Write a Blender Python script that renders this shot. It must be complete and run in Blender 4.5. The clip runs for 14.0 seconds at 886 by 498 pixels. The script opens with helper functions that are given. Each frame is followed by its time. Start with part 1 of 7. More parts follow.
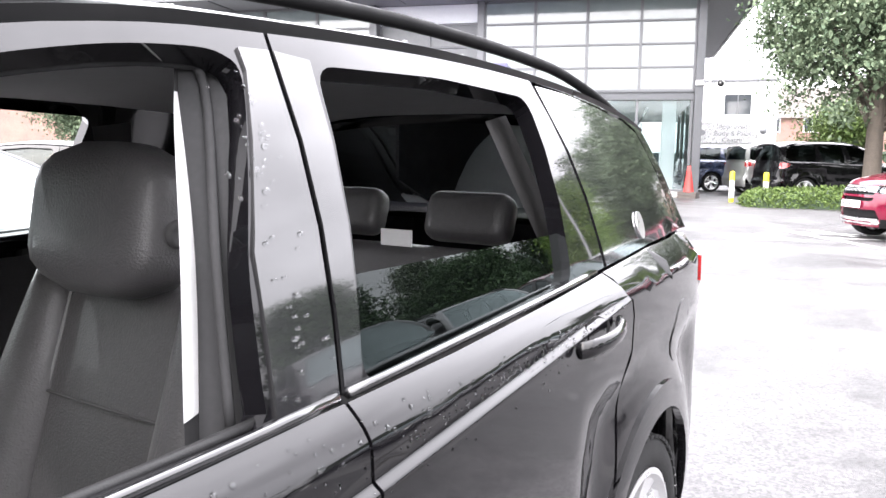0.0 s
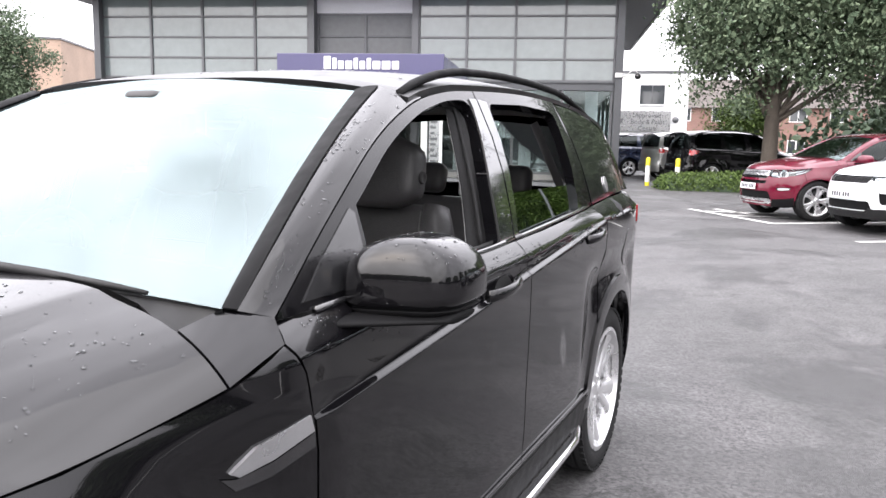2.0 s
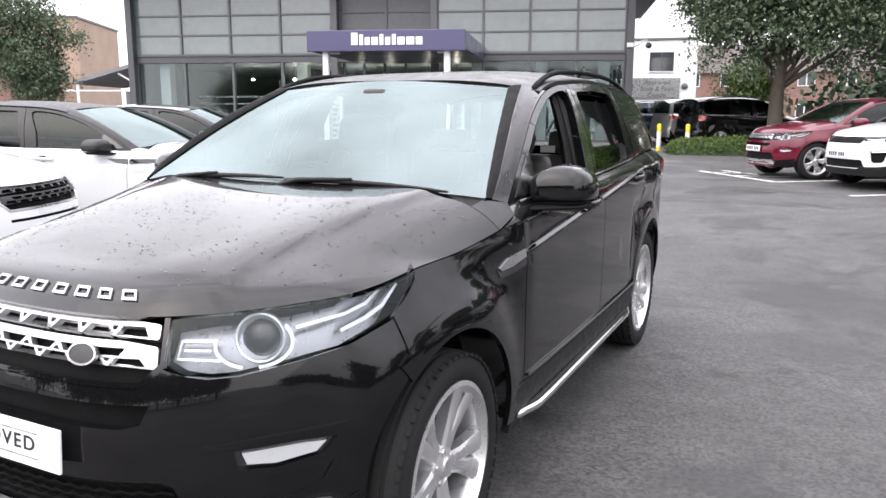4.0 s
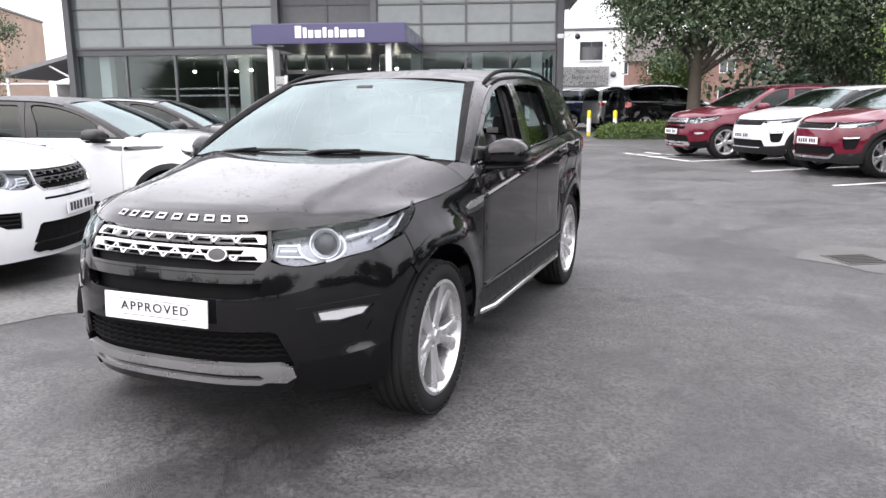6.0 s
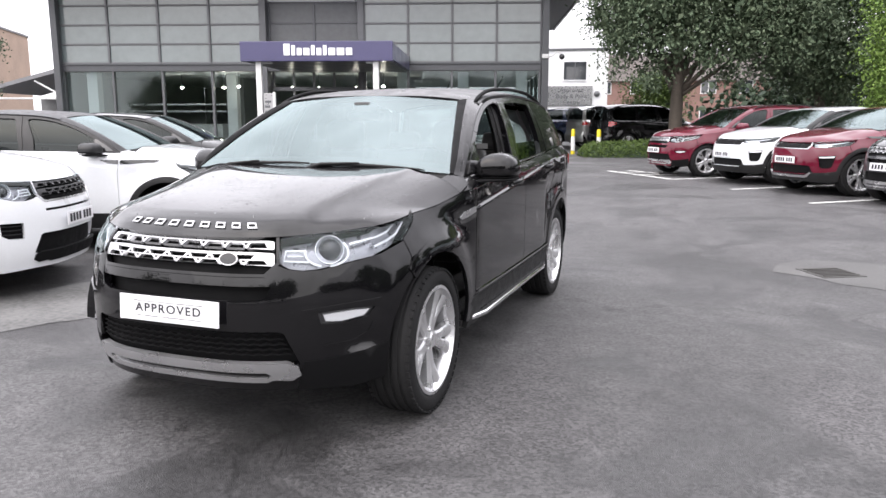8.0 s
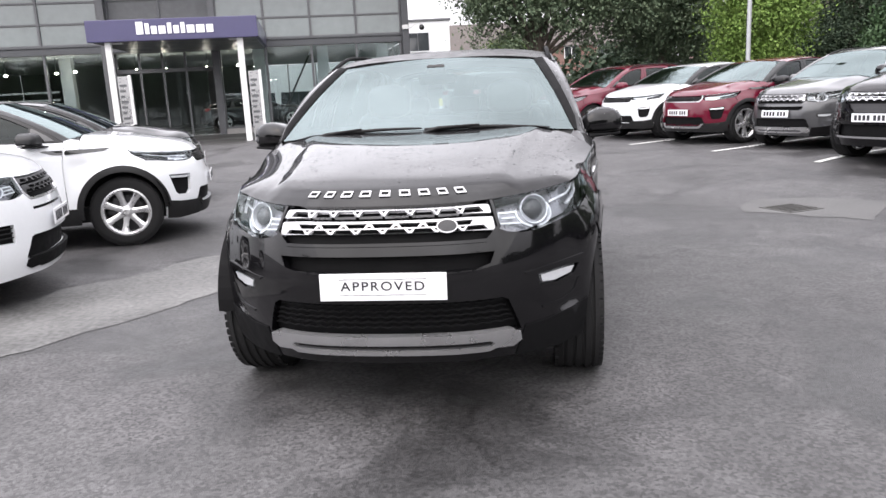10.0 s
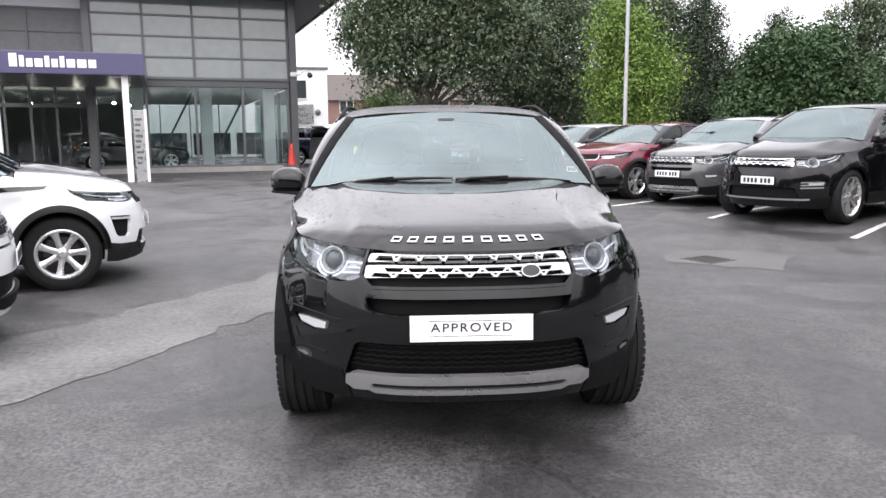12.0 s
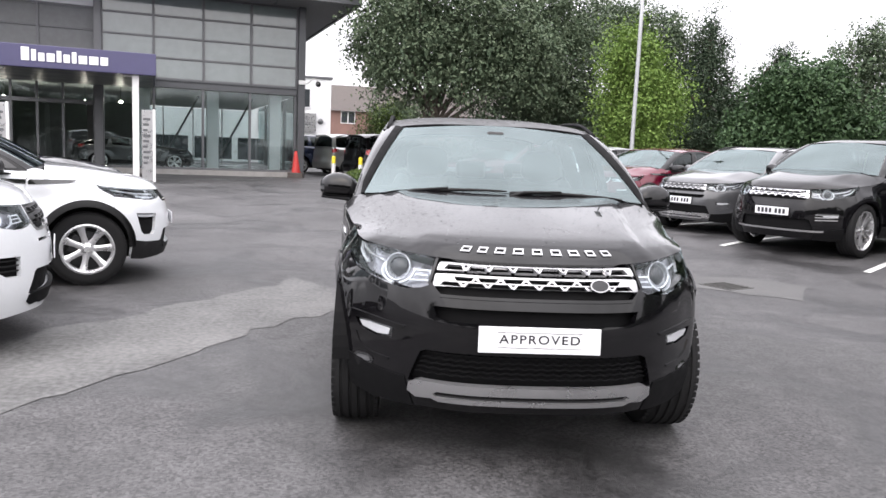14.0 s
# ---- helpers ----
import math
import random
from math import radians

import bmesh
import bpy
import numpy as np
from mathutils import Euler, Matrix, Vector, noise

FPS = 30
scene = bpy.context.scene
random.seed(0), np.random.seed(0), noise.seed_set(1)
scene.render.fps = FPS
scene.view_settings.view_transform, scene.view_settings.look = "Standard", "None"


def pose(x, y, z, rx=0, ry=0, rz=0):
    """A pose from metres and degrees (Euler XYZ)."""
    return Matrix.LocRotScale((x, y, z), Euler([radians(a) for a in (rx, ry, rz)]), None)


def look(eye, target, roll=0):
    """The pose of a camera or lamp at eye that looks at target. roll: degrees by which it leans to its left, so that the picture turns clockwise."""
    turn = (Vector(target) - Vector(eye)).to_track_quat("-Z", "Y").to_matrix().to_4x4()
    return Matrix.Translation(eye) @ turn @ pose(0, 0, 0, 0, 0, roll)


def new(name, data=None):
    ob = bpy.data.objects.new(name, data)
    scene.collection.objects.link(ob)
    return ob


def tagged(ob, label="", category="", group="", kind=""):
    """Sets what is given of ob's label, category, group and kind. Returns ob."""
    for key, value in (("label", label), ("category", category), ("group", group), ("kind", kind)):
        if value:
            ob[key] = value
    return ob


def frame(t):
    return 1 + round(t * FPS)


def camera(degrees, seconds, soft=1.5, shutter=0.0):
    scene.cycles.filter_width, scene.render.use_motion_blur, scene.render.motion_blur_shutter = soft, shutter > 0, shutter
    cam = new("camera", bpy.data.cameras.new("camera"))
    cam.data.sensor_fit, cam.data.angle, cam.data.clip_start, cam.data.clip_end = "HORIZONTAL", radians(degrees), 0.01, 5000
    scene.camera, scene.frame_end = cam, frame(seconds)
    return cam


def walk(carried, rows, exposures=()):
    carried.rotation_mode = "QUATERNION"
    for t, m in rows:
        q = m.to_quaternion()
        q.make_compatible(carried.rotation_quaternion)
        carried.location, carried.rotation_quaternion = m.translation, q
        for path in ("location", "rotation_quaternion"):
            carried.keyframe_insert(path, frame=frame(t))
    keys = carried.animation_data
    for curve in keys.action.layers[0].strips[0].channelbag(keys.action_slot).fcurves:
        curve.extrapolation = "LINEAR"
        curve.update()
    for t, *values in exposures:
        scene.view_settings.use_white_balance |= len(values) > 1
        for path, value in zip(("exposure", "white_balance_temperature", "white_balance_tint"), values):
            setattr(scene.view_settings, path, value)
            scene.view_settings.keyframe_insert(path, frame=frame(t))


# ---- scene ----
cam = camera(61.0, 14.0)
PATH = [
    (0, (1.432, 0.915, 1.436), (0.386, 2.601, 1.188), 0.76),
    (0.5, (1.501, 0.553, 1.426), (0.534, 2.282, 1.155), 0.33),
    (1, (1.542, 0.240, 1.428), (0.621, 1.991, 1.140), 0.67),
    (1.5, (1.609, -0.107, 1.427), (0.690, 1.641, 1.108), 1.15),
    (2, (1.656, -0.479, 1.435), (0.793, 1.303, 1.152), 1.25),
    (2.5, (1.649, -0.803, 1.448), (0.762, 0.962, 1.137), 1.57),
    (3, (1.753, -1.172, 1.455), (0.859, 0.582, 1.101), -0.17),
    (3.5, (1.801, -1.576, 1.448), (0.932, 0.197, 1.133), 1.32),
    (3.7, (1.816, -1.732, 1.456), (0.933, 0.028, 1.108), 0.41),
    (5.8, (2.136, -3.076, 1.443), (1.369, -1.269, 1.062), -0.46),
    (6, (2.177, -3.152, 1.458), (1.450, -1.330, 1.071), -0.46),
    (6.5, (2.228, -3.303, 1.466), (1.551, -1.464, 1.069), -0.79),
    (7, (2.266, -3.336, 1.461), (1.575, -1.495, 1.097), -0.91),
    (7.5, (2.273, -3.347, 1.463), (1.580, -1.505, 1.109), -0.92),
    (8, (2.205, -3.375, 1.451), (1.514, -1.529, 1.109), 0.01),
    (8.5, (1.903, -3.496, 1.440), (1.321, -1.621, 1.062), 1.21),
    (8.7, (1.748, -3.527, 1.413), (1.168, -1.655, 1.013), 0.84),
    (10.8, (0.063, -3.803, 1.401), (0.035, -1.847, 0.986), -1.84),
    (11, (-0.060, -3.823, 1.408), (-0.044, -1.856, 1.047), -0.78),
    (11.5, (-0.256, -3.882, 1.432), (-0.162, -1.914, 1.093), -1.11),
    (12, (-0.262, -3.920, 1.441), (-0.168, -1.945, 1.143), -0.46),
    (12.5, (-0.272, -3.932, 1.441), (-0.198, -1.954, 1.155), -0.52),
    (13, (-0.273, -3.925, 1.438), (-0.196, -1.948, 1.146), -0.79),
    (13.5, (-0.307, -3.917, 1.434), (-0.215, -1.942, 1.135), 1.40),
    (14, (-0.605, -3.913, 1.413), (-0.487, -1.933, 1.156), 2.44),
]
EXPOSURES = [(0.0, 3.28), (0.5, 3.0), (1.0, 2.65), (1.5, 2.48), (2.0, 2.08), (2.5, 1.9), (3.0, 1.73), (3.7, 1.63), (6.0, 1.57), (8.5, 1.52), (11.0, 1.45), (14.0, 1.43)]
walk(cam, [(t, look(eye, target, roll)) for t, eye, target, roll in PATH], EXPOSURES)

# ---- world ----
world = bpy.data.worlds.new("overcast_sky")
scene.world = world
world.use_nodes = True
wt = world.node_tree
sky = wt.nodes.new("ShaderNodeTexSky")
sky.sky_type = 'NISHITA'
sky.sun_disc = False
sky.sun_elevation = radians(48)
sky.sun_rotation = radians(200)
sky.dust_density = 6.0
sky.air_density = 1.2
cloud = wt.nodes.new("ShaderNodeMix")
cloud.data_type = 'RGBA'
cloud.inputs[0].default_value = 0.86
cloud.inputs[7].default_value = (11.6, 11.3, 12.0, 1)
wt.links.new(sky.outputs[0], cloud.inputs[6])
# soft grey cloud masses
wco = wt.nodes.new("ShaderNodeTexCoord")
wno = wt.nodes.new("ShaderNodeTexNoise")
wno.inputs["Scale"].default_value = 2.6
wno.inputs["Detail"].default_value = 5
wt.links.new(wco.outputs["Generated"], wno.inputs["Vector"])
wra = wt.nodes.new("ShaderNodeMapRange")
wra.inputs[1].default_value, wra.inputs[2].default_value = 0.3, 0.7
wra.inputs[3].default_value, wra.inputs[4].default_value = 0.66, 1.2
wt.links.new(wno.outputs[0], wra.inputs[0])
# overcast sky: three times as bright overhead as at the horizon
wse = wt.nodes.new("ShaderNodeSeparateXYZ")
wt.links.new(wco.outputs["Generated"], wse.inputs[0])
wel = wt.nodes.new("ShaderNodeMapRange")
wel.inputs[1].default_value, wel.inputs[2].default_value = 0.0, 1.0
wel.inputs[3].default_value, wel.inputs[4].default_value = 0.40, 1.0
wt.links.new(wse.outputs[2], wel.inputs[0])
wpr = wt.nodes.new("ShaderNodeMath")
wpr.operation = 'MULTIPLY'
wt.links.new(wra.outputs[0], wpr.inputs[0])
# the cloud is thinner and brighter over the showroom side
wsi = wt.nodes.new("ShaderNodeMapRange")
wsi.inputs[1].default_value, wsi.inputs[2].default_value = -0.8, 0.6
wsi.inputs[3].default_value, wsi.inputs[4].default_value = 1.38, 0.86
wt.links.new(wse.outputs[0], wsi.inputs[0])
wmx = wt.nodes.new("ShaderNodeMath")
wmx.operation = 'MULTIPLY'
wt.links.new(wel.outputs[0], wmx.inputs[0])
wt.links.new(wsi.outputs[0], wmx.inputs[1])
wt.links.new(wmx.outputs[0], wpr.inputs[1])
wmu = wt.nodes.new("ShaderNodeVectorMath")
wmu.operation = 'SCALE'
wt.links.new(cloud.outputs[2], wmu.inputs[0])
wt.links.new(wpr.outputs[0], wmu.inputs["Scale"])
bgn = wt.nodes["Background"]
bgn.inputs[1].default_value = 0.13
wt.links.new(wmu.outputs[0], bgn.inputs[0])

sun = new("sun", bpy.data.lights.new("sun", 'SUN'))
sun.data.energy = 0.6
sun.data.angle = radians(110)
sun.data.color = (1.0, 0.97, 0.93)
sun.matrix_world = look((6, -20, 24), (0, 2, 0))


# ---- materials ----
def mat(name, color, rough=0.5, metal=0.0, coat=0.0, scale=6.0, vary=0.12, bump=0.0, bscale=60.0, fine=None, spec=0.5, ior=1.5, rvary=0.08, trans=0.0, emit=None, alpha=1.0):
    """Principled material with colour variation at two scales, roughness variation and fine relief."""
    m = bpy.data.materials.new(name)
    m.use_nodes = True
    nt = m.node_tree
    p = nt.nodes["Principled BSDF"]
    co = nt.nodes.new("ShaderNodeTexCoord")
    n1 = nt.nodes.new("ShaderNodeTexNoise")
    n1.inputs["Scale"].default_value = scale
    n1.inputs["Detail"].default_value = 6
    n2 = nt.nodes.new("ShaderNodeTexNoise")
    n2.inputs["Scale"].default_value = fine or scale * 12
    n2.inputs["Detail"].default_value = 3
    for n in (n1, n2):
        nt.links.new(co.outputs["Object"], n.inputs["Vector"])
    av = nt.nodes.new("ShaderNodeMath")
    av.operation = 'MULTIPLY_ADD'
    av.inputs[1].default_value = 0.6
    nt.links.new(n1.outputs[0], av.inputs[0])
    sc = nt.nodes.new("ShaderNodeMath")
    sc.operation = 'MULTIPLY'
    sc.inputs[1].default_value = 0.4
    nt.links.new(n2.outputs[0], sc.inputs[0])
    nt.links.new(sc.outputs[0], av.inputs[2])
    ramp = nt.nodes.new("ShaderNodeMapRange")
    ramp.inputs[1].default_value, ramp.inputs[2].default_value = 0.3, 0.7
    ramp.inputs[3].default_value, ramp.inputs[4].default_value = 1 - vary, 1 + vary
    nt.links.new(av.outputs[0], ramp.inputs[0])
    vm = nt.nodes.new("ShaderNodeVectorMath")
    vm.operation = 'SCALE'
    vm.inputs[0].default_value = color
    nt.links.new(ramp.outputs[0], vm.inputs["Scale"])
    nt.links.new(vm.outputs[0], p.inputs["Base Color"])
    rr = nt.nodes.new("ShaderNodeMapRange")
    rr.inputs[1].default_value, rr.inputs[2].default_value = 0.3, 0.7
    rr.inputs[3].default_value, rr.inputs[4].default_value = max(0.0, rough - rvary), min(1.0, rough + rvary)
    nt.links.new(n1.outputs[0], rr.inputs[0])
    nt.links.new(rr.outputs[0], p.inputs["Roughness"])
    p.inputs["Metallic"].default_value = metal
    p.inputs["Coat Weight"].default_value = coat
    p.inputs["Coat Roughness"].default_value = 0.03
    p.inputs["Specular IOR Level"].default_value = spec
    p.inputs["IOR"].default_value = ior
    p.inputs["Transmission Weight"].default_value = trans
    p.inputs["Alpha"].default_value = alpha
    if emit:
        p.inputs["Emission Color"].default_value = (*emit[:3], 1)
        p.inputs["Emission Strength"].default_value = emit[3]
    if bump:
        nb = nt.nodes.new("ShaderNodeTexNoise")
        nb.inputs["Scale"].default_value = bscale
        nb.inputs["Detail"].default_value = 4
        nt.links.new(co.outputs["Object"], nb.inputs["Vector"])
        bp = nt.nodes.new("ShaderNodeBump")
        bp.inputs["Strength"].default_value = 1.0
        bp.inputs["Distance"].default_value = bump
        nt.links.new(nb.outputs[0], bp.inputs["Height"])
        nt.links.new(bp.outputs[0], p.inputs["Normal"])
    return m


def glass(name, tint, ior=1.5, rough=0.0, sheen=(0.92, 1.0, 1.0)):
    """Thin pane: sees through with a tint, mirrors by Fresnel."""
    m = bpy.data.materials.new(name)
    m.use_nodes = True
    nt = m.node_tree
    nt.nodes.remove(nt.nodes["Principled BSDF"])
    out = nt.nodes["Material Output"]
    tr = nt.nodes.new("ShaderNodeBsdfTransparent")
    tr.inputs[0].default_value = (*tint, 1)
    gl = nt.nodes.new("ShaderNodeBsdfGlossy")
    gl.inputs["Roughness"].default_value = rough
    gl.inputs["Color"].default_value = (*sheen, 1)
    fr = nt.nodes.new("ShaderNodeFresnel")
    fr.inputs[0].default_value = ior
    mx = nt.nodes.new("ShaderNodeMixShader")
    nt.links.new(fr.outputs[0], mx.inputs[0])
    nt.links.new(tr.outputs[0], mx.inputs[1])
    nt.links.new(gl.outputs[0], mx.inputs[2])
    nt.links.new(mx.outputs[0], out.inputs[0])
    return m


def asphalt():
    m = mat("wet_asphalt", (0.056, 0.0545, 0.0555), 0.55, scale=0.35, vary=0.36, fine=5.0, bump=0.0035, bscale=150, rvary=0.16)
    nt = m.node_tree
    p = nt.nodes["Principled BSDF"]
    co = nt.nodes.new("ShaderNodeTexCoord")
    # pale aggregate chips
    vo = nt.nodes.new("ShaderNodeTexVoronoi")
    vo.inputs["Scale"].default_value = 70
    nt.links.new(co.outputs["Object"], vo.inputs["Vector"])
    chip = nt.nodes.new("ShaderNodeMapRange")
    chip.inputs[1].default_value, chip.inputs[2].default_value = 0.0, 1.0
    chip.inputs[3].default_value, chip.inputs[4].default_value = 0.55, 1.45
    sep = nt.nodes.new("ShaderNodeSeparateColor")
    nt.links.new(vo.outputs["Color"], sep.inputs[0])
    nt.links.new(sep.outputs[0], chip.inputs[0])
    # dark damp stains with shapes of their own
    st = nt.nodes.new("ShaderNodeTexNoise")
    st.inputs["Scale"].default_value = 0.7
    st.inputs["Detail"].default_value = 9
    st.inputs["Roughness"].default_value = 0.62
    st.inputs["Distortion"].default_value = 0.6
    nt.links.new(co.outputs["Object"], st.inputs["Vector"])
    sr = nt.nodes.new("ShaderNodeMapRange")
    sr.inputs[1].default_value, sr.inputs[2].default_value = 0.49, 0.58
    sr.inputs[3].default_value, sr.inputs[4].default_value = 1.14, 0.56
    nt.links.new(st.outputs[0], sr.inputs[0])
    # broad worn and newer areas
    br = nt.nodes.new("ShaderNodeTexNoise")
    br.inputs["Scale"].default_value = 0.24
    br.inputs["Detail"].default_value = 7
    br.inputs["Roughness"].default_value = 0.6
    br.inputs["Distortion"].default_value = 1.2
    nt.links.new(co.outputs["Object"], br.inputs["Vector"])
    bg = nt.nodes.new("ShaderNodeMapRange")
    bg.inputs[1].default_value, bg.inputs[2].default_value = 0.42, 0.58
    bg.inputs[3].default_value, bg.inputs[4].default_value = 0.80, 1.16
    nt.links.new(br.outputs[0], bg.inputs[0])
    # hairline cracks
    ck = nt.nodes.new("ShaderNodeTexVoronoi")
    ck.feature = 'DISTANCE_TO_EDGE'
    ck.inputs["Scale"].default_value = 0.22
    dis = nt.nodes.new("ShaderNodeTexNoise")
    dis.inputs["Scale"].default_value = 1.6
    dis.inputs["Detail"].default_value = 6
    nt.links.new(co.outputs["Object"], dis.inputs["Vector"])
    add = nt.nodes.new("ShaderNodeVectorMath")
    add.operation = 'MULTIPLY_ADD'
    add.inputs[1].default_value = (1.3, 1.3, 0)
    nt.links.new(dis.outputs["Color"], add.inputs[0])
    nt.links.new(co.outputs["Object"], add.inputs[2])
    nt.links.new(add.outputs[0], ck.inputs["Vector"])
    cr = nt.nodes.new("ShaderNodeMapRange")
    cr.inputs[1].default_value, cr.inputs[2].default_value = 0.0, 0.006
    cr.inputs[3].default_value, cr.inputs[4].default_value = 0.6, 1.0
    nt.links.new(ck.outputs["Distance"], cr.inputs[0])
    base = p.inputs["Base Color"].links[0].from_node
    last = base.outputs[0]
    for node in (chip, sr, bg, cr):
        v = nt.nodes.new("ShaderNodeVectorMath")
        v.operation = 'SCALE'
        nt.links.new(last, v.inputs[0])
        nt.links.new(node.outputs[0], v.inputs["Scale"])
        last = v.outputs[0]
    nt.links.new(last, p.inputs["Base Color"])
    # damp parts are smoother
    rg = nt.nodes.new("ShaderNodeMapRange")
    rg.inputs[1].default_value, rg.inputs[2].default_value = 0.48, 0.62
    rg.inputs[3].default_value, rg.inputs[4].default_value = 0.68, 0.42
    nt.links.new(st.outputs[0], rg.inputs[0])
    nt.links.new(rg.outputs[0], p.inputs["Roughness"])
    return m


ASPHALT = asphalt()
PATCH_DIM = mat("old_patched_tarmac", (0.078, 0.077, 0.076), 0.75, scale=2.2, vary=0.35, fine=40, bump=0.004, bscale=120)
PATCH = mat("patched_tarmac", (0.112, 0.111, 0.109), 0.75, scale=1.3, vary=0.75, fine=26, bump=0.004, bscale=120)
ROADPAINT = mat("worn_white_paint", (0.62, 0.62, 0.60), 0.7, scale=6, vary=0.3, fine=60, bump=0.002, bscale=120)
KERB = mat("kerb_concrete", (0.30, 0.29, 0.28), 0.85, scale=4, vary=0.2, bump=0.003, bscale=150)
PAINT_BLACK = mat("black_car_paint", (0.0034, 0.0032, 0.0039), 0.30, 0.0, 1.0, scale=3, vary=0.2, rvary=0.03, spec=0.02)
PAINT_BLACK.node_tree.nodes["Principled BSDF"].inputs["Coat IOR"].default_value = 1.45
PAINT_WHITE = mat("white_car_paint", (0.68, 0.695, 0.715), 0.3, 0.0, 1.0, scale=3, vary=0.03, rvary=0.03)
PAINT_RED = mat("red_car_paint", (0.092, 0.0018, 0.014), 0.35, 0.0, 1.0, scale=3, vary=0.1, rvary=0.03, spec=0.08)
PAINT_GREY = mat("grey_car_paint", (0.066, 0.067, 0.071), 0.3, 0.4, 1.0, scale=3, vary=0.1, rvary=0.03)
PAINT_SILVER = mat("silver_car_paint", (0.42, 0.42, 0.41), 0.32, 0.7, 1.0, scale=3, vary=0.06, rvary=0.03)
PAINT_BLUE = mat("dark_blue_car_paint", (0.02, 0.028, 0.06), 0.26, 0.3, 1.0, scale=3, vary=0.1, rvary=0.03)
PLASTIC = mat("black_plastic", (0.013, 0.013, 0.0135), 0.55, scale=20, vary=0.15, spec=0.25, bump=0.0006, bscale=500)
GLOSSBLACK = mat("gloss_black_trim", (0.012, 0.012, 0.013), 0.08, 0.0, 1.0, scale=8, vary=0.1, rvary=0.03)
RUBBER = mat("tyre_rubber", (0.014, 0.014, 0.0145), 0.85, spec=0.2, scale=9, vary=0.25, bump=0.001, bscale=220)
ALLOY = mat("silver_alloy", (0.72, 0.72, 0.73), 0.30, 0.85, 0.3, scale=9, vary=0.08)
CHROME = mat("chrome", (0.78, 0.78, 0.79), 0.10, 1.0, 0.0, scale=9, vary=0.04, rvary=0.03)
SATIN = mat("satin_silver", (0.46, 0.46, 0.47), 0.30, 0.8, 0.3, scale=9, vary=0.06)
DARKMETAL = mat("dark_metal", (0.05, 0.05, 0.052), 0.45, 0.6, scale=9, vary=0.15)
LEATHER = mat("black_leather", (0.056, 0.054, 0.056), 0.48, 0.0, 0.1, scale=7, vary=0.18, bump=0.0014, bscale=260)
TRIMGREY = mat("light_grey_trim", (0.50, 0.50, 0.50), 0.6, scale=10, vary=0.05, bump=0.0006, bscale=300)
HEADLINING = mat("grey_headlining", (0.34, 0.34, 0.345), 0.9, scale=10, vary=0.08, bump=0.001, bscale=300)
ARCH = mat("black_arch_lip", (0.005, 0.005, 0.0055), 0.7, scale=20, vary=0.15, spec=0.12)
ROOFGLASS = mat("dark_roof_glass", (0.006, 0.006, 0.0065), 0.34, scale=9, vary=0.2, spec=0.3)
FRIT = mat("black_screen_border", (0.008, 0.008, 0.009), 0.45, scale=20, vary=0.1)
GLASS_CLEAR = glass("clear_rear_glass", (0.86, 0.9, 0.88), 1.45)
TRIMDARK = mat("dark_pillar_trim", (0.028, 0.028, 0.029), 0.9, scale=10, vary=0.15, spec=0.08)
INTERIOR = mat("dark_interior_trim", (0.046, 0.045, 0.046), 0.75, scale=10, vary=0.15, bump=0.0008, bscale=300)
STITCH = mat("pale_stitching", (0.16, 0.16, 0.16), 0.8, scale=40, vary=0.2)
GLASS_WS = glass("solar_windscreen_glass", (0.26, 0.33, 0.335), 2.55, sheen=(0.68, 0.80, 0.80))
GLASS_SIDE = glass("side_glass", (0.55, 0.60, 0.58), 1.6)
GLASS_PRIV = glass("privacy_glass", (0.07, 0.085, 0.085), 1.40)
GLASS_LAMP = glass("lamp_lens", (0.88, 0.90, 0.92), 1.35)
LAMP_WHITE = mat("lamp_reflector", (0.80, 0.82, 0.85), 0.18, 0.6, scale=20, vary=0.05)
LAMP_DRL = mat("lamp_light_guide", (0.88, 0.90, 0.93), 0.25, 0.0, 0.8, scale=20, vary=0.03)
LAMP_RED = mat("red_lamp_lens", (0.35, 0.01, 0.012), 0.15, 0.0, 1.0, scale=20, vary=0.1)
LAMP_GREY = mat("lamp_reflector_grey", (0.30, 0.30, 0.32), 0.3, 0.7, scale=20, vary=0.15)
LAMP_BLACK = mat("lamp_housing", (0.03, 0.03, 0.033), 0.3, 0.0, 0.3, scale=20, vary=0.1)
PLATE = mat("white_plate", (0.78, 0.78, 0.80), 0.35, 0.0, 0.3, scale=12, vary=0.03)
PLATE_INK = mat("black_plate_ink", (0.02, 0.02, 0.025), 0.5, scale=30, vary=0.1)
WATER = mat("rain_water", (0.9, 0.92, 0.93), 0.02, scale=20, vary=0.02, trans=1.0, ior=1.33, rvary=0.01)
CLAD = mat("grey_cladding_metal", (0.115, 0.118, 0.125), 0.42, 0.35, scale=1.2, vary=0.12, fine=20)
BAND = mat("dark_grey_band_metal", (0.085, 0.088, 0.095), 0.4, 0.4, scale=1.2, vary=0.12)
SPANDREL = mat("grey_green_glass_panel", (0.165, 0.195, 0.198), 0.10, 0.0, 1.0, scale=0.35, vary=0.16, fine=3, rvary=0.05)
SPANDREL_B = mat("grey_louvre_panel", (0.13, 0.135, 0.14), 0.42, 0.1, scale=0.5, vary=0.2)
SOFFIT = mat("grey_soffit", (0.20, 0.20, 0.21), 0.7, scale=0.8, vary=0.1)
SHOPGLASS = glass("showroom_glass", (0.82, 0.86, 0.86), 1.5)
PURPLE = mat("purple_sign_panel", (0.042, 0.038, 0.112), 0.35, 0.0, 0.4, scale=2, vary=0.08)
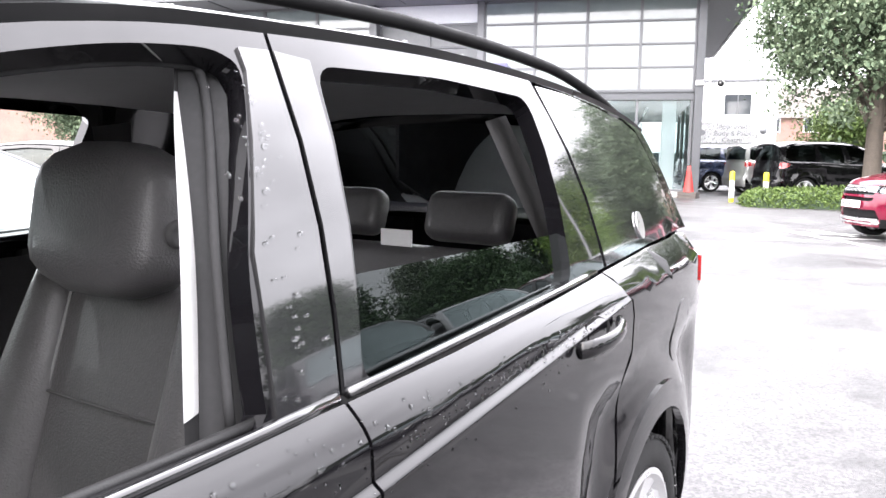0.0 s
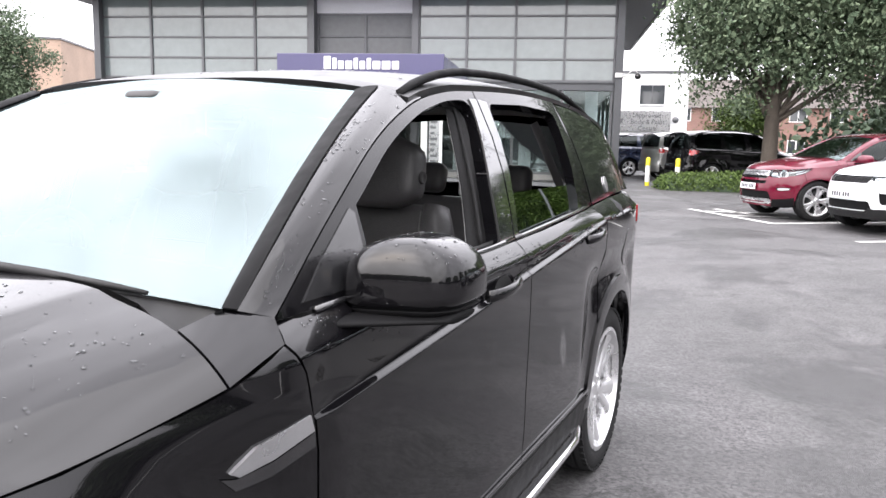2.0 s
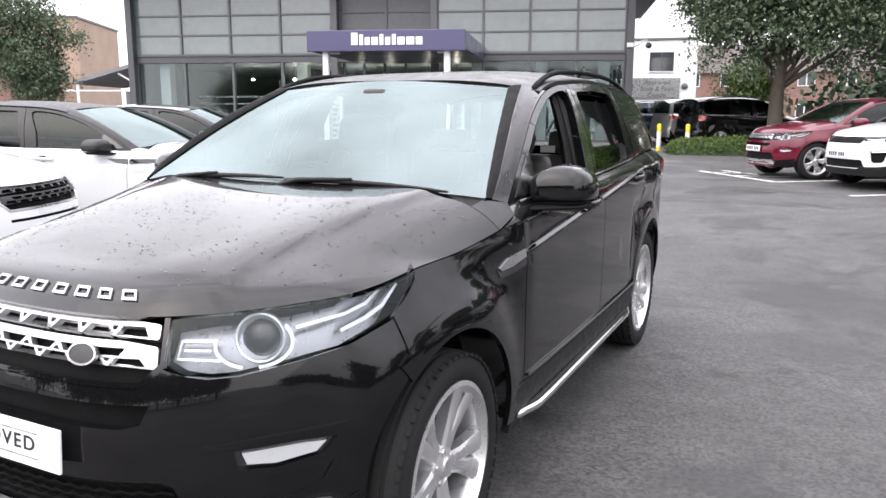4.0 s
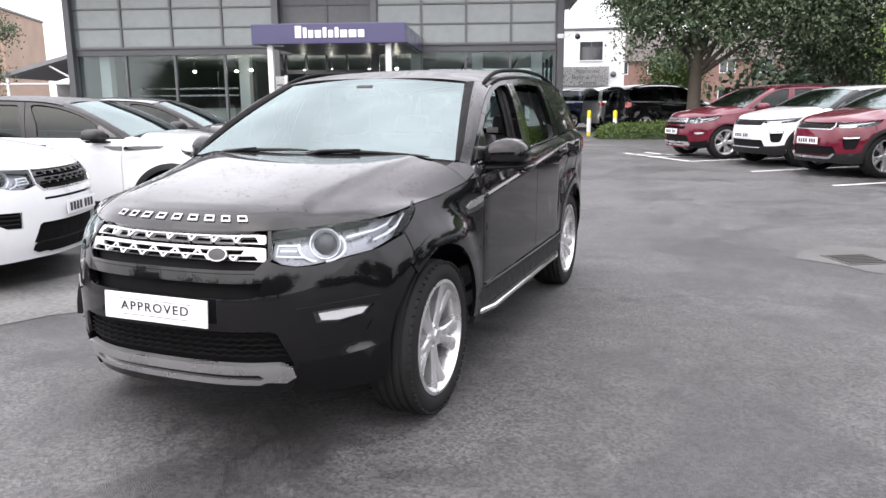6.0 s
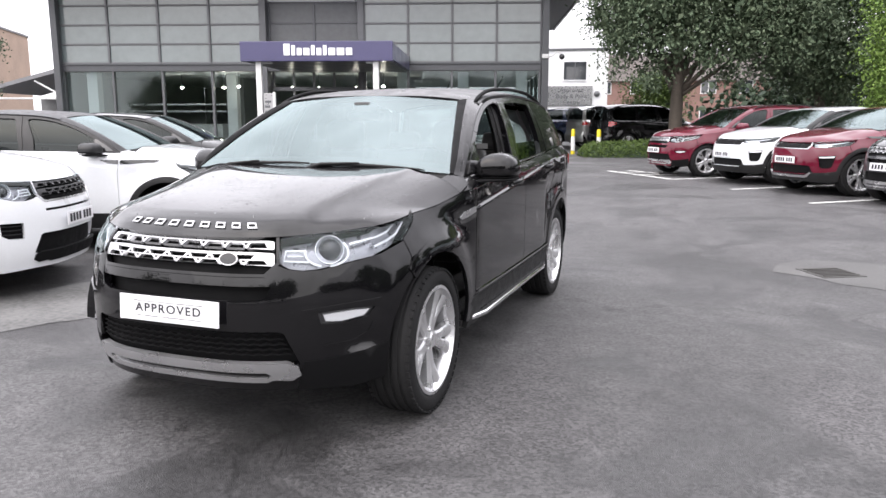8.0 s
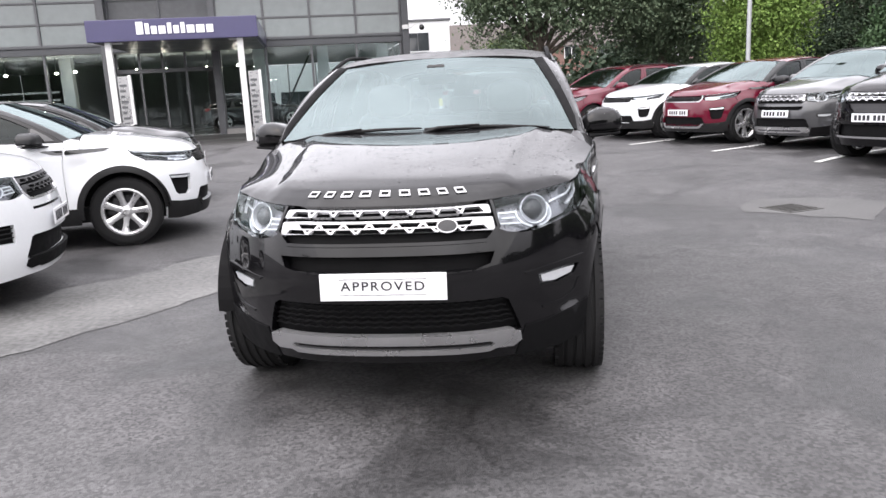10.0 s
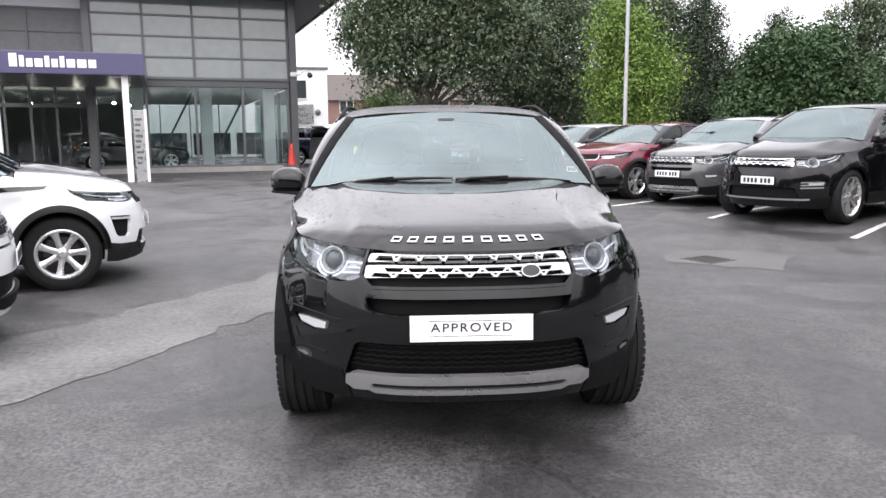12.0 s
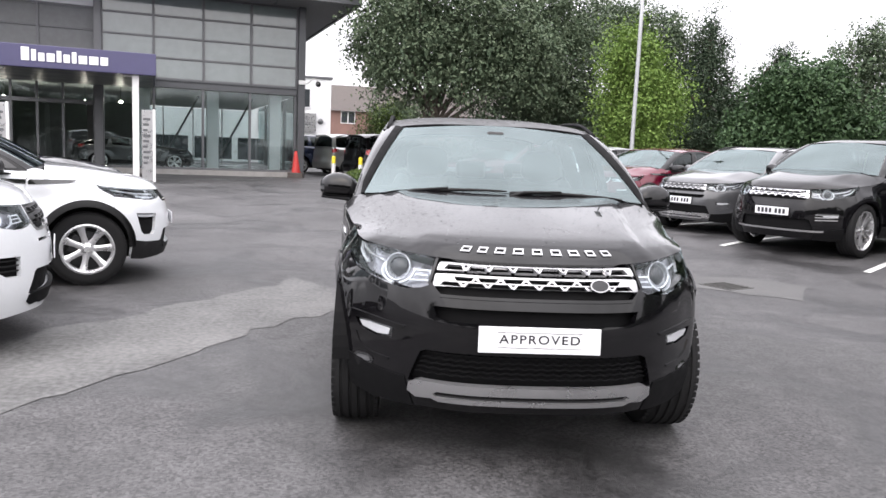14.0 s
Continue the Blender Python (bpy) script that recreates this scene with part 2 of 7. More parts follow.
WHITE = mat("white_render", (0.72, 0.73, 0.74), 0.7, scale=0.8, vary=0.06, fine=12)
WHITEPOST = mat("white_painted_steel", (0.72, 0.72, 0.72), 0.45, scale=3, vary=0.05)
INKBLUE = mat("white_lettering", (0.85, 0.85, 0.87), 0.5, scale=9, vary=0.03)
SHOWFLOOR = mat("showroom_floor_tile", (0.28, 0.28, 0.28), 0.25, scale=1, vary=0.12)
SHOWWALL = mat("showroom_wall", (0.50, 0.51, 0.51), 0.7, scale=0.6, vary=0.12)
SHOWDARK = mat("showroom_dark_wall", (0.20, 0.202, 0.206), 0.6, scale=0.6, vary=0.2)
LAMPGLOW = mat("lit_lamp", (0.9, 0.88, 0.8), 0.4, emit=(1.0, 0.95, 0.82, 40.0))
BRICK_RED = mat("red_brick_wall", (0.21, 0.125, 0.105), 0.85, scale=0.8, vary=0.25, fine=9)
BRICK_TAN = mat("tan_brick_wall", (0.36, 0.265, 0.205), 0.85, scale=0.5, vary=0.18, fine=7)
ROOFTILE = mat("brown_roof_tile", (0.085, 0.072, 0.066), 0.8, scale=0.8, vary=0.25, fine=8)
WINDOWDARK = mat("dark_window", (0.04, 0.045, 0.05), 0.08, 0.0, 0.8, scale=1, vary=0.2)
BARK = mat("bark", (0.075, 0.062, 0.05), 0.9, scale=5, vary=0.3, bump=0.02, bscale=18)
YELLOW = mat("yellow_post_paint", (0.72, 0.60, 0.03), 0.5, scale=6, vary=0.1)
CONE_RED = mat("orange_red_cone", (0.50, 0.035, 0.03), 0.5, scale=6, vary=0.08)
POLE = mat("galvanised_pole", (0.36, 0.37, 0.38), 0.45, 0.5, scale=3, vary=0.12)
IRON = mat("cast_iron_grate", (0.045, 0.043, 0.04), 0.6, 0.4, scale=20, vary=0.25)


def leafmat(name, c1, c2):
    m = mat(name, c1, 0.6, scale=0.5, vary=0.25, fine=6, spec=0.2)
    nt = m.node_tree
    p = nt.nodes["Principled BSDF"]
    geo = nt.nodes.new("ShaderNodeNewGeometry")
    mx = nt.nodes.new("ShaderNodeMix")
    mx.data_type = 'RGBA'
    mx.inputs[6].default_value, mx.inputs[7].default_value = (*c1, 1), (*c2, 1)
    nt.links.new(geo.outputs["Random Per Island"], mx.inputs[0])
    nt.links.new(mx.outputs[2], p.inputs["Base Color"])
    return m


LEAF_MID = leafmat("green_foliage", (0.058, 0.088, 0.052), (0.118, 0.150, 0.092))
LEAF_LIME = leafmat("lime_foliage", (0.094, 0.164, 0.032), (0.160, 0.236, 0.058))
LEAF_DARK = leafmat("dark_conifer_foliage", (0.024, 0.042, 0.025), (0.058, 0.082, 0.048))
LEAF_LAUREL = leafmat("broad_leaf_foliage", (0.030, 0.06, 0.026), (0.062, 0.105, 0.045))
LEAF_HEDGE = leafmat("clipped_hedge_foliage", (0.046, 0.078, 0.020), (0.105, 0.148, 0.044))


# ---- building tools ----
def part(name, data, material, parent=None, label="", smooth=False):
    """Link a bmesh or mesh as one mesh object under a thing or a part."""
    if isinstance(data, bmesh.types.BMesh):
        me = bpy.data.meshes.new(name)
        data.normal_update()
        data.to_mesh(me)
        data.free()
    else:
        me = data
    if not me.materials:
        me.materials.append(material)
    if smooth:
        for f in me.polygons:
            f.use_smooth = True
    ob = new(name, me)
    ob.parent = parent
    if label:
        ob["label"] = label
    return ob


def thing(name, m=None, label="", category="", group="", kind=""):
    ob = new(name)
    ob.empty_display_size = 0.2
    if m is not None:
        ob.matrix_world = m
    return tagged(ob, label, category, group, kind)


def box(bm, x0, x1, y0, y1, z0, z1, bevel=0.0, m=None):
    """A box between limits, with worn edges, into bm."""
    r = bmesh.ops.create_cube(bm, size=1.0, matrix=Matrix.LocRotScale(((x0 + x1) / 2, (y0 + y1) / 2, (z0 + z1) / 2), None, (abs(x1 - x0), abs(y1 - y0), abs(z1 - z0))))
    vs = r["verts"]
    if bevel:
        es = list({e for v in vs for e in v.link_edges})
        g = bmesh.ops.bevel(bm, geom=es, offset=bevel, segments=2, affect='EDGES', profile=0.6)
        vs = list({v for f in g["faces"] for v in f.verts} | {v for v in vs if v.is_valid})
    if m is not None:
        bmesh.ops.transform(bm, matrix=m, verts=vs)
    return vs


def boxed(x0, x1, y0, y1, z0, z1, bevel=0.0, m=None):
    bm = bmesh.new()
    box(bm, x0, x1, y0, y1, z0, z1, bevel, m)
    return bm


def lathe(bm, profile, seg=32, m=None, angle=2 * math.pi):
    """Turn a profile of (radius, height) round the z axis."""
    rows = []
    full = abs(angle - 2 * math.pi) < 1e-6
    n = seg if full else seg + 1
    for r, h in profile:
        rows.append([bm.verts.new((r * math.cos(angle * i / seg), r * math.sin(angle * i / seg), h)) for i in range(n)])
    for a, b in zip(rows, rows[1:]):
        for i in range(seg):
            j = (i + 1) % n
            try:
                bm.faces.new((a[i], a[j], b[j], b[i]))
            except ValueError:
                pass
    vs = [v for row in rows for v in row]
    if m is not None:
        bmesh.ops.transform(bm, matrix=m, verts=vs)
    return vs


def tube(bm, pts, radius, seg=8, cap=True):
    """A round bar through points; radius may be a list."""
    pts = [Vector(p) for p in pts]
    rows = []
    for i, p in enumerate(pts):
        d = (pts[min(i + 1, len(pts) - 1)] - pts[max(i - 1, 0)]).normalized()
        a = d.orthogonal().normalized() if i == 0 else (rows_a - d * rows_a.dot(d)).normalized()
        rows_a = a
        b = d.cross(a)
        r = radius[i] if isinstance(radius, (list, tuple)) else radius
        rows.append([bm.verts.new(p + a * r * math.cos(2 * math.pi * k / seg) + b * r * math.sin(2 * math.pi * k / seg)) for k in range(seg)])
    for ra, rb in zip(rows, rows[1:]):
        for k in range(seg):
            bm.faces.new((ra[k], ra[(k + 1) % seg], rb[(k + 1) % seg], rb[k]))
    if cap:
        bm.faces.new(rows[0][::-1])
        bm.faces.new(rows[-1])
    return rows


def smoothfaces(bm):
    for f in bm.faces:
        f.smooth = True
    return bm


def spline(points, n=12):
    """A smooth curve through points (Catmull-Rom), as an array."""
    p = np.array(points, float)
    p = np.vstack((2 * p[0] - p[1], p, 2 * p[-1] - p[-2]))
    out = []
    for i in range(1, len(p) - 2):
        for t in np.linspace(0, 1, n, endpoint=False):
            a, b, c, d = p[i - 1], p[i], p[i + 1], p[i + 2]
            out.append(0.5 * (2 * b + (c - a) * t + (2 * a - 5 * b + 4 * c - d) * t * t + (3 * b - a - 3 * c + d) * t ** 3))
    out.append(p[-2])
    return np.array(out)


def curve(xs, ys):
    """A smooth function through points."""
    d = spline(list(zip(xs, ys)), 16)
    return lambda v: float(np.interp(v, d[:, 0], d[:, 1]))


CENTRE = Vector((0, 1.4, 0.75))


def sheet(name, outline, fn, cu=(), cv=(), holes=(), thick=0.012, lift=0.0, warp=None, centre=None):
    """A curved panel: an outline with holes in (u, v), cut along lines of u and v and laid on the surface fn(u, v), with rims turned in by thick."""
    bm = bmesh.new()
    for loop in (outline, *holes):
        vs = [bm.verts.new((u, v, 0)) for u, v in loop]
        for a, b in zip(vs, vs[1:] + vs[:1]):
            bm.edges.new((a, b))
    bmesh.ops.triangle_fill(bm, edges=bm.edges[:], use_beauty=True, use_dissolve=False, normal=(0, 0, 1))
    for axis, cuts in ((0, cu), (1, cv)):
        for c in cuts:
            co, no = ((c, 0, 0), (1, 0, 0)) if axis == 0 else ((0, c, 0), (0, 1, 0))
            bmesh.ops.bisect_plane(bm, geom=bm.verts[:] + bm.edges[:] + bm.faces[:], dist=1e-5, plane_co=co, plane_no=no)
    bmesh.ops.remove_doubles(bm, verts=bm.verts[:], dist=2e-5)
    bm.verts.index_update()
    f3 = (lambda u, v: warp(Vector(fn(u, v)))) if warp else (lambda u, v: Vector(fn(u, v)))
    ref = centre or CENTRE
    P, N = [], []
    h = 1e-3
    for v in bm.verts:
        u, w = v.co.x, v.co.y
        p = f3(u, w)
        n = (f3(u + h, w) - f3(u - h, w)).cross(f3(u, w + h) - f3(u, w - h))
        n = n.normalized() if n.length > 1e-12 else Vector((0, 0, 1))
        if n.dot(p - ref) < 0:
            n = -n
        P.append(p + n * lift)
        N.append(n)
    faces, norms = [], []
    for f in bm.faces:
        ix = [v.index for v in f.verts]
        a = (P[ix[1]] - P[ix[0]]).cross(P[ix[2]] - P[ix[0]])
        if a.dot(N[ix[0]]) < 0:
            ix.reverse()
        faces.append(ix)
        norms += [N[i] for i in ix]
    verts = list(P)
    if thick:
        back = {}
        for e in bm.edges:
            if len(e.link_faces) == 1:
                a, b = e.verts[0].index, e.verts[1].index
                for i in (a, b):
                    if i not in back:
                        back[i] = len(verts)
                        verts.append(P[i] - N[i] * thick)
                quad = [a, b, back[b], back[a]]
                fn_ = (P[b] - P[a]).cross(-N[a])
                mid = e.link_faces[0].calc_center_median()
                out = (P[a] + P[b]) / 2 - f3(mid.x, mid.y)
                if fn_.dot(out) < 0:
                    quad.reverse()
                    fn_ = -fn_
                fn_ = fn_.normalized() if fn_.length > 1e-12 else N[a]
                faces.append(quad)
                norms += [fn_] * 4
    bm.free()
    me = bpy.data.meshes.new(name)
    me.from_pydata([tuple(p) for p in verts], [], faces)
    for f in me.polygons:
        f.use_smooth = True
    me.normals_split_custom_set([tuple(n) for n in norms])
    me.update()
    return me


def steps(a, b, d):
    n = max(2, int(abs(b - a) / d) + 1)
    return [a + (b - a) * i / n for i in range(1, n)]


def rect(u0, u1, v0, v1):
    return [(u0, v0), (u1, v0), (u1, v1), (u0, v1)]


def rounded(pts, r=0.02, n=4):
    """Rounds the corners of a polygon in the plane."""
    out = []
    for i, p in enumerate(pts):
        a, b, c = Vector(pts[i - 1]), Vector(p), Vector(pts[(i + 1) % len(pts)])
        ra = min(r, (a - b).length * 0.45, (c - b).length * 0.45)
        s, e = b + (a - b).normalized() * ra, b + (c - b).normalized() * ra
        for k in range(n + 1):
            t = k / n
            q = s * (1 - t) ** 2 + b * 2 * t * (1 - t) + e * t * t
            out.append((q.x, q.y))
    return out


# ---- cars: one family of surfaces, front axle at y 0, nose towards -y, ground at z 0 ----
PLAN_PTS = [(0, -0.850), (0.16, -0.845), (0.31, -0.825), (0.45, -0.775), (0.58, -0.692), (0.68, -0.602), (0.768, -0.510), (0.842, -0.415), (0.886, -0.300), (0.913, -0.165), (0.932, 0.0),
            (0.946, 0.2), (0.952, 0.7), (0.956, 1.4), (0.953, 2.2), (0.946, 2.75), (0.925, 3.12), (0.875, 3.38), (0.78, 3.53), (0.6, 3.61), (0.3, 3.65), (0, 3.66)]
PLAN = spline(PLAN_PTS, 20)
PLAN_S = np.concatenate(([0], np.cumsum(np.hypot(*np.diff(PLAN, axis=0).T))))
_t = np.gradient(PLAN, axis=0)
_t /= np.hypot(_t[:, 0], _t[:, 1])[:, None]
PLAN_N = np.stack((_t[:, 1], -_t[:, 0]), 1)
PLAN_L = float(PLAN_S[-1])
IN_FRONT = curve((0.22, 0.30, 0.36, 0.45, 0.58, 0.66, 0.76, 0.82, 0.86, 0.90, 0.94, 1.0), (0.075, 0.050, 0.032, 0.018, 0.018, 0.026, 0.050, 0.070, 0.096, 0.134, 0.170, 0.235))
IN_SIDE = curve((0.22, 0.30, 0.36, 0.45, 0.60, 0.75, 0.88, 0.955, 0.985, 1.03, 1.08, 1.12, 1.20), (0.05, 0.030, 0.020, 0.010, 0.006, 0.006, 0.002, -0.006, 0.004, 0.024, 0.050, 0.068, 0.10))
IN_LOW = curve((0.22, 0.30, 0.36, 0.45, 0.60, 0.75, 0.88, 1.2), (0.05, 0.030, 0.020, 0.010, 0.006, 0.004, 0.002, 0.002))
IN_REAR = curve((0.22, 0.35, 0.5, 0.62, 0.7, 0.9, 1.1, 1.2), (0.10, 0.03, 0.0, 0.01, 0.06, 0.09, 0.13, 0.16))


IN_WING = curve((0.22, 0.30, 0.36, 0.45, 0.60, 0.70, 0.75, 0.79, 0.83, 0.88, 0.93, 0.97, 1.03, 1.2), (0.045, 0.022, 0.012, 0.006, 0.003, 0.003, 0.006, 0.013, 0.026, 0.050, 0.080, 0.106, 0.135, 0.18))


def zcrease(y):
    """Height of the rising crease along the doors."""
    return 0.937 + 0.0888 * (y - 0.775)


def ease(t):
    t = min(1.0, max(0.0, t))
    return t * t * (3 - 2 * t)


def in_doors(x, y, z):
    """Inset of the doors: a ledge at the crease, an upright band, then a shoulder that turns in to the glass."""
    u, b = z - zcrease(y), ZB(y) - z
    low = IN_LOW(min(z, zcrease(y)))
    f = ease((y - 0.47) / 0.12) * ease((2.62 - y) / 0.35)
    step = 0.013 * f * ease(u / 0.012) + 0.06 * max(0.0, u)
    s = max(0.0, (0.050 - b) / 0.050)
    return low + step + (x - GBX(y) - 0.004 - low - 0.013 * f - 0.06 * max(0.0, u + b)) * s ** 1.7


def waist(y, z):
    """The sides draw in above each wheel and flare out again to the arch."""
    out = 0.0
    for cy in (0.0, 2.741):
        dy = abs(y - cy)
        if dy < 0.60 and z > 0.40:
            rho = math.hypot(dy, z - 0.365)
            out += 0.040 * ease((rho - 0.43) / 0.20) * ease((0.60 - dy) / 0.28) * ease((0.98 - z) / 0.16)
    return out


def BODY(s, z):
    a = abs(s)
    x, y = np.interp(a, PLAN_S, PLAN[:, 0]), np.interp(a, PLAN_S, PLAN[:, 1])
    nx, ny = np.interp(a, PLAN_S, PLAN_N[:, 0]), np.interp(a, PLAN_S, PLAN_N[:, 1])
    w = ny * ny
    k = min(1.0, max(0.0, (0.62 - y) / 0.74))
    k = k * k * (3 - 2 * k)
    d = w * (IN_FRONT(z) if ny < 0 else IN_REAR(z)) + (1 - w) * ((1 - k) * (in_doors(x, y, z) if z > 0.7 and y < 3.3 else IN_SIDE(z)) + k * IN_WING(z))
    return ((1 if s >= 0 else -1) * (x - nx * (d + waist(y, z))), y - ny * d, z)


def sy(y):
    return float(np.interp(y, PLAN[:, 1], PLAN_S))


def sx(x):
    return math.copysign(float(np.interp(abs(x), PLAN[:160, 0], PLAN_S[:160])), x)


def YZ(pts, side=1):
    return [(side * sy(y), z) for y, z in pts]


def XZ(pts):
    return [(sx(x), z) for x, z in pts]


ZB = curve((0.4, 0.7, 1.0, 1.5, 2.3, 3.0, 3.4), (1.070, 1.082, 1.092, 1.102, 1.138, 1.165, 1.165))
ZT = curve((0.50, 0.70, 0.95, 1.2, 1.4, 1.6, 2.0, 2.4, 2.8, 3.1, 3.25), (1.085, 1.230, 1.377, 1.474, 1.516, 1.534, 1.550, 1.545, 1.522, 1.485, 1.455))
ZC = curve((1.10, 1.15, 1.4, 1.7, 2.0, 2.5, 2.9, 3.3), (1.533, 1.546, 1.588, 1.610, 1.624, 1.620, 1.600, 1.560))
GBX = curve((0.4, 0.7, 1.0, 1.5, 2.3, 3.0, 3.35), (0.873, 0.884, 0.890, 0.893, 0.886, 0.850, 0.815))
GK = curve((0.4, 0.9, 1.6, 2.4, 3.3), (0.46, 0.44, 0.41, 0.43, 0.48))


def GREEN(y, z, side=1):
    t = z - ZB(y)
    return (side * (GBX(y) - GK(y) * t + 0.028 * math.sin(math.pi * min(1, max(0, t / 0.47)))), y, z)


def WS(q, v):
    x = q * (0.815 + (0.602 - 0.815) * v)
    y = 0.375 + 0.065 * q * q + (1.150 + 0.025 * q * q - 0.375 - 0.065 * q * q) * v
    z = 1.142 - 0.034 * q * q + (1.545 - 0.036 * q * q - 1.142 + 0.034 * q * q) * v + 0.022 * math.sin(math.pi * v)
    return (x, y, z)


BON_T = (0.0, 0.05, 0.12, 0.25, 0.45, 0.7, 1.0)
BON_Y = curve(BON_T, (-0.712, -0.682, -0.632, -0.495, -0.250, 0.080, 0.372))
BON_Z = curve(BON_T, (0.902, 0.932, 0.962, 1.000, 1.046, 1.096, 1.128))
BON_EY = curve((0.0, 1.0), (-0.12, 0.35))
BON_EZ = curve((-0.12, 0.1, 0.3, 0.47), (0.957, 0.972, 1.004, 1.045))


def BONNET(q, t):
    t = min(1.0, max(0.0, t))
    ey = BON_EY(t)
    ex, ey2, ez = BODY(sy(ey), BON_EZ(ey))
    a = abs(q)
    x = q * ex
    y = BON_Y(t) + (ey2 - BON_Y(t)) * a ** (3.7 - 0.7 * t)
    z = BON_Z(t) + (ez - BON_Z(t)) * a ** (3.0 + 5.0 * t * t)
    xc = 0.44 + 0.20 * t
    k = 1 / (1 + math.exp((abs(x) - xc) / 0.012))
    z += 0.017 * k * min(1, t * 6) * (1 - 0.3 * t)
    if t < 0.9:
        # the front edge lies on the nose
        ex0, ey0, ez0 = BODY(sy(-0.12), 0.957)
        f = BODY(q * sy(-0.12), 0.897 + 0.060 * a ** 2.4)
        g = (q * ex0, BON_Y(0) + (ey0 - BON_Y(0)) * a ** 3.7, BON_Z(0) + (ez0 - BON_Z(0)) * a ** 3.0)
        w = max(0.0, 1 - t / 0.9) ** 6
        x, y, z = x + (f[0] - g[0]) * w, y + (f[1] - g[1]) * w, z + (f[2] - g[2]) * w
    return (x, y, z)


def ROOF(q, y):
    yy = y + 0.05 * q * q * max(0, 1 - (y - 1.15) / 0.6)
    ze = ZT(yy) + 0.018
    ex = GREEN(yy, ze)[0]
    return (q * ex, yy, ZC(yy) + (ze - ZC(yy)) * abs(q) ** 3.4)


def APIL(a, v, side=1):
    p = Vector(WS(side, v))
    g = Vector(GREEN(0.50 + 0.77 * v, ZT(0.50 + 0.77 * v) + 0.004, side))
    return p.lerp(g, a) + Vector((side * 0.6, -0.3, 0.5)) * 0.026 * min(1.0, 0.1 + 7 * max(0.0, v)) * math.sin(math.pi * min(1.0, max(0.0, a)) ** 0.65)


def FOOT(a, b, side=1):
    """The painted panel under the front pillar."""
    off = Vector((0, 0.006, 0))
    edge = lambda t: Vector(BONNET(side * (1 - 0.12 * t), 1.0)) + off
    seam = lambda t: Vector(BODY(side * sy(0.482), 1.052)).lerp(Vector(GREEN(0.50, 1.089, side)), t)
    low = lambda t: edge(0).lerp(seam(0), t)
    base = Vector(WS(side, 0))
    top = lambda t: edge(1).lerp(base, t * 2) if t < 0.5 else base.lerp(seam(1), t * 2 - 1)
    flat_ = (edge(0) * (1 - a) + seam(0) * a) * (1 - b) + (edge(1) * (1 - a) + seam(1) * a) * b
    return edge(b) * (1 - a) + seam(b) * a + low(a) * (1 - b) + top(a) * b - flat_


def COWL(q, a):
    return Vector(BONNET(q, 1.0)).lerp(Vector(WS(q, 0.0)), a) - Vector((0, 0, 0.012 * math.sin(math.pi * a)))


def REARF(r, z):
    return BODY(math.copysign(PLAN_L - abs(r), r), z)


def HATCH(q, v):
    y = 3.47 - 0.27 * v - 0.07 * q * q
    return (q * (0.79 + (0.60 - 0.79) * v), y, 1.15 + (1.545 - 0.05 * q * q - 1.15) * v + 0.01 * math.sin(math.pi * v))


def arc(cy, r, a0, a1, n=18, cz=0.365):
    return [(cy + r * math.cos(radians(a0 + (a1 - a0) * i / n)), cz + r * math.sin(radians(a0 + (a1 - a0) * i / n))) for i in range(n + 1)]


AR = 0.412
FENDER = [(-0.105, 0.954), (0.1, 0.967), (0.3, 0.999), (0.36, 1.012), (0.478, 1.050), (0.504, 1.0), (0.525, 0.86), (0.528, 0.6), (0.525, 0.43), (0.47, 0.40)] + arc(0, AR, 6, 126) + [(-0.245, 0.74), (-0.248, 0.856), (-0.160, 0.903), (-0.118, 0.930)]
DOOR_F = [(0.484, 1.052), (0.51, 1.080), (0.56, 1.077), (0.8, 1.085), (1.1, 1.094), (1.563, 1.102), (1.561, 1.0), (1.560, 0.80), (1.560, 0.55), (1.556, 0.415), (0.532, 0.415), (0.533, 0.6), (0.530, 0.86), (0.509, 1.0)]
DOOR_R = [(1.569, 1.102), (1.8, 1.110), (2.1, 1.125), (2.43, 1.142), (2.468, 1.05), (2.455, 0.85), (2.395, 0.66)] + arc(2.741, AR, 150, 170, 4) + [(2.325, 0.415), (1.562, 0.415), (1.566, 0.55), (1.566, 0.80), (1.567, 1.0)]
QUARTER = [(2.440, 1.143), (2.8, 1.158), (3.2, 1.165), (3.42, 1.15), (3.42, 0.60), (3.3, 0.43), (3.2, 0.40)] + arc(2.741, AR, 5, 148) + [(2.405, 0.66), (2.465, 0.85), (2.478, 1.05)]
HEADLAMP = [("x", 0.505, 0.895), ("x", 0.492, 0.810), ("x", 0.53, 0.782), ("x", 0.58, 0.770), ("x", 0.64, 0.772), ("x", 0.71, 0.788), ("y", -0.40, 0.820), ("y", -0.26, 0.858), ("y", -0.165, 0.908), ("y", -0.122, 0.936), ("y", -0.112, 0.952), ("y", -0.20, 0.942), ("y", -0.34, 0.926), ("x", 0.70, 0.911), ("x", 0.58, 0.903)]

LAMP_SLIM = [("x", 0.515, 0.893), ("x", 0.507, 0.846), ("x", 0.55, 0.826), ("x", 0.64, 0.816), ("x", 0.72, 0.823), ("y", -0.40, 0.843), ("y", -0.26, 0.866)] + HEADLAMP[8:]


def lampset(pts, side):
    return [(side * (sx(a) if k == "x" else sy(a)), z) for k, a, z in pts]


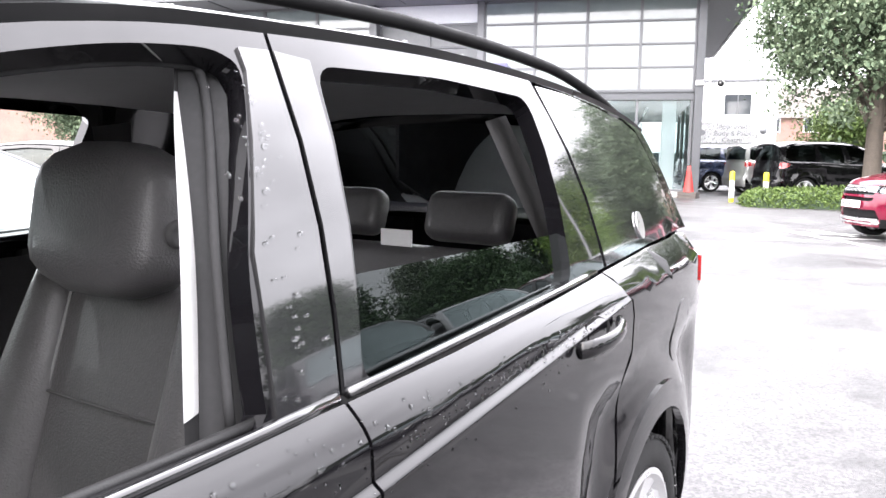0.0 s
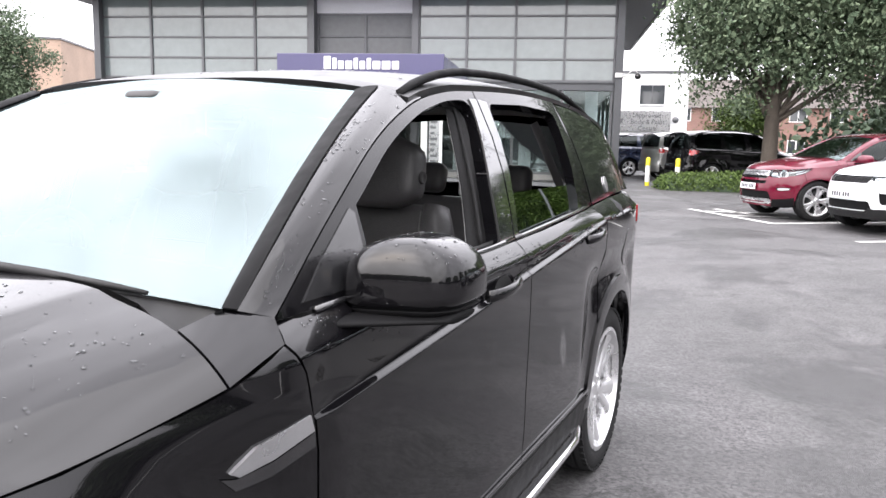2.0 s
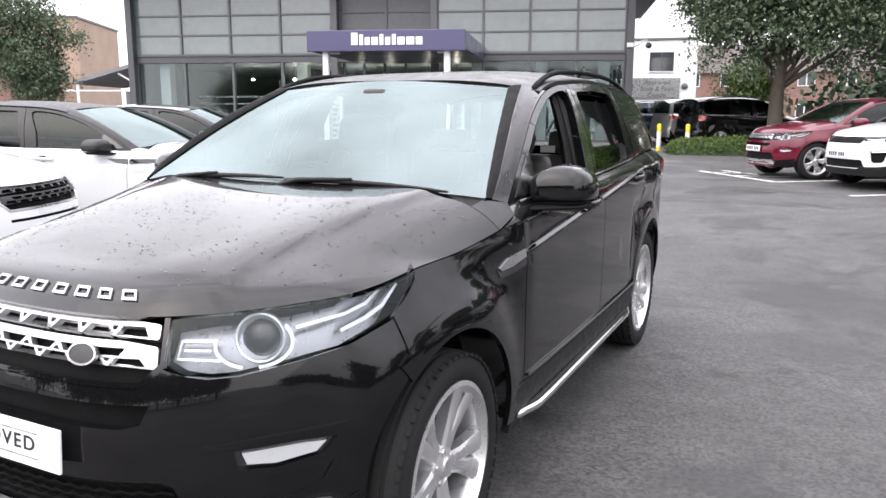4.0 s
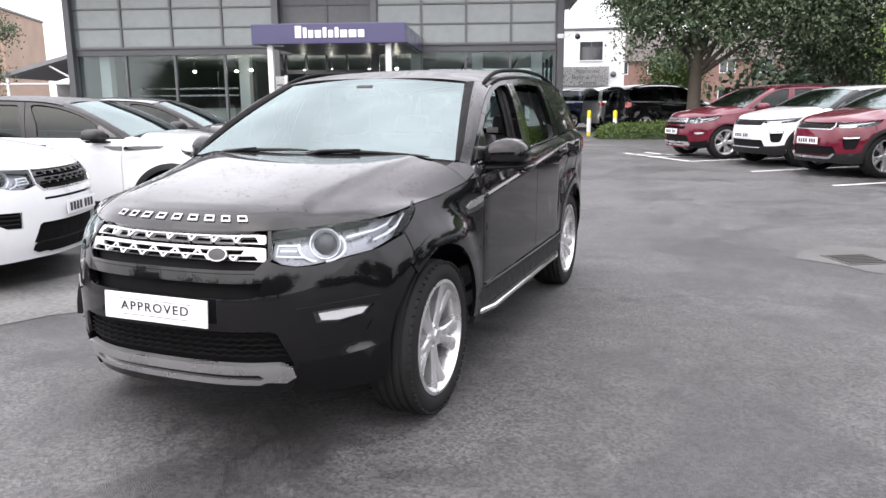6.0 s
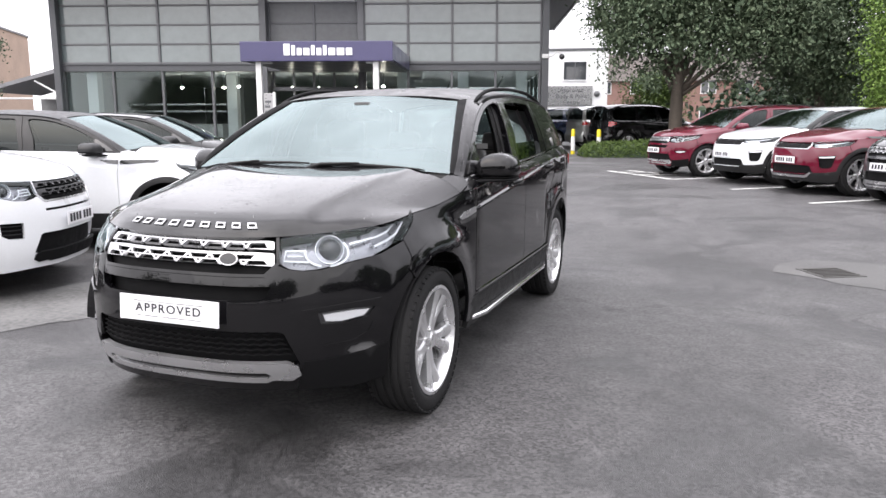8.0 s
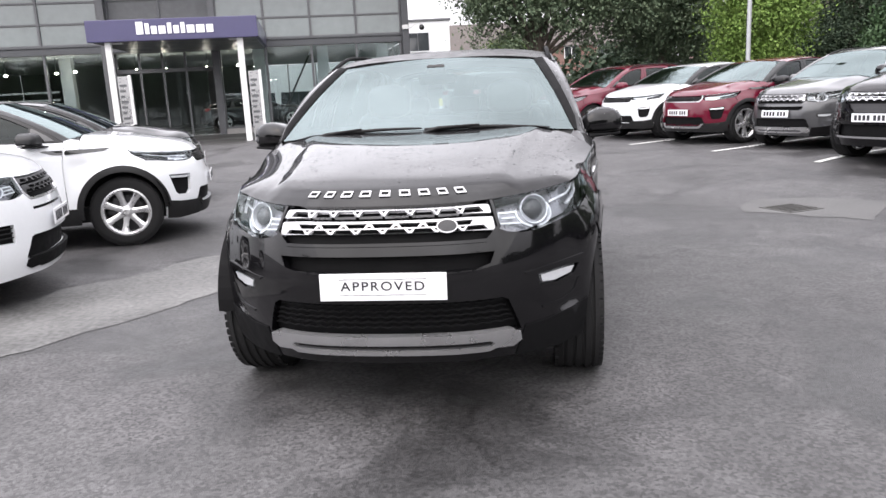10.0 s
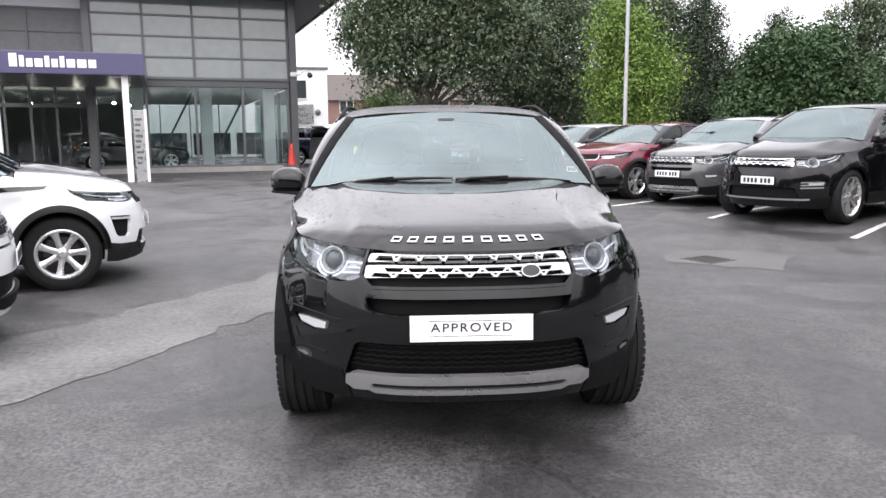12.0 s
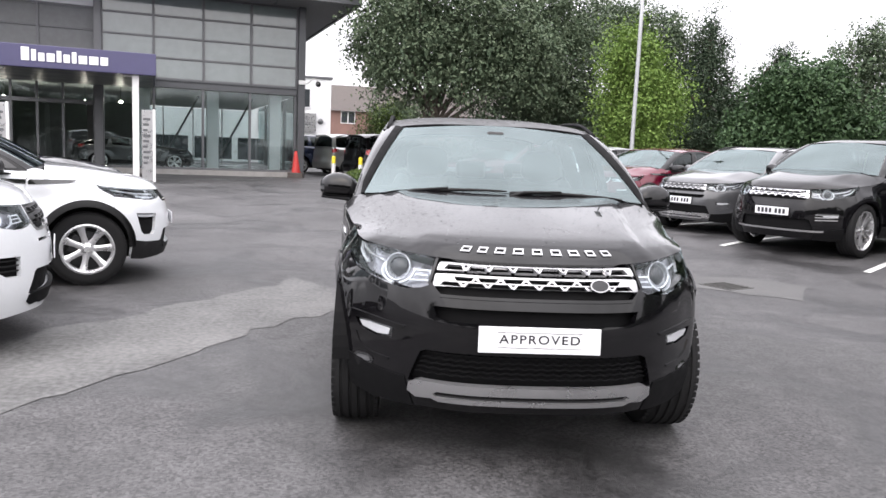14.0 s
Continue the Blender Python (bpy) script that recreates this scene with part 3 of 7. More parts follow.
def dome(bm, p, n, r, flat=0.55):
    """A low water bead on a surface."""
    q = n.to_track_quat('Z', 'Y').to_matrix()
    rings = []
    for rr, hh in ((1.0, 0.0), (0.8, 0.6), (0.4, 0.92)):
        rings.append([bm.verts.new(p + q @ Vector((r * rr * math.cos(k * 1.0472), r * rr * math.sin(k * 1.0472), r * flat * hh))) for k in range(6)])
    for a, b in zip(rings, rings[1:]):
        for k in range(6):
            bm.faces.new((a[k], a[(k + 1) % 6], b[(k + 1) % 6], b[k]))
    bm.faces.new(rings[-1])


def make_tyre(R=0.366, w=0.235, rim=0.268):
    """Tyre with rounded shoulders and tread grooves, axle along x."""
    bm = bmesh.new()
    h = w / 2
    prof = [(rim, -h * 0.82), (rim + 0.012, -h * 0.95), (R - 0.06, -h), (R - 0.028, -h * 0.96), (R - 0.008, -h * 0.84)]
    for g in (-0.55, -0.18, 0.18, 0.55):
        prof += [(R, h * g - 0.009), (R - 0.008, h * g - 0.006), (R - 0.008, h * g + 0.006), (R, h * g + 0.009)]
    prof += [(R - 0.008, h * 0.84), (R - 0.028, h * 0.96), (R - 0.06, h), (rim + 0.012, h * 0.95), (rim, h * 0.82)]
    lathe(bm, prof, 56, Matrix.Rotation(radians(90), 4, 'Y'))
    # shoulder blocks
    for k in range(56):
        a = 2 * math.pi * (k + 0.5) / 56
        for sgn in (-1, 1):
            m = Matrix.Rotation(a, 4, 'X') @ Matrix.Translation((sgn * h * 0.86, 0, R - 0.008))
            box(bm, -0.012, 0.012, -0.014, 0.014, -0.008, 0.0015, 0, m)
    bmesh.ops.recalc_face_normals(bm, faces=bm.faces[:])
    me = bpy.data.meshes.new("tyre")
    bm.to_mesh(me)
    bm.free()
    me.materials.append(RUBBER)
    for f in me.polygons:
        f.use_smooth = True
    me.set_sharp_from_angle(angle=radians(40))
    return me


def make_rim(R=0.268, spokes=5, split=True, twist=0.0):
    """Alloy rim, outer face towards +x: rim barrel with a lip, split spokes, hub cap."""
    bm = bmesh.new()
    lathe(bm, [(R, -0.10), (R - 0.02, -0.095), (R - 0.025, 0.03), (R - 0.018, 0.055), (R + 0.004, 0.075), (R + 0.006, 0.085), (R - 0.010, 0.088), (R - 0.030, 0.060)], 48, Matrix.Rotation(radians(90), 4, 'Y'))
    lathe(bm, [(0.0, 0.066), (0.028, 0.066), (0.034, 0.060), (0.045, 0.056), (0.065, 0.048), (0.075, 0.02), (0.075, -0.02)], 24, Matrix.Rotation(radians(90), 4, 'Y'))
    for k in range(spokes):
        base = 2 * math.pi * k / spokes
        for off in ((-0.21, 0.21) if split else (0.0,)):
            sec = []
            for t in (0.0, 0.35, 0.7, 1.0):
                r = 0.055 + (R - 0.020 - 0.055) * t
                a = base + off * (0.42 + 0.58 * t ** 0.8) + twist * t
                wdt = (0.0305 if split else 0.034) * (1 - 0.25 * math.sin(math.pi * t)) + 0.008 * t * t
                dep = 0.050 + 0.022 * t ** 2
                c = Vector((0, math.cos(a), math.sin(a))) * r
                tn = Vector((0, -math.sin(a), math.cos(a)))
                sec.append([bm.verts.new(c + tn * sg * wdt * f + Vector((dx, 0, 0))) for sg, f, dx in ((-1, 1, dep - 0.045), (-1, 1, dep - 0.008), (-1, 0.55, dep), (1, 0.55, dep), (1, 1, dep - 0.008), (1, 1, dep - 0.045))])
            for a_, b_ in zip(sec, sec[1:]):
                for i in range(6):
                    bm.faces.new((a_[i], a_[(i + 1) % 6], b_[(i + 1) % 6], b_[i]))
    for k in range(5):
        a = 2 * math.pi * (k + 0.5) / 5
        lathe(bm, [(0.0, 0.058), (0.009, 0.057), (0.010, 0.04)], 8, Matrix.Translation((0, 0.05 * math.cos(a), 0.05 * math.sin(a))) @ Matrix.Rotation(radians(90), 4, 'Y'))
    bmesh.ops.recalc_face_normals(bm, faces=bm.faces[:])
    me = bpy.data.meshes.new("rim")
    bm.to_mesh(me)
    bm.free()
    me.materials.append(ALLOY)
    for f in me.polygons:
        f.use_smooth = True
    me.set_sharp_from_angle(angle=radians(32))
    return me


def make_disc():
    bm = bmesh.new()
    lathe(bm, [(0.06, -0.03), (0.165, -0.03), (0.165, -0.01), (0.06, -0.01)], 32, Matrix.Rotation(radians(90), 4, 'Y'))
    box(bm, -0.06, 0.02, 0.09, 0.17, -0.09, 0.09, 0.01)
    lathe(bm, [(0.0, -0.09), (0.235, -0.09)], 32, Matrix.Rotation(radians(90), 4, 'Y'))
    me = bpy.data.meshes.new("brake_disc")
    bm.to_mesh(me)
    bm.free()
    me.materials.append(DARKMETAL)
    return me


TYRE = make_tyre()
RIM_SPLIT = make_rim()
TYRE_DEEP = make_tyre(rim=0.246)
RIM_SEVEN = make_rim(0.246, spokes=7, split=False)
DISC = make_disc()


def wheel(parent, x, y, rim, scale=1.0, z=0.365, spin=0.0, steer=0.0):
    side = 1 if x > 0 else -1
    ob = part("wheel", TYRE_DEEP if rim is RIM_SEVEN else TYRE, RUBBER, parent)
    ob.matrix_local = pose(x - side * 0.1175 * scale, y, z, 0, 0, (0 if side > 0 else 180) + steer) @ Matrix.Rotation(spin, 4, 'X') @ Matrix.Scale(scale, 4)
    part("rim", rim, ALLOY, ob, "silver alloy rim with spokes").location = (0.026, 0, 0)
    part("brake_disc", DISC, DARKMETAL, ob)
    return ob


def cushion(x0, x1, y0, y1, z0, z1, bevel, m=None, bulge=0.0):
    bm = bmesh.new()
    box(bm, x0, x1, y0, y1, z0, z1)
    bmesh.ops.bevel(bm, geom=bm.edges[:], offset=bevel, segments=4, affect='EDGES', profile=0.5)
    if m is not None:
        bmesh.ops.transform(bm, matrix=m, verts=bm.verts[:])
    return smoothfaces(bm)


def front_seat(car, x):
    """Leather front seat: base, backrest with side bolsters and seams, head restraint on two posts."""
    base = part("seat", cushion(x - 0.25, x + 0.25, 0.98, 1.50, 0.50, 0.68, 0.06), LEATHER, car, "black leather front seat")
    lean = Matrix.Translation((x, 1.53, 0.60)) @ Matrix.Rotation(radians(-16), 4, 'X')
    part("backrest", cushion(-0.19, 0.19, -0.065, 0.075, 0.0, 0.60, 0.05, lean), LEATHER, base)
    for s in (-1, 1):
        bm = bmesh.new()
        rows = []
        for t in np.linspace(0, 1, 14):
            zz = 0.02 + 0.57 * t
            wdt = 0.085 * (1 - 0.55 * t ** 3)
            dep = 0.075 * (1 - 0.35 * t)
            cx = s * (0.215 - 0.035 * t ** 3)
            rows.append([bm.verts.new(lean @ Vector((cx + wdt * math.cos(a), -0.045 + dep * 1.15 * math.sin(a), zz))) for a in np.linspace(0, 2 * math.pi, 16, endpoint=False)])
        for a, b in zip(rows, rows[1:]):
            for i in range(16):
                bm.faces.new((a[i], a[(i + 1) % 16], b[(i + 1) % 16], b[i]))
        bm.faces.new(rows[-1])
        bmesh.ops.recalc_face_normals(bm, faces=bm.faces[:])
        part("bolster", smoothfaces(bm), LEATHER, base)
        bm = bmesh.new()
        tube(bm, [lean @ Vector((s * (0.150 - 0.012 * t), -0.075 + 0.01 * t, 0.05 + 0.52 * t)) for t in np.linspace(0, 1, 10)], 0.003, 6)
        part("seam", bm, STITCH, base, "pale stitched seam")
    for t in (0.22, 0.40):
        bm = bmesh.new()
        tube(bm, [lean @ Vector((0.15 * u, -0.068 - 0.004 * (1 - u * u), t)) for u in np.linspace(-1, 1, 8)], 0.003, 6)
        part("seam", bm, INTERIOR, base)
    head = Matrix.Translation((x, 1.53, 0.60)) @ Matrix.Rotation(radians(-9), 4, 'X')
    bm = bmesh.new()
    rows = []
    for t in np.linspace(0, 1, 12):
        zz = 0.575 + 0.225 * t
        k = (1 - abs(2 * t - 1) ** 5) ** 0.5 if 0 < t < 1 else 0.45
        wdt, dep = 0.152 * k * (1.0 - 0.05 * t), 0.066 * k
        rows.append([bm.verts.new(head @ Vector((wdt * math.copysign(abs(math.cos(a)) ** 0.5, math.cos(a)), -0.03 + dep * math.copysign(abs(math.sin(a)) ** 0.6, math.sin(a)), zz))) for a in np.linspace(0, 2 * math.pi, 24, endpoint=False)])
    for a, b in zip(rows, rows[1:]):
        for i in range(24):
            bm.faces.new((a[i], a[(i + 1) % 24], b[(i + 1) % 24], b[i]))
    bm.faces.new(rows[0][::-1])
    bm.faces.new(rows[-1])
    bmesh.ops.recalc_face_normals(bm, faces=bm.faces[:])
    part("head_restraint", smoothfaces(bm), LEATHER, base)
    side = 1 if x > 0 else -1
    bm = bmesh.new()
    lathe(bm, [(0.0, 0.004), (0.011, 0.004), (0.013, 0.007), (0.019, 0.007), (0.021, 0.0)], 20, head @ Matrix.Translation((side * 0.148, -0.03, 0.675)) @ Matrix.Rotation(radians(90 * side), 4, 'Y'))
    part("button", smoothfaces(bm), INTERIOR, base)
    return base


def interior(car):
    """Dark cabin of the black car: floor, dashboard, steering wheel, seats, door cards and pillar trims."""
    part("cabin_floor", boxed(-0.82, 0.82, 0.45, 3.35, 0.38, 0.42), INTERIOR, car)
    part("dashboard", cushion(-0.80, 0.80, 0.42, 0.92, 0.80, 1.085, 0.07), INTERIOR, car)
    part("centre_console", cushion(-0.13, 0.13, 0.80, 1.55, 0.42, 0.74, 0.03), INTERIOR, car)
    bm = bmesh.new()
    sw = Matrix.Translation((-0.38, 1.00, 0.98)) @ Matrix.Rotation(radians(68), 4, 'X')
    tube(bm, [sw @ Vector((0.185 * math.cos(a), 0.185 * math.sin(a), 0)) for a in np.linspace(0, 2 * math.pi, 33)], 0.016, 8, cap=False)
    for a in (0, math.pi, -math.pi / 2):
        tube(bm, [sw @ Vector((0.04 * math.cos(a), 0.04 * math.sin(a), 0.0)), sw @ Vector((0.18 * math.cos(a), 0.18 * math.sin(a), 0))], 0.013, 6)
    part("steering_wheel", smoothfaces(bm), INTERIOR, car)
    for x in (-0.42, 0.42):
        front_seat(car, x)
    bench = part("rear_seat", cushion(-0.66, 0.66, 2.02, 2.50, 0.50, 0.68, 0.06), LEATHER, car, "black leather rear bench")
    lean = Matrix.Translation((0, 2.48, 0.60)) @ Matrix.Rotation(radians(-18), 4, 'X')
    part("backrest", cushion(-0.66, 0.66, -0.07, 0.07, 0, 0.56, 0.05, lean), LEATHER, bench)
    for x in (-0.42, 0.0, 0.42):
        part("head_restraint", cushion(x - 0.13, x + 0.13, -0.045, 0.05, 0.58, 0.72, 0.04, lean), LEATHER, bench)
    for s in (-1, 1):
        part("door_card", sheet("door_card", YZ([(0.56, 1.085), (1.45, 1.10), (1.50, 0.45), (0.56, 0.45)], s), lambda u, v: BODY(u, v), (), (), thick=0, lift=-0.075), INTERIOR, car)
        part("door_card", sheet("door_card", YZ([(1.50, 1.10), (2.42, 1.14), (2.40, 0.5), (1.50, 0.45)], s), lambda u, v: BODY(u, v), (), (), thick=0, lift=-0.075), INTERIOR, car)
        # window sill rubbers
        bm = bmesh.new()
        tube(bm, [Vector(GREEN(y, ZB(y) + 0.008, s)) - Vector((s * 0.018, 0, 0)) for y in np.linspace(0.60, 1.45, 12)], 0.006, 6)
        part("sill_rubber", smoothfaces(bm), PLASTIC, car)
        g = lambda y, z, d, s=s: Vector(GREEN(y, z, s)) - Vector((s * d, 0, 0))
        # pale inner pillar strip, dark pillar trims on both sides of it
        SX, SY_ = curve((1.05, 1.106, 1.271, 1.436, 1.47), (0.815, 0.803, 0.763, 0.705, 0.690)), curve((1.05, 1.106, 1.271, 1.436, 1.47), (1.418, 1.428, 1.462, 1.500, 1.512))
        HY = curve((1.05, 1.11, 1.28, 1.43, 1.49), (1.452, 1.456, 1.474, 1.528, 1.556))
        wide = lambda z: 0.017 * max(0.1, math.sin(math.pi * min(1, (1.47 - z) / 0.55)) ** 0.6)
        zz = list(np.linspace(1.106, 1.455, 14))
        bm = bmesh.new()
        col = [[bm.verts.new((s * (SX(z) + dx * wide(z)), SY_(z) + dy * wide(z), z)) for dx, dy in ((0.45, -1.0), (0.05, 0.0), (-0.45, 1.0))] for z in zz]
        for a, b in zip(col, col[1:]):
            for i in range(2):
                bm.faces.new((a[i], a[i + 1], b[i + 1], b[i]))
        part("pillar_strip", smoothfaces(bm), TRIMGREY, car, "pale grey pillar strip")
        bm = bmesh.new()
        col = []
        for z in np.linspace(1.04, 1.52, 14):
            e = Vector(GREEN(HY(z) + 0.012, z, s)) - Vector((s * 0.036, 0, 0))
            w_ = wide(min(z, 1.455)) + 0.0005
            p = Vector((s * (SX(z) - 0.45 * w_), SY_(z) + w_, z))
            p2 = Vector((s * (SX(z) + 0.45 * w_ - 0.003), SY_(z) - w_ + 0.003, z))
            rear = Vector((s * (SX(z) - 0.06), SY_(z) + 0.13, z))
            col.append([bm.verts.new(v) for v in (e, e.lerp(p, 0.4) + Vector((-s * 0.006, 0.006, 0)), e.lerp(p, 0.5), p, p2, rear)])
        for a, b in zip(col, col[1:]):
            for i in (0, 1, 2, 4):
                bm.faces.new((a[i], a[i + 1], b[i + 1], b[i]))
        part("pillar_trim", smoothfaces(bm), TRIMDARK, car)
        # door seal round the opening
        bm = bmesh.new()
        pts = [g(0.84, 1.255, 0.05), g(1.0, 1.35, 0.05), g(1.2, 1.43, 0.05), g(1.36, 1.470, 0.05), g(1.50, 1.486, 0.05), g(1.532, 1.46, 0.05), g(1.468, 1.26, 0.05), g(1.445, 1.10, 0.05)]
        tube(bm, [Vector(p) for p in spline(pts, 5)], 0.006, 6)
        part("door_seal", smoothfaces(bm), TRIMDARK, car)
        # quarter inner trims
        part("rear_trim", sheet("rear_trim", [(2.40, 1.16), (2.30, 1.50), (2.42, 1.52), (2.52, 1.17)], lambda u, v, s=s: GREEN(u, v, s), (), (), thick=0, lift=-0.09), INTERIOR, car)
    part("headlining", sheet("headlining", rect(-0.96, 0.96, 1.27, 3.15), lambda u, v: Vector(ROOF(u, v)) - Vector((0, 0, 0.05)), steps(-0.96, 0.96, 0.2), steps(1.27, 3.15, 0.3), thick=0), HEADLINING, car)
    part("mirror_housing", cushion(-0.12, 0.12, 1.06, 1.12, 1.385, 1.445, 0.015), INTERIOR, car)
    part("sensor_pod", cushion(-0.06, 0.06, 1.02, 1.15, 1.445, 1.505, 0.02), INTERIOR, car)
    part("label_card", boxed(0.33, 0.42, 2.40, 2.405, 1.165, 1.205, 0, None), TRIMGREY, car, "pale paper card on the rear seat")


def plate(parent, m, bars=True, width=0.52, height=0.111):
    p = part("number_plate" if bars else "show_plate", boxed(-width / 2, width / 2, -0.008, 0, -height / 2, height / 2, 0.002, m), PLATE, parent, "white plate with dark bars" if bars else "white plate lettered APPROVED")
    if bars:
        for i, x in enumerate((-0.20, -0.14, -0.08, -0.02, 0.07, 0.13, 0.19)):
            part("plate_bar", boxed(x - 0.02, x + 0.02, -0.0105, -0.008, -0.035, 0.035, 0, m), PLATE_INK, p)
    else:
        cu = bpy.data.curves.new("approved_text", 'FONT')
        cu.body = "APPROVED"
        cu.align_x, cu.align_y = 'CENTER', 'CENTER'
        cu.size = 0.060
        cu.space_character = 1.22
        cu.extrude = 0.0006
        cu.offset = 0.0006
        ob = new("lettering", cu)
        cu.materials.append(PLATE_INK)
        ob.parent = p
        ob.matrix_local = m @ pose(0, -0.0094, 0.002, 90, 0, 0) @ Matrix.Diagonal((1.0, 0.86, 1, 1))
        for z, w in ((0.032, 0.36), (-0.032, 0.36)):
            part("plate_line", boxed(-w / 2, w / 2, -0.0095, -0.008, z - 0.0015, z + 0.0015, 0, m), SATIN, p)
    return p


def headlamp(car, side, W, hero, nose):
    o = lampset(LAMP_SLIM if nose == "compact" else HEADLAMP, side)
    cu = steps(min(u for u, v in o), max(u for u, v in o), 0.05)
    lamp = part("headlamp", sheet("headlamp", o, BODY, cu, steps(0.76, 0.92, 0.05), thick=0.0, lift=-0.075, warp=W), LAMP_GREY if hero or nose == "tall" else LAMP_BLACK, car, "slim clear headlamp" if nose == "compact" else "clear headlamp with a round projector")
    part("lens", sheet("lens", o, BODY, cu, steps(0.76, 0.92, 0.05), thick=0.002, lift=0.002, warp=W), GLASS_LAMP, lamp)

    def band(pts, wd, lift=-0.040, material=LAMP_DRL, name="light_guide"):
        pl = [Vector(p) for p in pts]
        lft, rgt = [], []
        for i, p in enumerate(pl):
            d = (pl[min(i + 1, len(pl) - 1)] - pl[max(i - 1, 0)]).normalized()
            n = Vector((-d.y, d.x))
            lft.append(tuple(p + n * wd / 2))
            rgt.append(tuple(p - n * wd / 2))
        part(name, sheet(name, lft + rgt[::-1], BODY, (), (), thick=0.012, lift=lift, warp=W), material, lamp)

    if nose == "compact":
        S = lambda x, z: (side * sx(x), z)
        band([S(0.53, 0.880), S(0.60, 0.884), S(0.72, 0.892), (side * sy(-0.38), 0.902), (side * sy(-0.24), 0.926)], 0.012)
        band([S(0.54, 0.848), S(0.62, 0.842), S(0.70, 0.845)], 0.012)
        band([S(0.585, 0.862), S(0.64, 0.862), S(0.70, 0.866), S(0.75, 0.872)], 0.026, -0.05, LAMP_WHITE, "reflector")
        return lamp
    c = (side * sx(0.672), 0.848)
    ring = [(c[0] + side * 0.106 * math.cos(a), c[1] + 0.067 * math.sin(a)) for a in np.linspace(radians(165), radians(395), 22)]
    S = lambda x, z: (side * sx(x), z)
    Y = lambda y, z: (side * sy(y), z)
    band(ring[:9], 0.010)
    band(ring[10:], 0.010)
    band([S(0.755, 0.878), Y(-0.38, 0.888), Y(-0.30, 0.902), Y(-0.235, 0.932)], 0.009)
    band([Y(-0.40, 0.850), Y(-0.31, 0.868), Y(-0.24, 0.890), Y(-0.155, 0.936)], 0.009)
    band([S(0.592, 0.860), S(0.522, 0.864), S(0.512, 0.816), S(0.606, 0.806)], 0.008)
    band([S(0.528, 0.840), S(0.585, 0.836)], 0.007)
    p = Vector(BODY(*c))
    if W:
        p = W(p)
    d = Vector((side * 0.42, -0.86, 0.22)).normalized()
    p = p - d * 0.050
    q = d.to_track_quat('Z', 'Y').to_matrix().to_4x4()
    bm = bmesh.new()
    lathe(bm, [(0.066, -0.03), (0.065, -0.006), (0.062, -0.002), (0.056, -0.010), (0.053, -0.024), (0.044, -0.026)], 32, Matrix.Translation(p) @ q)
    part("bezel", smoothfaces(bm), LAMP_WHITE, lamp)
    bm = bmesh.new()
    lathe(bm, [(0.050, -0.028), (0.046, -0.016), (0.034, -0.006), (0.017, -0.001), (0.0, 0.0)], 24, Matrix.Translation(p) @ q)
    part("projector", smoothfaces(bm), LAMP_BLACK, lamp, "round projector lens")
    return lamp


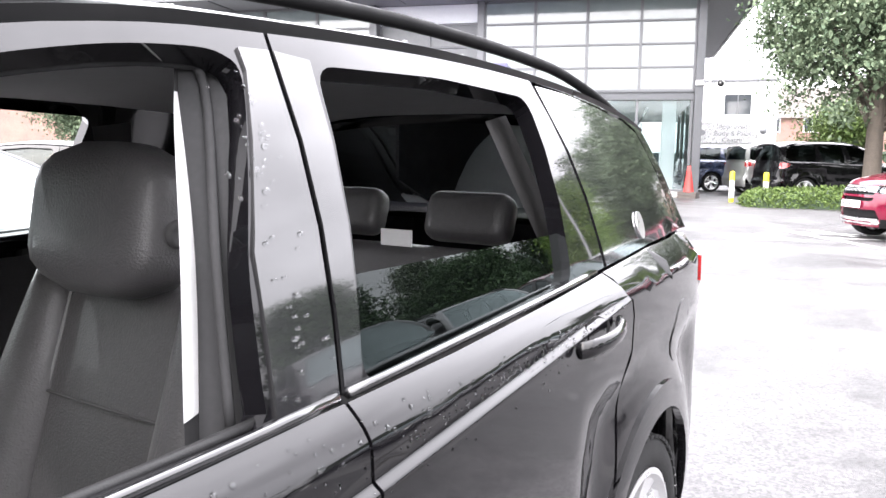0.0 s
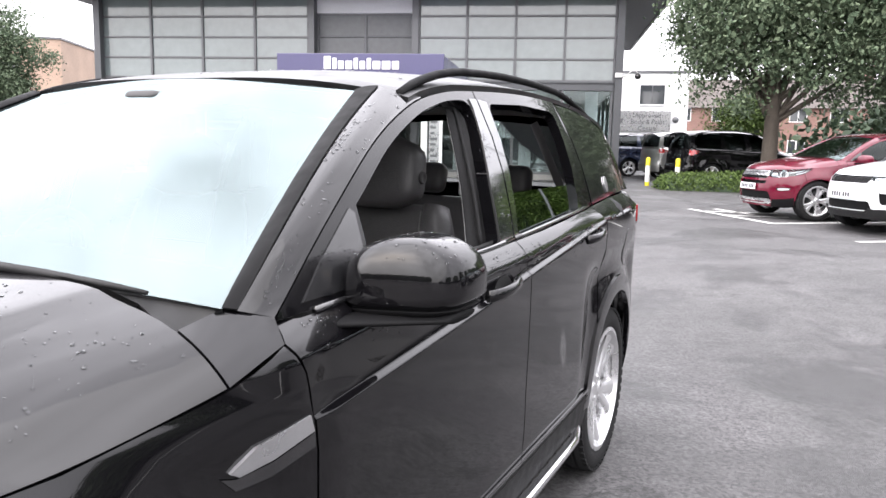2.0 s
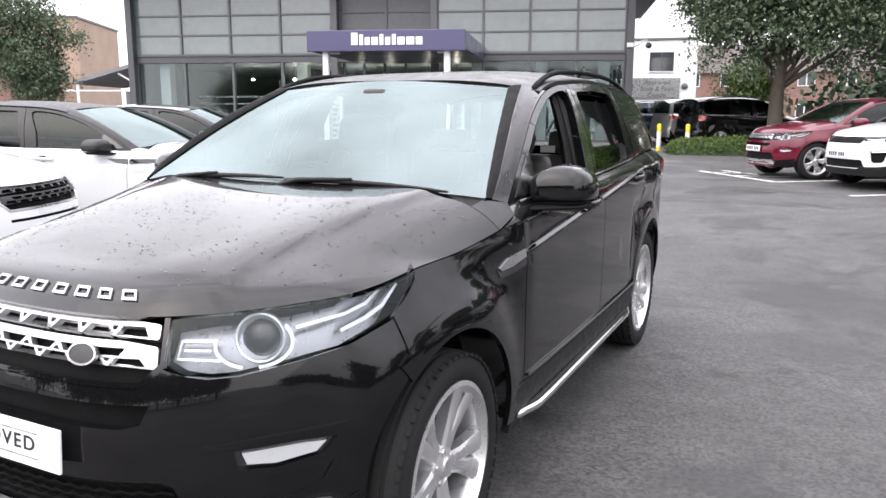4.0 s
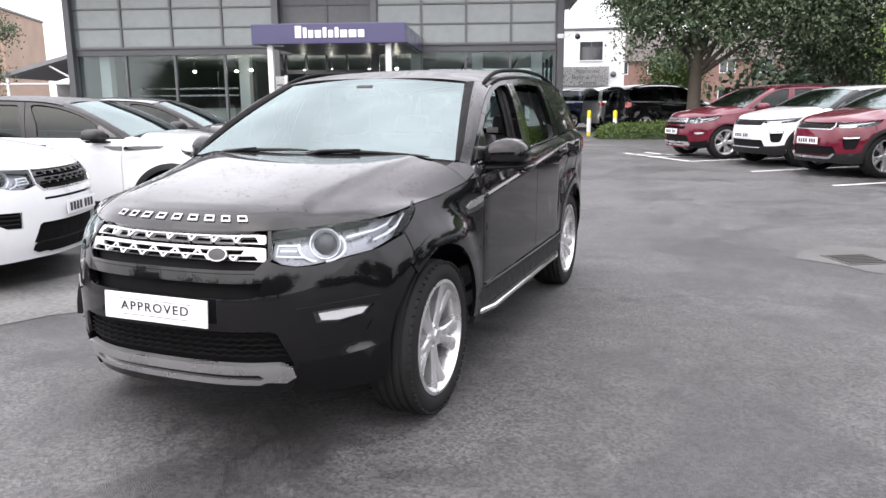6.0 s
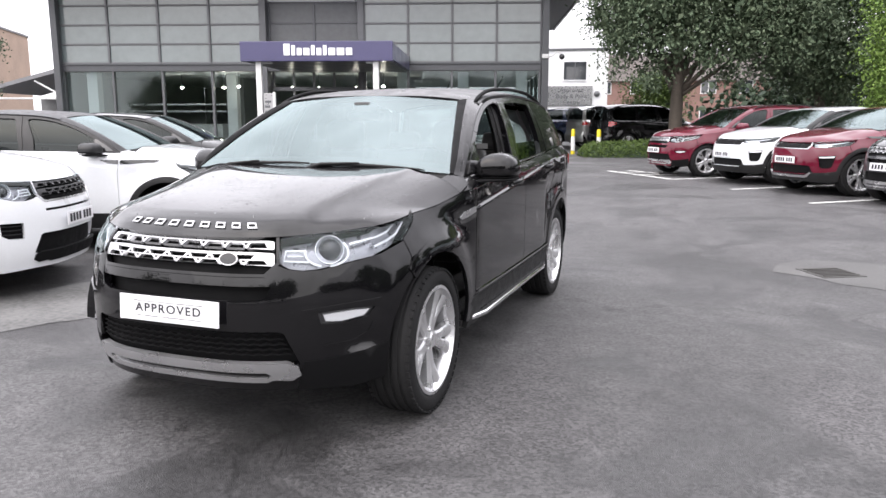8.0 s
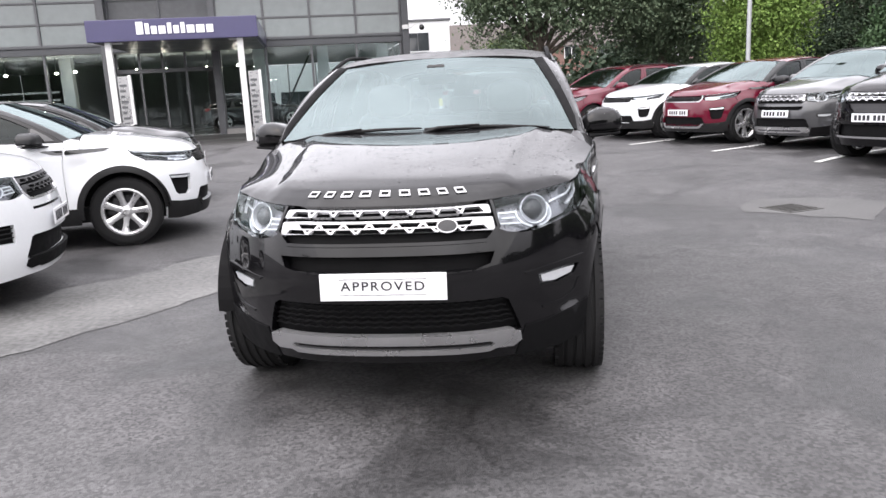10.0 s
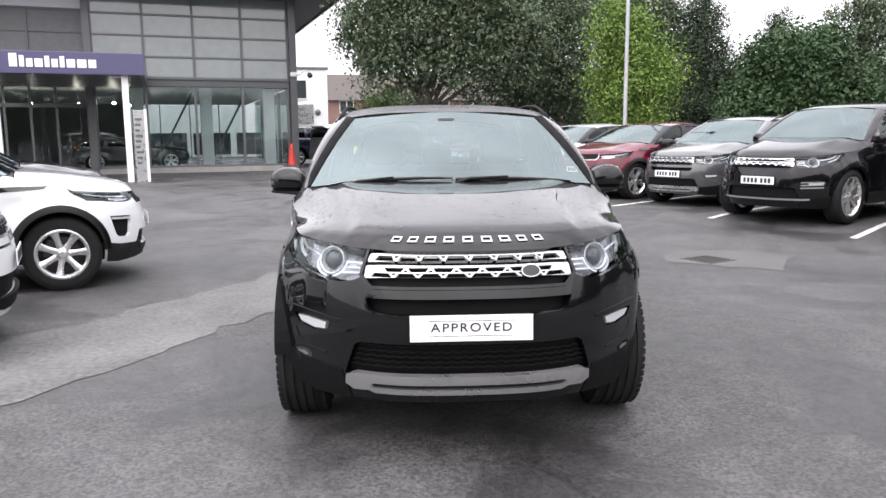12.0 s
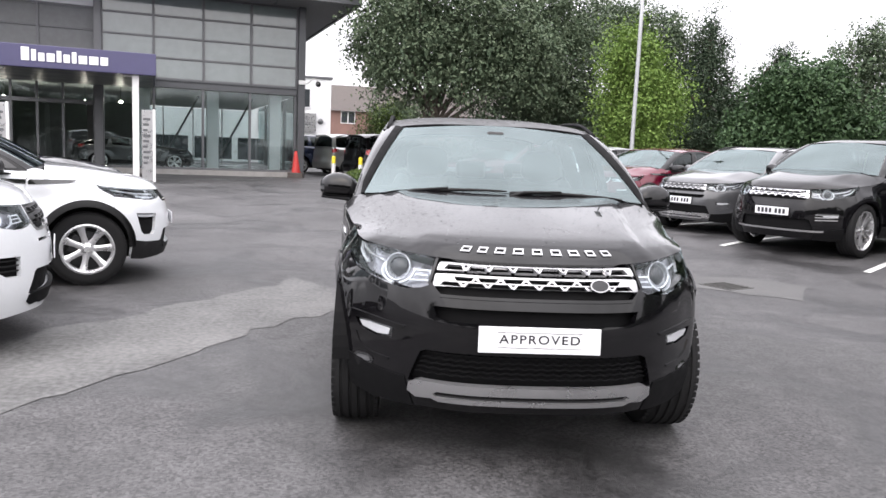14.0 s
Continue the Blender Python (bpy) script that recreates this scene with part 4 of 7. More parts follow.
def mirror(car, side, W, paint, hero):
    """Door mirror: shell, gloss base, arm foot and repeater."""
    warpm = (lambda bm: [setattr_co(v, W) for v in bm.verts]) if W else (lambda bm: None)
    def stack(z0, z1, ax, ay, prof, n=32, rows=12):
        bm = bmesh.new()
        grid = []
        for j in range(rows + 1):
            t = math.sin(math.pi / 2 * j / rows)
            r = prof(t)
            row = []
            for i in range(n):
                u = 2 * math.pi * i / n
                px = 0.985 + ax * r * math.copysign(abs(math.cos(u)) ** 0.55, math.cos(u))
                py = 0.768 + ay * (0.35 + 0.65 * r) * math.copysign(abs(math.sin(u)) ** 0.62, math.sin(u)) * (r > 0)
                k = (px - 0.857) / 0.25
                py += 0.05 * k
                py = min(py, 0.828 + 0.05 * k)
                row.append(bm.verts.new((side * px, py, z0 + (z1 - z0) * t + 0.010 * k - 0.012 * max(0, k - 0.6) * t)))
            grid.append(row)
        for a, b in zip(grid, grid[1:]):
            for i in range(n):
                bm.faces.new((a[i], a[(i + 1) % n], b[(i + 1) % n], b[i]))
        bm.faces.new(grid[0][::-1])
        bm.faces.new(grid[-1])
        bmesh.ops.recalc_face_normals(bm, faces=bm.faces[:])
        return bm
    def crown(t):
        low = 0.90 + 0.10 * min(1.0, t / 0.10) ** 0.5
        return low * max(0.05, (1 - max(0.0, (t - 0.34) / 0.66) ** 2.2) ** 0.46)
    bm = stack(1.072, 1.202, 0.118, 0.107, crown, rows=16)
    warpm(bm)
    shell = part("mirror", smoothfaces(bm), paint, car)
    bm = stack(1.058, 1.0705, 0.113, 0.102, lambda t: 0.86 + 0.10 * t ** 0.5, rows=3)
    warpm(bm)
    part("mirror_skirt", smoothfaces(bm), ARCH if hero else paint, shell)
    bm = bmesh.new()
    rows = []
    for t in np.linspace(0, 1, 8):
        cx = side * (0.872 + 0.215 * t)
        wy, wz = 0.105 - 0.045 * t, 0.013 - 0.004 * t
        rows.append([bm.verts.new((cx, 0.700 + 0.085 * t + wy * math.copysign(abs(math.cos(a)) ** 0.8, math.cos(a)), 1.052 + 0.008 * t + wz * math.sin(a))) for a in np.linspace(0, 2 * math.pi, 14, endpoint=False)])
    for a, b in zip(rows, rows[1:]):
        for i in range(14):
            bm.faces.new((a[i], a[(i + 1) % 14], b[(i + 1) % 14], b[i]))
    bm.faces.new(rows[-1])
    bmesh.ops.recalc_face_normals(bm, faces=bm.faces[:])
    warpm(bm)
    part("mirror_arm", smoothfaces(bm), ARCH, shell)
    bm = bmesh.new()
    box(bm, -0.085, 0.085, -0.004, 0.004, -0.042, 0.035, 0.004, Matrix.Translation((side * 0.985, 0.852, 1.124)) @ Matrix.Rotation(side * 0.2, 4, 'Z'))
    warpm(bm)
    part("mirror_glass", bm, CHROME, shell)
    return shell


def setattr_co(v, W):
    v.co = W(v.co.copy())


def door_handle(car, parent, side, y0, y1, z, W, paint):
    bm = bmesh.new()
    pts = []
    for t in np.linspace(0, 1, 9):
        y = y0 + (y1 - y0) * t
        p = Vector(BODY(side * sy(y), z + 0.012 * t))
        off = 0.012 + 0.026 * math.sin(math.pi * min(1, max(0, t * 1.0))) ** 0.6
        pts.append(p + Vector((side * off, 0, 0)))
    rows = []
    for p in pts:
        rows.append([bm.verts.new(p + Vector((side * 0.010 * math.cos(a), 0, 0.016 * math.sin(a)))) for a in np.linspace(0, 2 * math.pi, 10, endpoint=False)])
    for a, b in zip(rows, rows[1:]):
        for i in range(10):
            bm.faces.new((a[i], a[(i + 1) % 10], b[(i + 1) % 10], b[i]))
    bm.faces.new(rows[0])
    bm.faces.new(rows[-1])
    bmesh.ops.recalc_face_normals(bm, faces=bm.faces[:])
    if W:
        for v in bm.verts:
            v.co = W(v.co.copy())
    h = part("door_handle", smoothfaces(bm), paint, parent)
    cup = [(side * sy((y0 + y1) / 2 + 0.02 + 0.058 * math.cos(a)), z + 0.004 + 0.030 * math.sin(a)) for a in np.linspace(0, 2 * math.pi, 20, endpoint=False)]
    part("handle_recess", sheet("handle_recess", cup, BODY, (), (), thick=0, lift=0.0016, warp=W), PLASTIC, h)


def build_car(name, m, paint, label, W=None, roof=None, hero=False, rim=None, plate_bars=True, bumper=None, bar=None, lattice=False, rails=True, wheel_scale=1.0, category="car", group="parked cars", wb=2.741, axles=(0.0, 2.741), halftrack=0.900, steer=0.0, glassy=False, nose="sport", ride=0.0):
    """One of the family; nose is "sport", "compact" (slim lamps, black lower skirt) "tall" (framed grille, square corner intakes) or "large" (chrome strips)."""
    compact, tall, large = nose == "compact", nose == "tall", nose == "large"
    frames = FRIT if compact else None
    car = thing(name, m, label, category, group)
    roof = roof or paint
    frames = frames or roof
    rim = rim or RIM_SPLIT
    bumper = bumper or paint
    bar = bar or SATIN
    d = 0.045 if hero else 0.11
    sd = lambda y0, y1: steps(sy(y0), sy(y1), d)
    zc = steps(0.40, 1.12, d * 0.8) + [0.955, 0.97, 1.0]
    # front bumper across the nose
    rt = [("y", -0.254, 0.848), ("y", -0.250, 0.74)] + [("y", y, z) for y, z in arc(0, AR, 128, 176, 8)] + [("y", -0.416, 0.250), ("x", 0.74, 0.228), ("x", 0.55, 0.240)]
    top = [("x", 0.435, 0.742), ("x", 0.488, 0.792), ("x", 0.525, 0.775), ("x", 0.58, 0.764), ("x", 0.64, 0.766), ("x", 0.71, 0.782), ("y", -0.40, 0.812)]
    if compact:
        top = [("x", 0.455, 0.788), ("x", 0.500, 0.838), ("x", 0.55, 0.818), ("x", 0.64, 0.808), ("x", 0.72, 0.815), ("y", -0.40, 0.835)]
    right, left = lampset(top + rt, 1), lampset(top + rt, -1)
    outline = right + left[::-1]
    low_cut = XZ([(-0.56, 0.360), (-0.505, 0.500), (-0.48, 0.512), (0.48, 0.512), (0.505, 0.500), (0.56, 0.360)])
    slit = XZ([(-0.462, 0.705), (-0.440, 0.658), (-0.39, 0.645), (0.39, 0.645), (0.440, 0.658), (0.462, 0.705)])
    if tall:
        slit = XZ(rect(-0.44, 0.44, 0.676, 0.694))
        fog = [("x", 0.615, 0.605), ("x", 0.615, 0.485), ("x", 0.70, 0.490), ("x", 0.740, 0.520), ("x", 0.745, 0.610)]
    elif compact:
        fog = [("x", 0.608, 0.672), ("x", 0.630, 0.500), ("x", 0.655, 0.465), ("x", 0.745, 0.472), ("x", 0.770, 0.505), ("x", 0.808, 0.687)]
    else:
        fog = [("x", 0.622, 0.582), ("x", 0.632, 0.534), ("x", 0.70, 0.528), ("x", 0.782, 0.546), ("x", 0.808, 0.586), ("x", 0.74, 0.590)]
    holes = ([] if compact or large else [slit]) + [low_cut, lampset(fog, 1), lampset(fog, -1)]
    cu = steps(-sy(-0.25), sy(-0.25), d)
    cvz = steps(0.23, 0.87, d)
    bump = part("front_bumper", sheet("front_bumper", outline, BODY, cu, cvz, holes, 0.035, warp=W), bumper, car)
    if not compact and not large:
        part("intake", sheet("intake", XZ(rect(-0.48, 0.48, 0.635, 0.715)), BODY, cu, (), thick=0, lift=-0.055, warp=W), ARCH, bump)
    part("lower_grille", sheet("lower_grille", XZ([(-0.62, 0.345), (-0.54, 0.53), (0.54, 0.53), (0.62, 0.345)]), BODY, cu, (), thick=0, lift=-0.036, warp=W), ARCH, bump)
    if hero:
        for i in range(5):
            z = 0.402 + 0.024 * i
            hw = 0.538 - 0.012 * i
            segs = [(-hw + 2 * hw * k / 40, z + (0.0035 if k % 2 else -0.0035)) for k in range(41)]
            part("mesh_bar", sheet("mesh_bar", XZ([(u, v + 0.0035) for u, v in segs] + [(u, v - 0.0035) for u, v in segs[::-1]]), BODY, (), (), thick=0.012, lift=-0.018, warp=W), ARCH, bump)
    for s in (-1, 1):
        if tall:
            rc = part("corner_intake", sheet("corner_intake", lampset([("x", 0.60, 0.62), ("x", 0.60, 0.47), ("x", 0.70, 0.475), ("x", 0.755, 0.50), ("x", 0.76, 0.62)], s), BODY, (), (), thick=0, lift=-0.036, warp=W), ARCH, bump)
            for z in (0.517, 0.548, 0.579):
                part("slat", sheet("slat", lampset([("x", 0.617, z), ("x", 0.69, z), ("x", 0.742, z + 0.006), ("x", 0.742, z + 0.014), ("x", 0.69, z + 0.008), ("x", 0.617, z + 0.008)], s), BODY, (), (), thick=0.01, lift=-0.014, warp=W), PLASTIC, rc)
        elif compact:
            rc = part("corner_recess", sheet("corner_recess", lampset([("x", 0.592, 0.685), ("x", 0.615, 0.45), ("x", 0.76, 0.455), ("x", 0.822, 0.70)], s), BODY, (), (0.5, 0.56), thick=0, lift=-0.036, warp=W), ARCH, bump, "black corner recess with a light bar")
            part("light_bar", sheet("light_bar", lampset([("x", 0.618, 0.662), ("x", 0.622, 0.640), ("x", 0.70, 0.642), ("x", 0.788, 0.652), ("x", 0.795, 0.675), ("x", 0.70, 0.666)], s), BODY, (), (), thick=0.02, lift=-0.008, warp=W), LAMP_WHITE, rc)
            skirt = lampset([("x", 0.50, 0.405), ("x", 0.57, 0.392), ("x", 0.72, 0.400), ("x", 0.82, 0.425), ("y", -0.417, 0.425), ("y", -0.416, 0.246), ("x", 0.74, 0.224), ("x", 0.50, 0.236)], s)
            part("lower_skirt", sheet("lower_skirt", skirt, BODY, cu, (0.28, 0.34), thick=0.012, lift=0.006, warp=W), PLASTIC, bump)
        else:
            fl = part("fog_lamp", sheet("fog_lamp", lampset(fog, s), BODY, (), (), thick=0, lift=-0.020, warp=W), LAMP_BLACK, bump, "clear fog lamp in the bumper")
            part("lens", sheet("lens", lampset([("x", 0.640, 0.573), ("x", 0.648, 0.543), ("x", 0.70, 0.538), ("x", 0.772, 0.552), ("x", 0.790, 0.577), ("x", 0.74, 0.580)], s), BODY, (), (), thick=0.02, lift=-0.004, warp=W), LAMP_WHITE, fl)
            part("fog_trim", sheet("fog_trim", lampset([("x", 0.57, 0.600), ("x", 0.585, 0.588), ("x", 0.70, 0.600), ("x", 0.78, 0.603), ("x", 0.825, 0.622), ("x", 0.70, 0.614)], s), BODY, (), (), thick=0.012, lift=0.008, warp=W), paint, fl)
            part("vent_lip", sheet("vent_lip", lampset([("x", 0.64, 0.440), ("x", 0.645, 0.430), ("x", 0.735, 0.437), ("x", 0.790, 0.468), ("x", 0.808, 0.520), ("x", 0.798, 0.521), ("x", 0.780, 0.477), ("x", 0.730, 0.448)], s), BODY, (), (), thick=0.010, lift=0.005, warp=W), paint, fl)
            # matt black sheet added over the bumper corner to hide pale sky reflections
            bumper_mask = lampset([("x", 0.575, 0.372), ("x", 0.66, 0.376), ("x", 0.76, 0.392), ("x", 0.83, 0.412), ("y", -0.419, 0.420), ("y", -0.417, 0.246), ("x", 0.74, 0.224), ("x", 0.55, 0.236)], s)
            part("bumper_mask", sheet("bumper_mask", bumper_mask, BODY, cu, (0.28, 0.34), thick=0.012, lift=0.005, warp=W), ARCH, bump, "matt black sheet added over the lower bumper corner")
    if compact:
        part("lower_skirt", sheet("lower_skirt", XZ(rect(-0.50, 0.50, 0.238, 0.355)), BODY, cu, (0.28, 0.32), thick=0.012, lift=0.004, warp=W), PLASTIC, bump)
    if large:
        for s in (-1, 1):
            for z in (0.50, 0.535, 0.57):
                part("chrome_strip", sheet("chrome_strip", lampset([("x", 0.56, z), ("x", 0.68, z + 0.004), ("x", 0.78, z + 0.008), ("x", 0.78, z + 0.022), ("x", 0.68, z + 0.018), ("x", 0.56, z + 0.014)], s), BODY, (), (), thick=0.01, lift=0.008, warp=W), CHROME, bump)
    # skid bar
    sk = [("x", 0.51, 0.371), ("x", 0.552, 0.354), ("x", 0.563, 0.312), ("x", 0.53, 0.288), ("x", 0.46, 0.294), ("x", 0.43, 0.282), ("x", 0.0, 0.280)]
    if compact:
        sk = [("x", 0.43, 0.338), ("x", 0.50, 0.392), ("x", 0.535, 0.390), ("x", 0.47, 0.312), ("x", 0.42, 0.300), ("x", 0.0, 0.300)]
    elif large:
        sk = [("x", 0.60, 0.372), ("x", 0.66, 0.376), ("x", 0.66, 0.350), ("x", 0.60, 0.345), ("x", 0.0, 0.345)]
    skid = lampset(sk, 1)[:-1] + lampset(sk, -1)[:-1][::-1]
    slot = XZ([(-0.43, 0.330), (0.43, 0.330), (0.450, 0.317), (0.435, 0.303), (-0.435, 0.303), (-0.450, 0.317)])
    part("skid_bar", sheet("skid_bar", skid, BODY, cu, (0.31, 0.34), () if nose != "sport" else (slot,), 0.03, lift=0.010, warp=W), ARCH if tall else PLASTIC if compact and bar is GLOSSBLACK else bar, bump, "" if tall or bar is GLOSSBLACK else "silver skid bar")
    if nose == "sport":
        part("skid_slot", sheet("skid_slot", XZ(rect(-0.475, 0.475, 0.292, 0.342)), BODY, cu, (), thick=0, lift=-0.012, warp=W), ARCH, bump)
    # grille between the lamps
    gz = 0.792 if compact else 0.752
    gs = 0.842 if compact else 0.80
    gr = part("grille", sheet("grille", XZ([(-0.492, 0.893), (-0.492, gs), (-0.435, gz), (0.435, gz), (0.492, gs), (0.492, 0.893)]), BODY, cu, (0.80, 0.85), thick=0.02, lift=-0.035, warp=W), ARCH, car)
    gbar = bar if bar is not GLOSSBLACK else DARKMETAL
    if compact:
        for z in (0.815, 0.836, 0.857, 0.878):
            part("grille_bar", sheet("grille_bar", XZ(rect(-0.475, 0.475, z - 0.004, z + 0.004)), BODY, cu, (), (), 0.014, lift=-0.014, warp=W), PLASTIC, gr)
    else:
        # an upper truss with one row of openings, a lower one with two staggered rows
        for z0, z1, rows_ in ((0.856, 0.889, 1), (0.789, 0.842, 2)):
            hs = []
            if hero or lattice:
                n, w = 8, 0.114
                hh = (z1 - z0 - 0.012 - 0.005 * (rows_ - 1)) / rows_
                for r in range(rows_):
                    lo, up = z0 + 0.006 + r * (hh + 0.005), z0 + 0.006 + r * (hh + 0.005) + hh
                    wide, slim = (lo, up) if r == 0 else (up, lo)
                    for i in range(n):
                        c = -0.456 + w * (i + 0.5)
                        if r and i == n - 1:
                            continue
                        c += w * 0.5 * r
                        hs.append(XZ([(c - w * 0.43, wide), (c + w * 0.43, wide), (c + w * 0.29, slim), (c - w * 0.29, slim)]))
                        if i < n - 1 - r:
                            k = 0.45 * hh * (1 if wide < slim else -1)
                            hs.append(XZ([(c + w * 0.40, slim), (c + w * 0.60, slim), (c + w * 0.54, slim - k), (c + w * 0.46, slim - k)]))
            part("grille_bar", sheet("grille_bar", XZ(rounded([(-0.478, z0), (0.478, z0), (0.478, z1), (-0.478, z1)], 0.008, 2)), BODY, cu if not (hero or lattice) else (), (), hs, 0.018, lift=-0.006, warp=W), gbar, gr, "lattice grille bar")
    surround = XZ([(-0.500, 0.90), (-0.500, gs - 0.002), (-0.442, gz - 0.008), (0.442, gz - 0.008), (0.500, gs - 0.002), (0.500, 0.90), (0.486, 0.90), (0.486, gs + 0.003), (0.435, gz + 0.005), (-0.435, gz + 0.005), (-0.486, gs + 0.003), (-0.486, 0.90)])
    part("grille_surround", sheet("grille_surround", surround, BODY, cu, (), thick=0.02, lift=0.004 if tall else 0.001, warp=W), SATIN if tall or (compact and bar is SATIN) else PAINT_BLACK, gr)
    if hero:
        oval = [(sx(0.275) + 0.042 * math.cos(a), 0.815 + 0.0215 * math.sin(a)) for a in np.linspace(0, 2 * math.pi, 24, endpoint=False)]
        part("badge", sheet("badge", oval, BODY, (), (), thick=0.012, lift=0.008), DARKMETAL, gr, "plain dark oval badge with a silver rim")
        rim_o = [(sx(0.275) + 0.047 * math.cos(a), 0.815 + 0.0260 * math.sin(a)) for a in np.linspace(0, 2 * math.pi, 24, endpoint=False)]
        part("badge_rim", sheet("badge_rim", rim_o, BODY, (), (), (oval,), 0.012, lift=0.010), SATIN, gr)
    # letters on the bonnet lip become plain bars
    bonnet = part("bonnet", sheet("bonnet", rect(-1, 1, 0, 1), BONNET, steps(-1, 1, 0.04 if hero else 0.12) + [-0.98, 0.98, -0.95, 0.95], steps(0, 1, 0.03 if hero else 0.1) + [0.02, 0.05], (), 0.02, warp=W), paint, car)
    bars_n = 9
    for i in range(bars_n):
        q = -0.298 + 0.596 * i / (bars_n - 1)
        ux = [(q - 0.021, 0.044), (q + 0.021, 0.044), (q + 0.021, 0.080), (q - 0.021, 0.080)]
        if hero:
            part("badge_bar", sheet("badge_bar", ux, BONNET, (), (0.061,), ([(q - 0.015, 0.053), (q + 0.015, 0.053), (q + 0.015, 0.071), (q - 0.015, 0.071)],), 0.005, lift=0.006), SATIN, bonnet)
    part("cowl", sheet("cowl", rect(-0.98, 0.98, 0, 1), COWL, steps(-0.98, 0.98, 0.1), (0.5,), thick=0, lift=-0.008, warp=W), PLASTIC, car)
    part("windscreen", sheet("windscreen", rect(-1, 1, 0, 1), WS, steps(-1, 1, 0.1), steps(0, 1, 0.1), thick=0, warp=W), GLASS_WS if not glassy else GLASS_PRIV, car, "windscreen mirroring the pale sky").visible_shadow = False
    frit = [rect(-1, 1, 0, 0.10), rect(-1, 1, 0.965, 1), rect(-1, -0.972, 0.10, 0.965), rect(0.972, 1, 0.10, 0.965)]
    for f in frit:
        part("screen_border", sheet("screen_border", f, WS, steps(-1, 1, 0.1), steps(0, 1, 0.1), thick=0, lift=-0.003, warp=W), FRIT, car)
    for s in (-1, 1):
        headlamp(car, s, W, hero, nose)
        fen = part("front_wing", sheet("front_wing", YZ(FENDER, s), BODY, steps(s * sy(-0.25), s * sy(0.53), d), zc, thick=0.02, warp=W), paint, car)
        if compact:
            part("wing_blade", sheet("wing_blade", YZ([(0.06, 1.000), (0.16, 1.004), (0.478, 1.006), (0.495, 0.985), (0.49, 0.960), (0.14, 0.974)], s), BODY, steps(s * sy(0.06), s * sy(0.49), 0.1), (), thick=0.01, lift=0.006, warp=W), GLOSSBLACK, fen)
        elif not tall:
            vent = YZ([(0.345, 0.885), (0.39, 0.912), (0.505, 0.930), (0.512, 0.902), (0.43, 0.880), (0.365, 0.873)], s)
            part("wing_vent", sheet("wing_vent", vent, BODY, (), (), thick=0.012, lift=0.006, warp=W), SATIN if bar is SATIN else PLASTIC, fen, "silver wing vent")
            part("vent_base", sheet("vent_base", YZ([(0.33, 0.880), (0.36, 0.870), (0.43, 0.875), (0.515, 0.898), (0.518, 0.872), (0.43, 0.850), (0.36, 0.850)], s), BODY, (), (), thick=0.01, lift=0.004, warp=W), GLOSSBLACK, fen)
        dors = []
        for nm, ol, y0, y1 in (("front_door", DOOR_F, 0.5, 1.5), ("rear_door", DOOR_R, 1.46, 2.45)):
            up = [(s * sy(y), z - zcrease(y)) for y, z in ol]
            on = lambda u, v: BODY(u, v + zcrease(float(np.interp(abs(u), PLAN_S, PLAN[:, 1]))))
            cv = [-0.5, -0.42, -0.34, -0.26, -0.18, -0.11, -0.05, -0.012, 0.0, 0.012, 0.03, 0.07, 0.1, 0.12, 0.135, 0.15]
            cv += [0.003, 0.006, 0.009, 0.05, 0.06, 0.08, 0.09, 0.11, 0.128] if hero else []
            dors.append(part(nm, sheet(nm, up, on, steps(s * sy(y0), s * sy(y1), d), cv, thick=0.02, warp=W), paint, car))
        if compact:
            part("blade_end", sheet("blade_end", YZ([(0.510, 1.006), (0.70, 1.010), (0.71, 1.002), (0.62, 0.970), (0.512, 0.960)], s), BODY, (s * sy(0.6),), (), thick=0.01, lift=0.006, warp=W), GLOSSBLACK, dors[0])
        part("rear_wing", sheet("rear_wing", YZ(QUARTER, s), BODY, steps(s * sy(2.4), s * sy(3.42), d), zc, thick=0.02, warp=W), paint, car)
        door_handle(car, dors[0], s, 1.245, 1.455, 1.0, W, paint)
        door_handle(car, dors[1], s, 2.13, 2.34, 1.050, W, paint)
        mirror(car, s, W, FRIT if compact else paint, hero)
        # frames above the belt
        G = lambda u, v, s=s: GREEN(u, v, s)
        ft = [(y, ZT(y)) for y in np.linspace(0.51, 1.619, 20)]
        ff = [(0.505, 1.082)] + ft + [(1.563, ZB(1.560) + 0.004)]
        hf = [(0.805, 1.105)] + [tuple(p) for p in spline([(0.805, 1.255), (1.0, 1.368), (1.2, 1.447), (1.36, 1.487), (1.48, 1.502), (1.535, 1.498), (1.549, 1.470), (1.508, 1.37), (1.470, 1.27), (1.456, 1.18), (1.452, 1.12)], 5)] + [(1.440, 1.108)]
        part("window_frame", sheet("window_frame", ff, G, steps(0.5, 1.6, d), (1.2, 1.3, 1.4), (hf,), 0.035, warp=W), frames, dors[0])
        sail = [(0.575, 1.100), (0.66, 1.172), (0.775, 1.250), (0.79, 1.240), (0.79, 1.104)]
        part("sail_panel", sheet("sail_panel", sail, G, (), (), thick=0.01, lift=0.003, warp=W), GLOSSBLACK, dors[0])
        rtop = [(y, ZT(y)) for y in np.linspace(1.626, 2.40, 14)]
        rf = [(1.569, ZB(1.570) + 0.004)] + rtop + [(2.47, ZB(2.47) + 0.004)]
        hr = rounded([(1.608, 1.109), (1.690, 1.502), (2.0, 1.514), (2.33, 1.504), (2.275, 1.144)], 0.04, 5)
        part("window_frame", sheet("window_frame", rf, G, steps(1.5, 2.5, d), (1.2, 1.3, 1.4), (hr,), 0.035, warp=W), frames, dors[1])
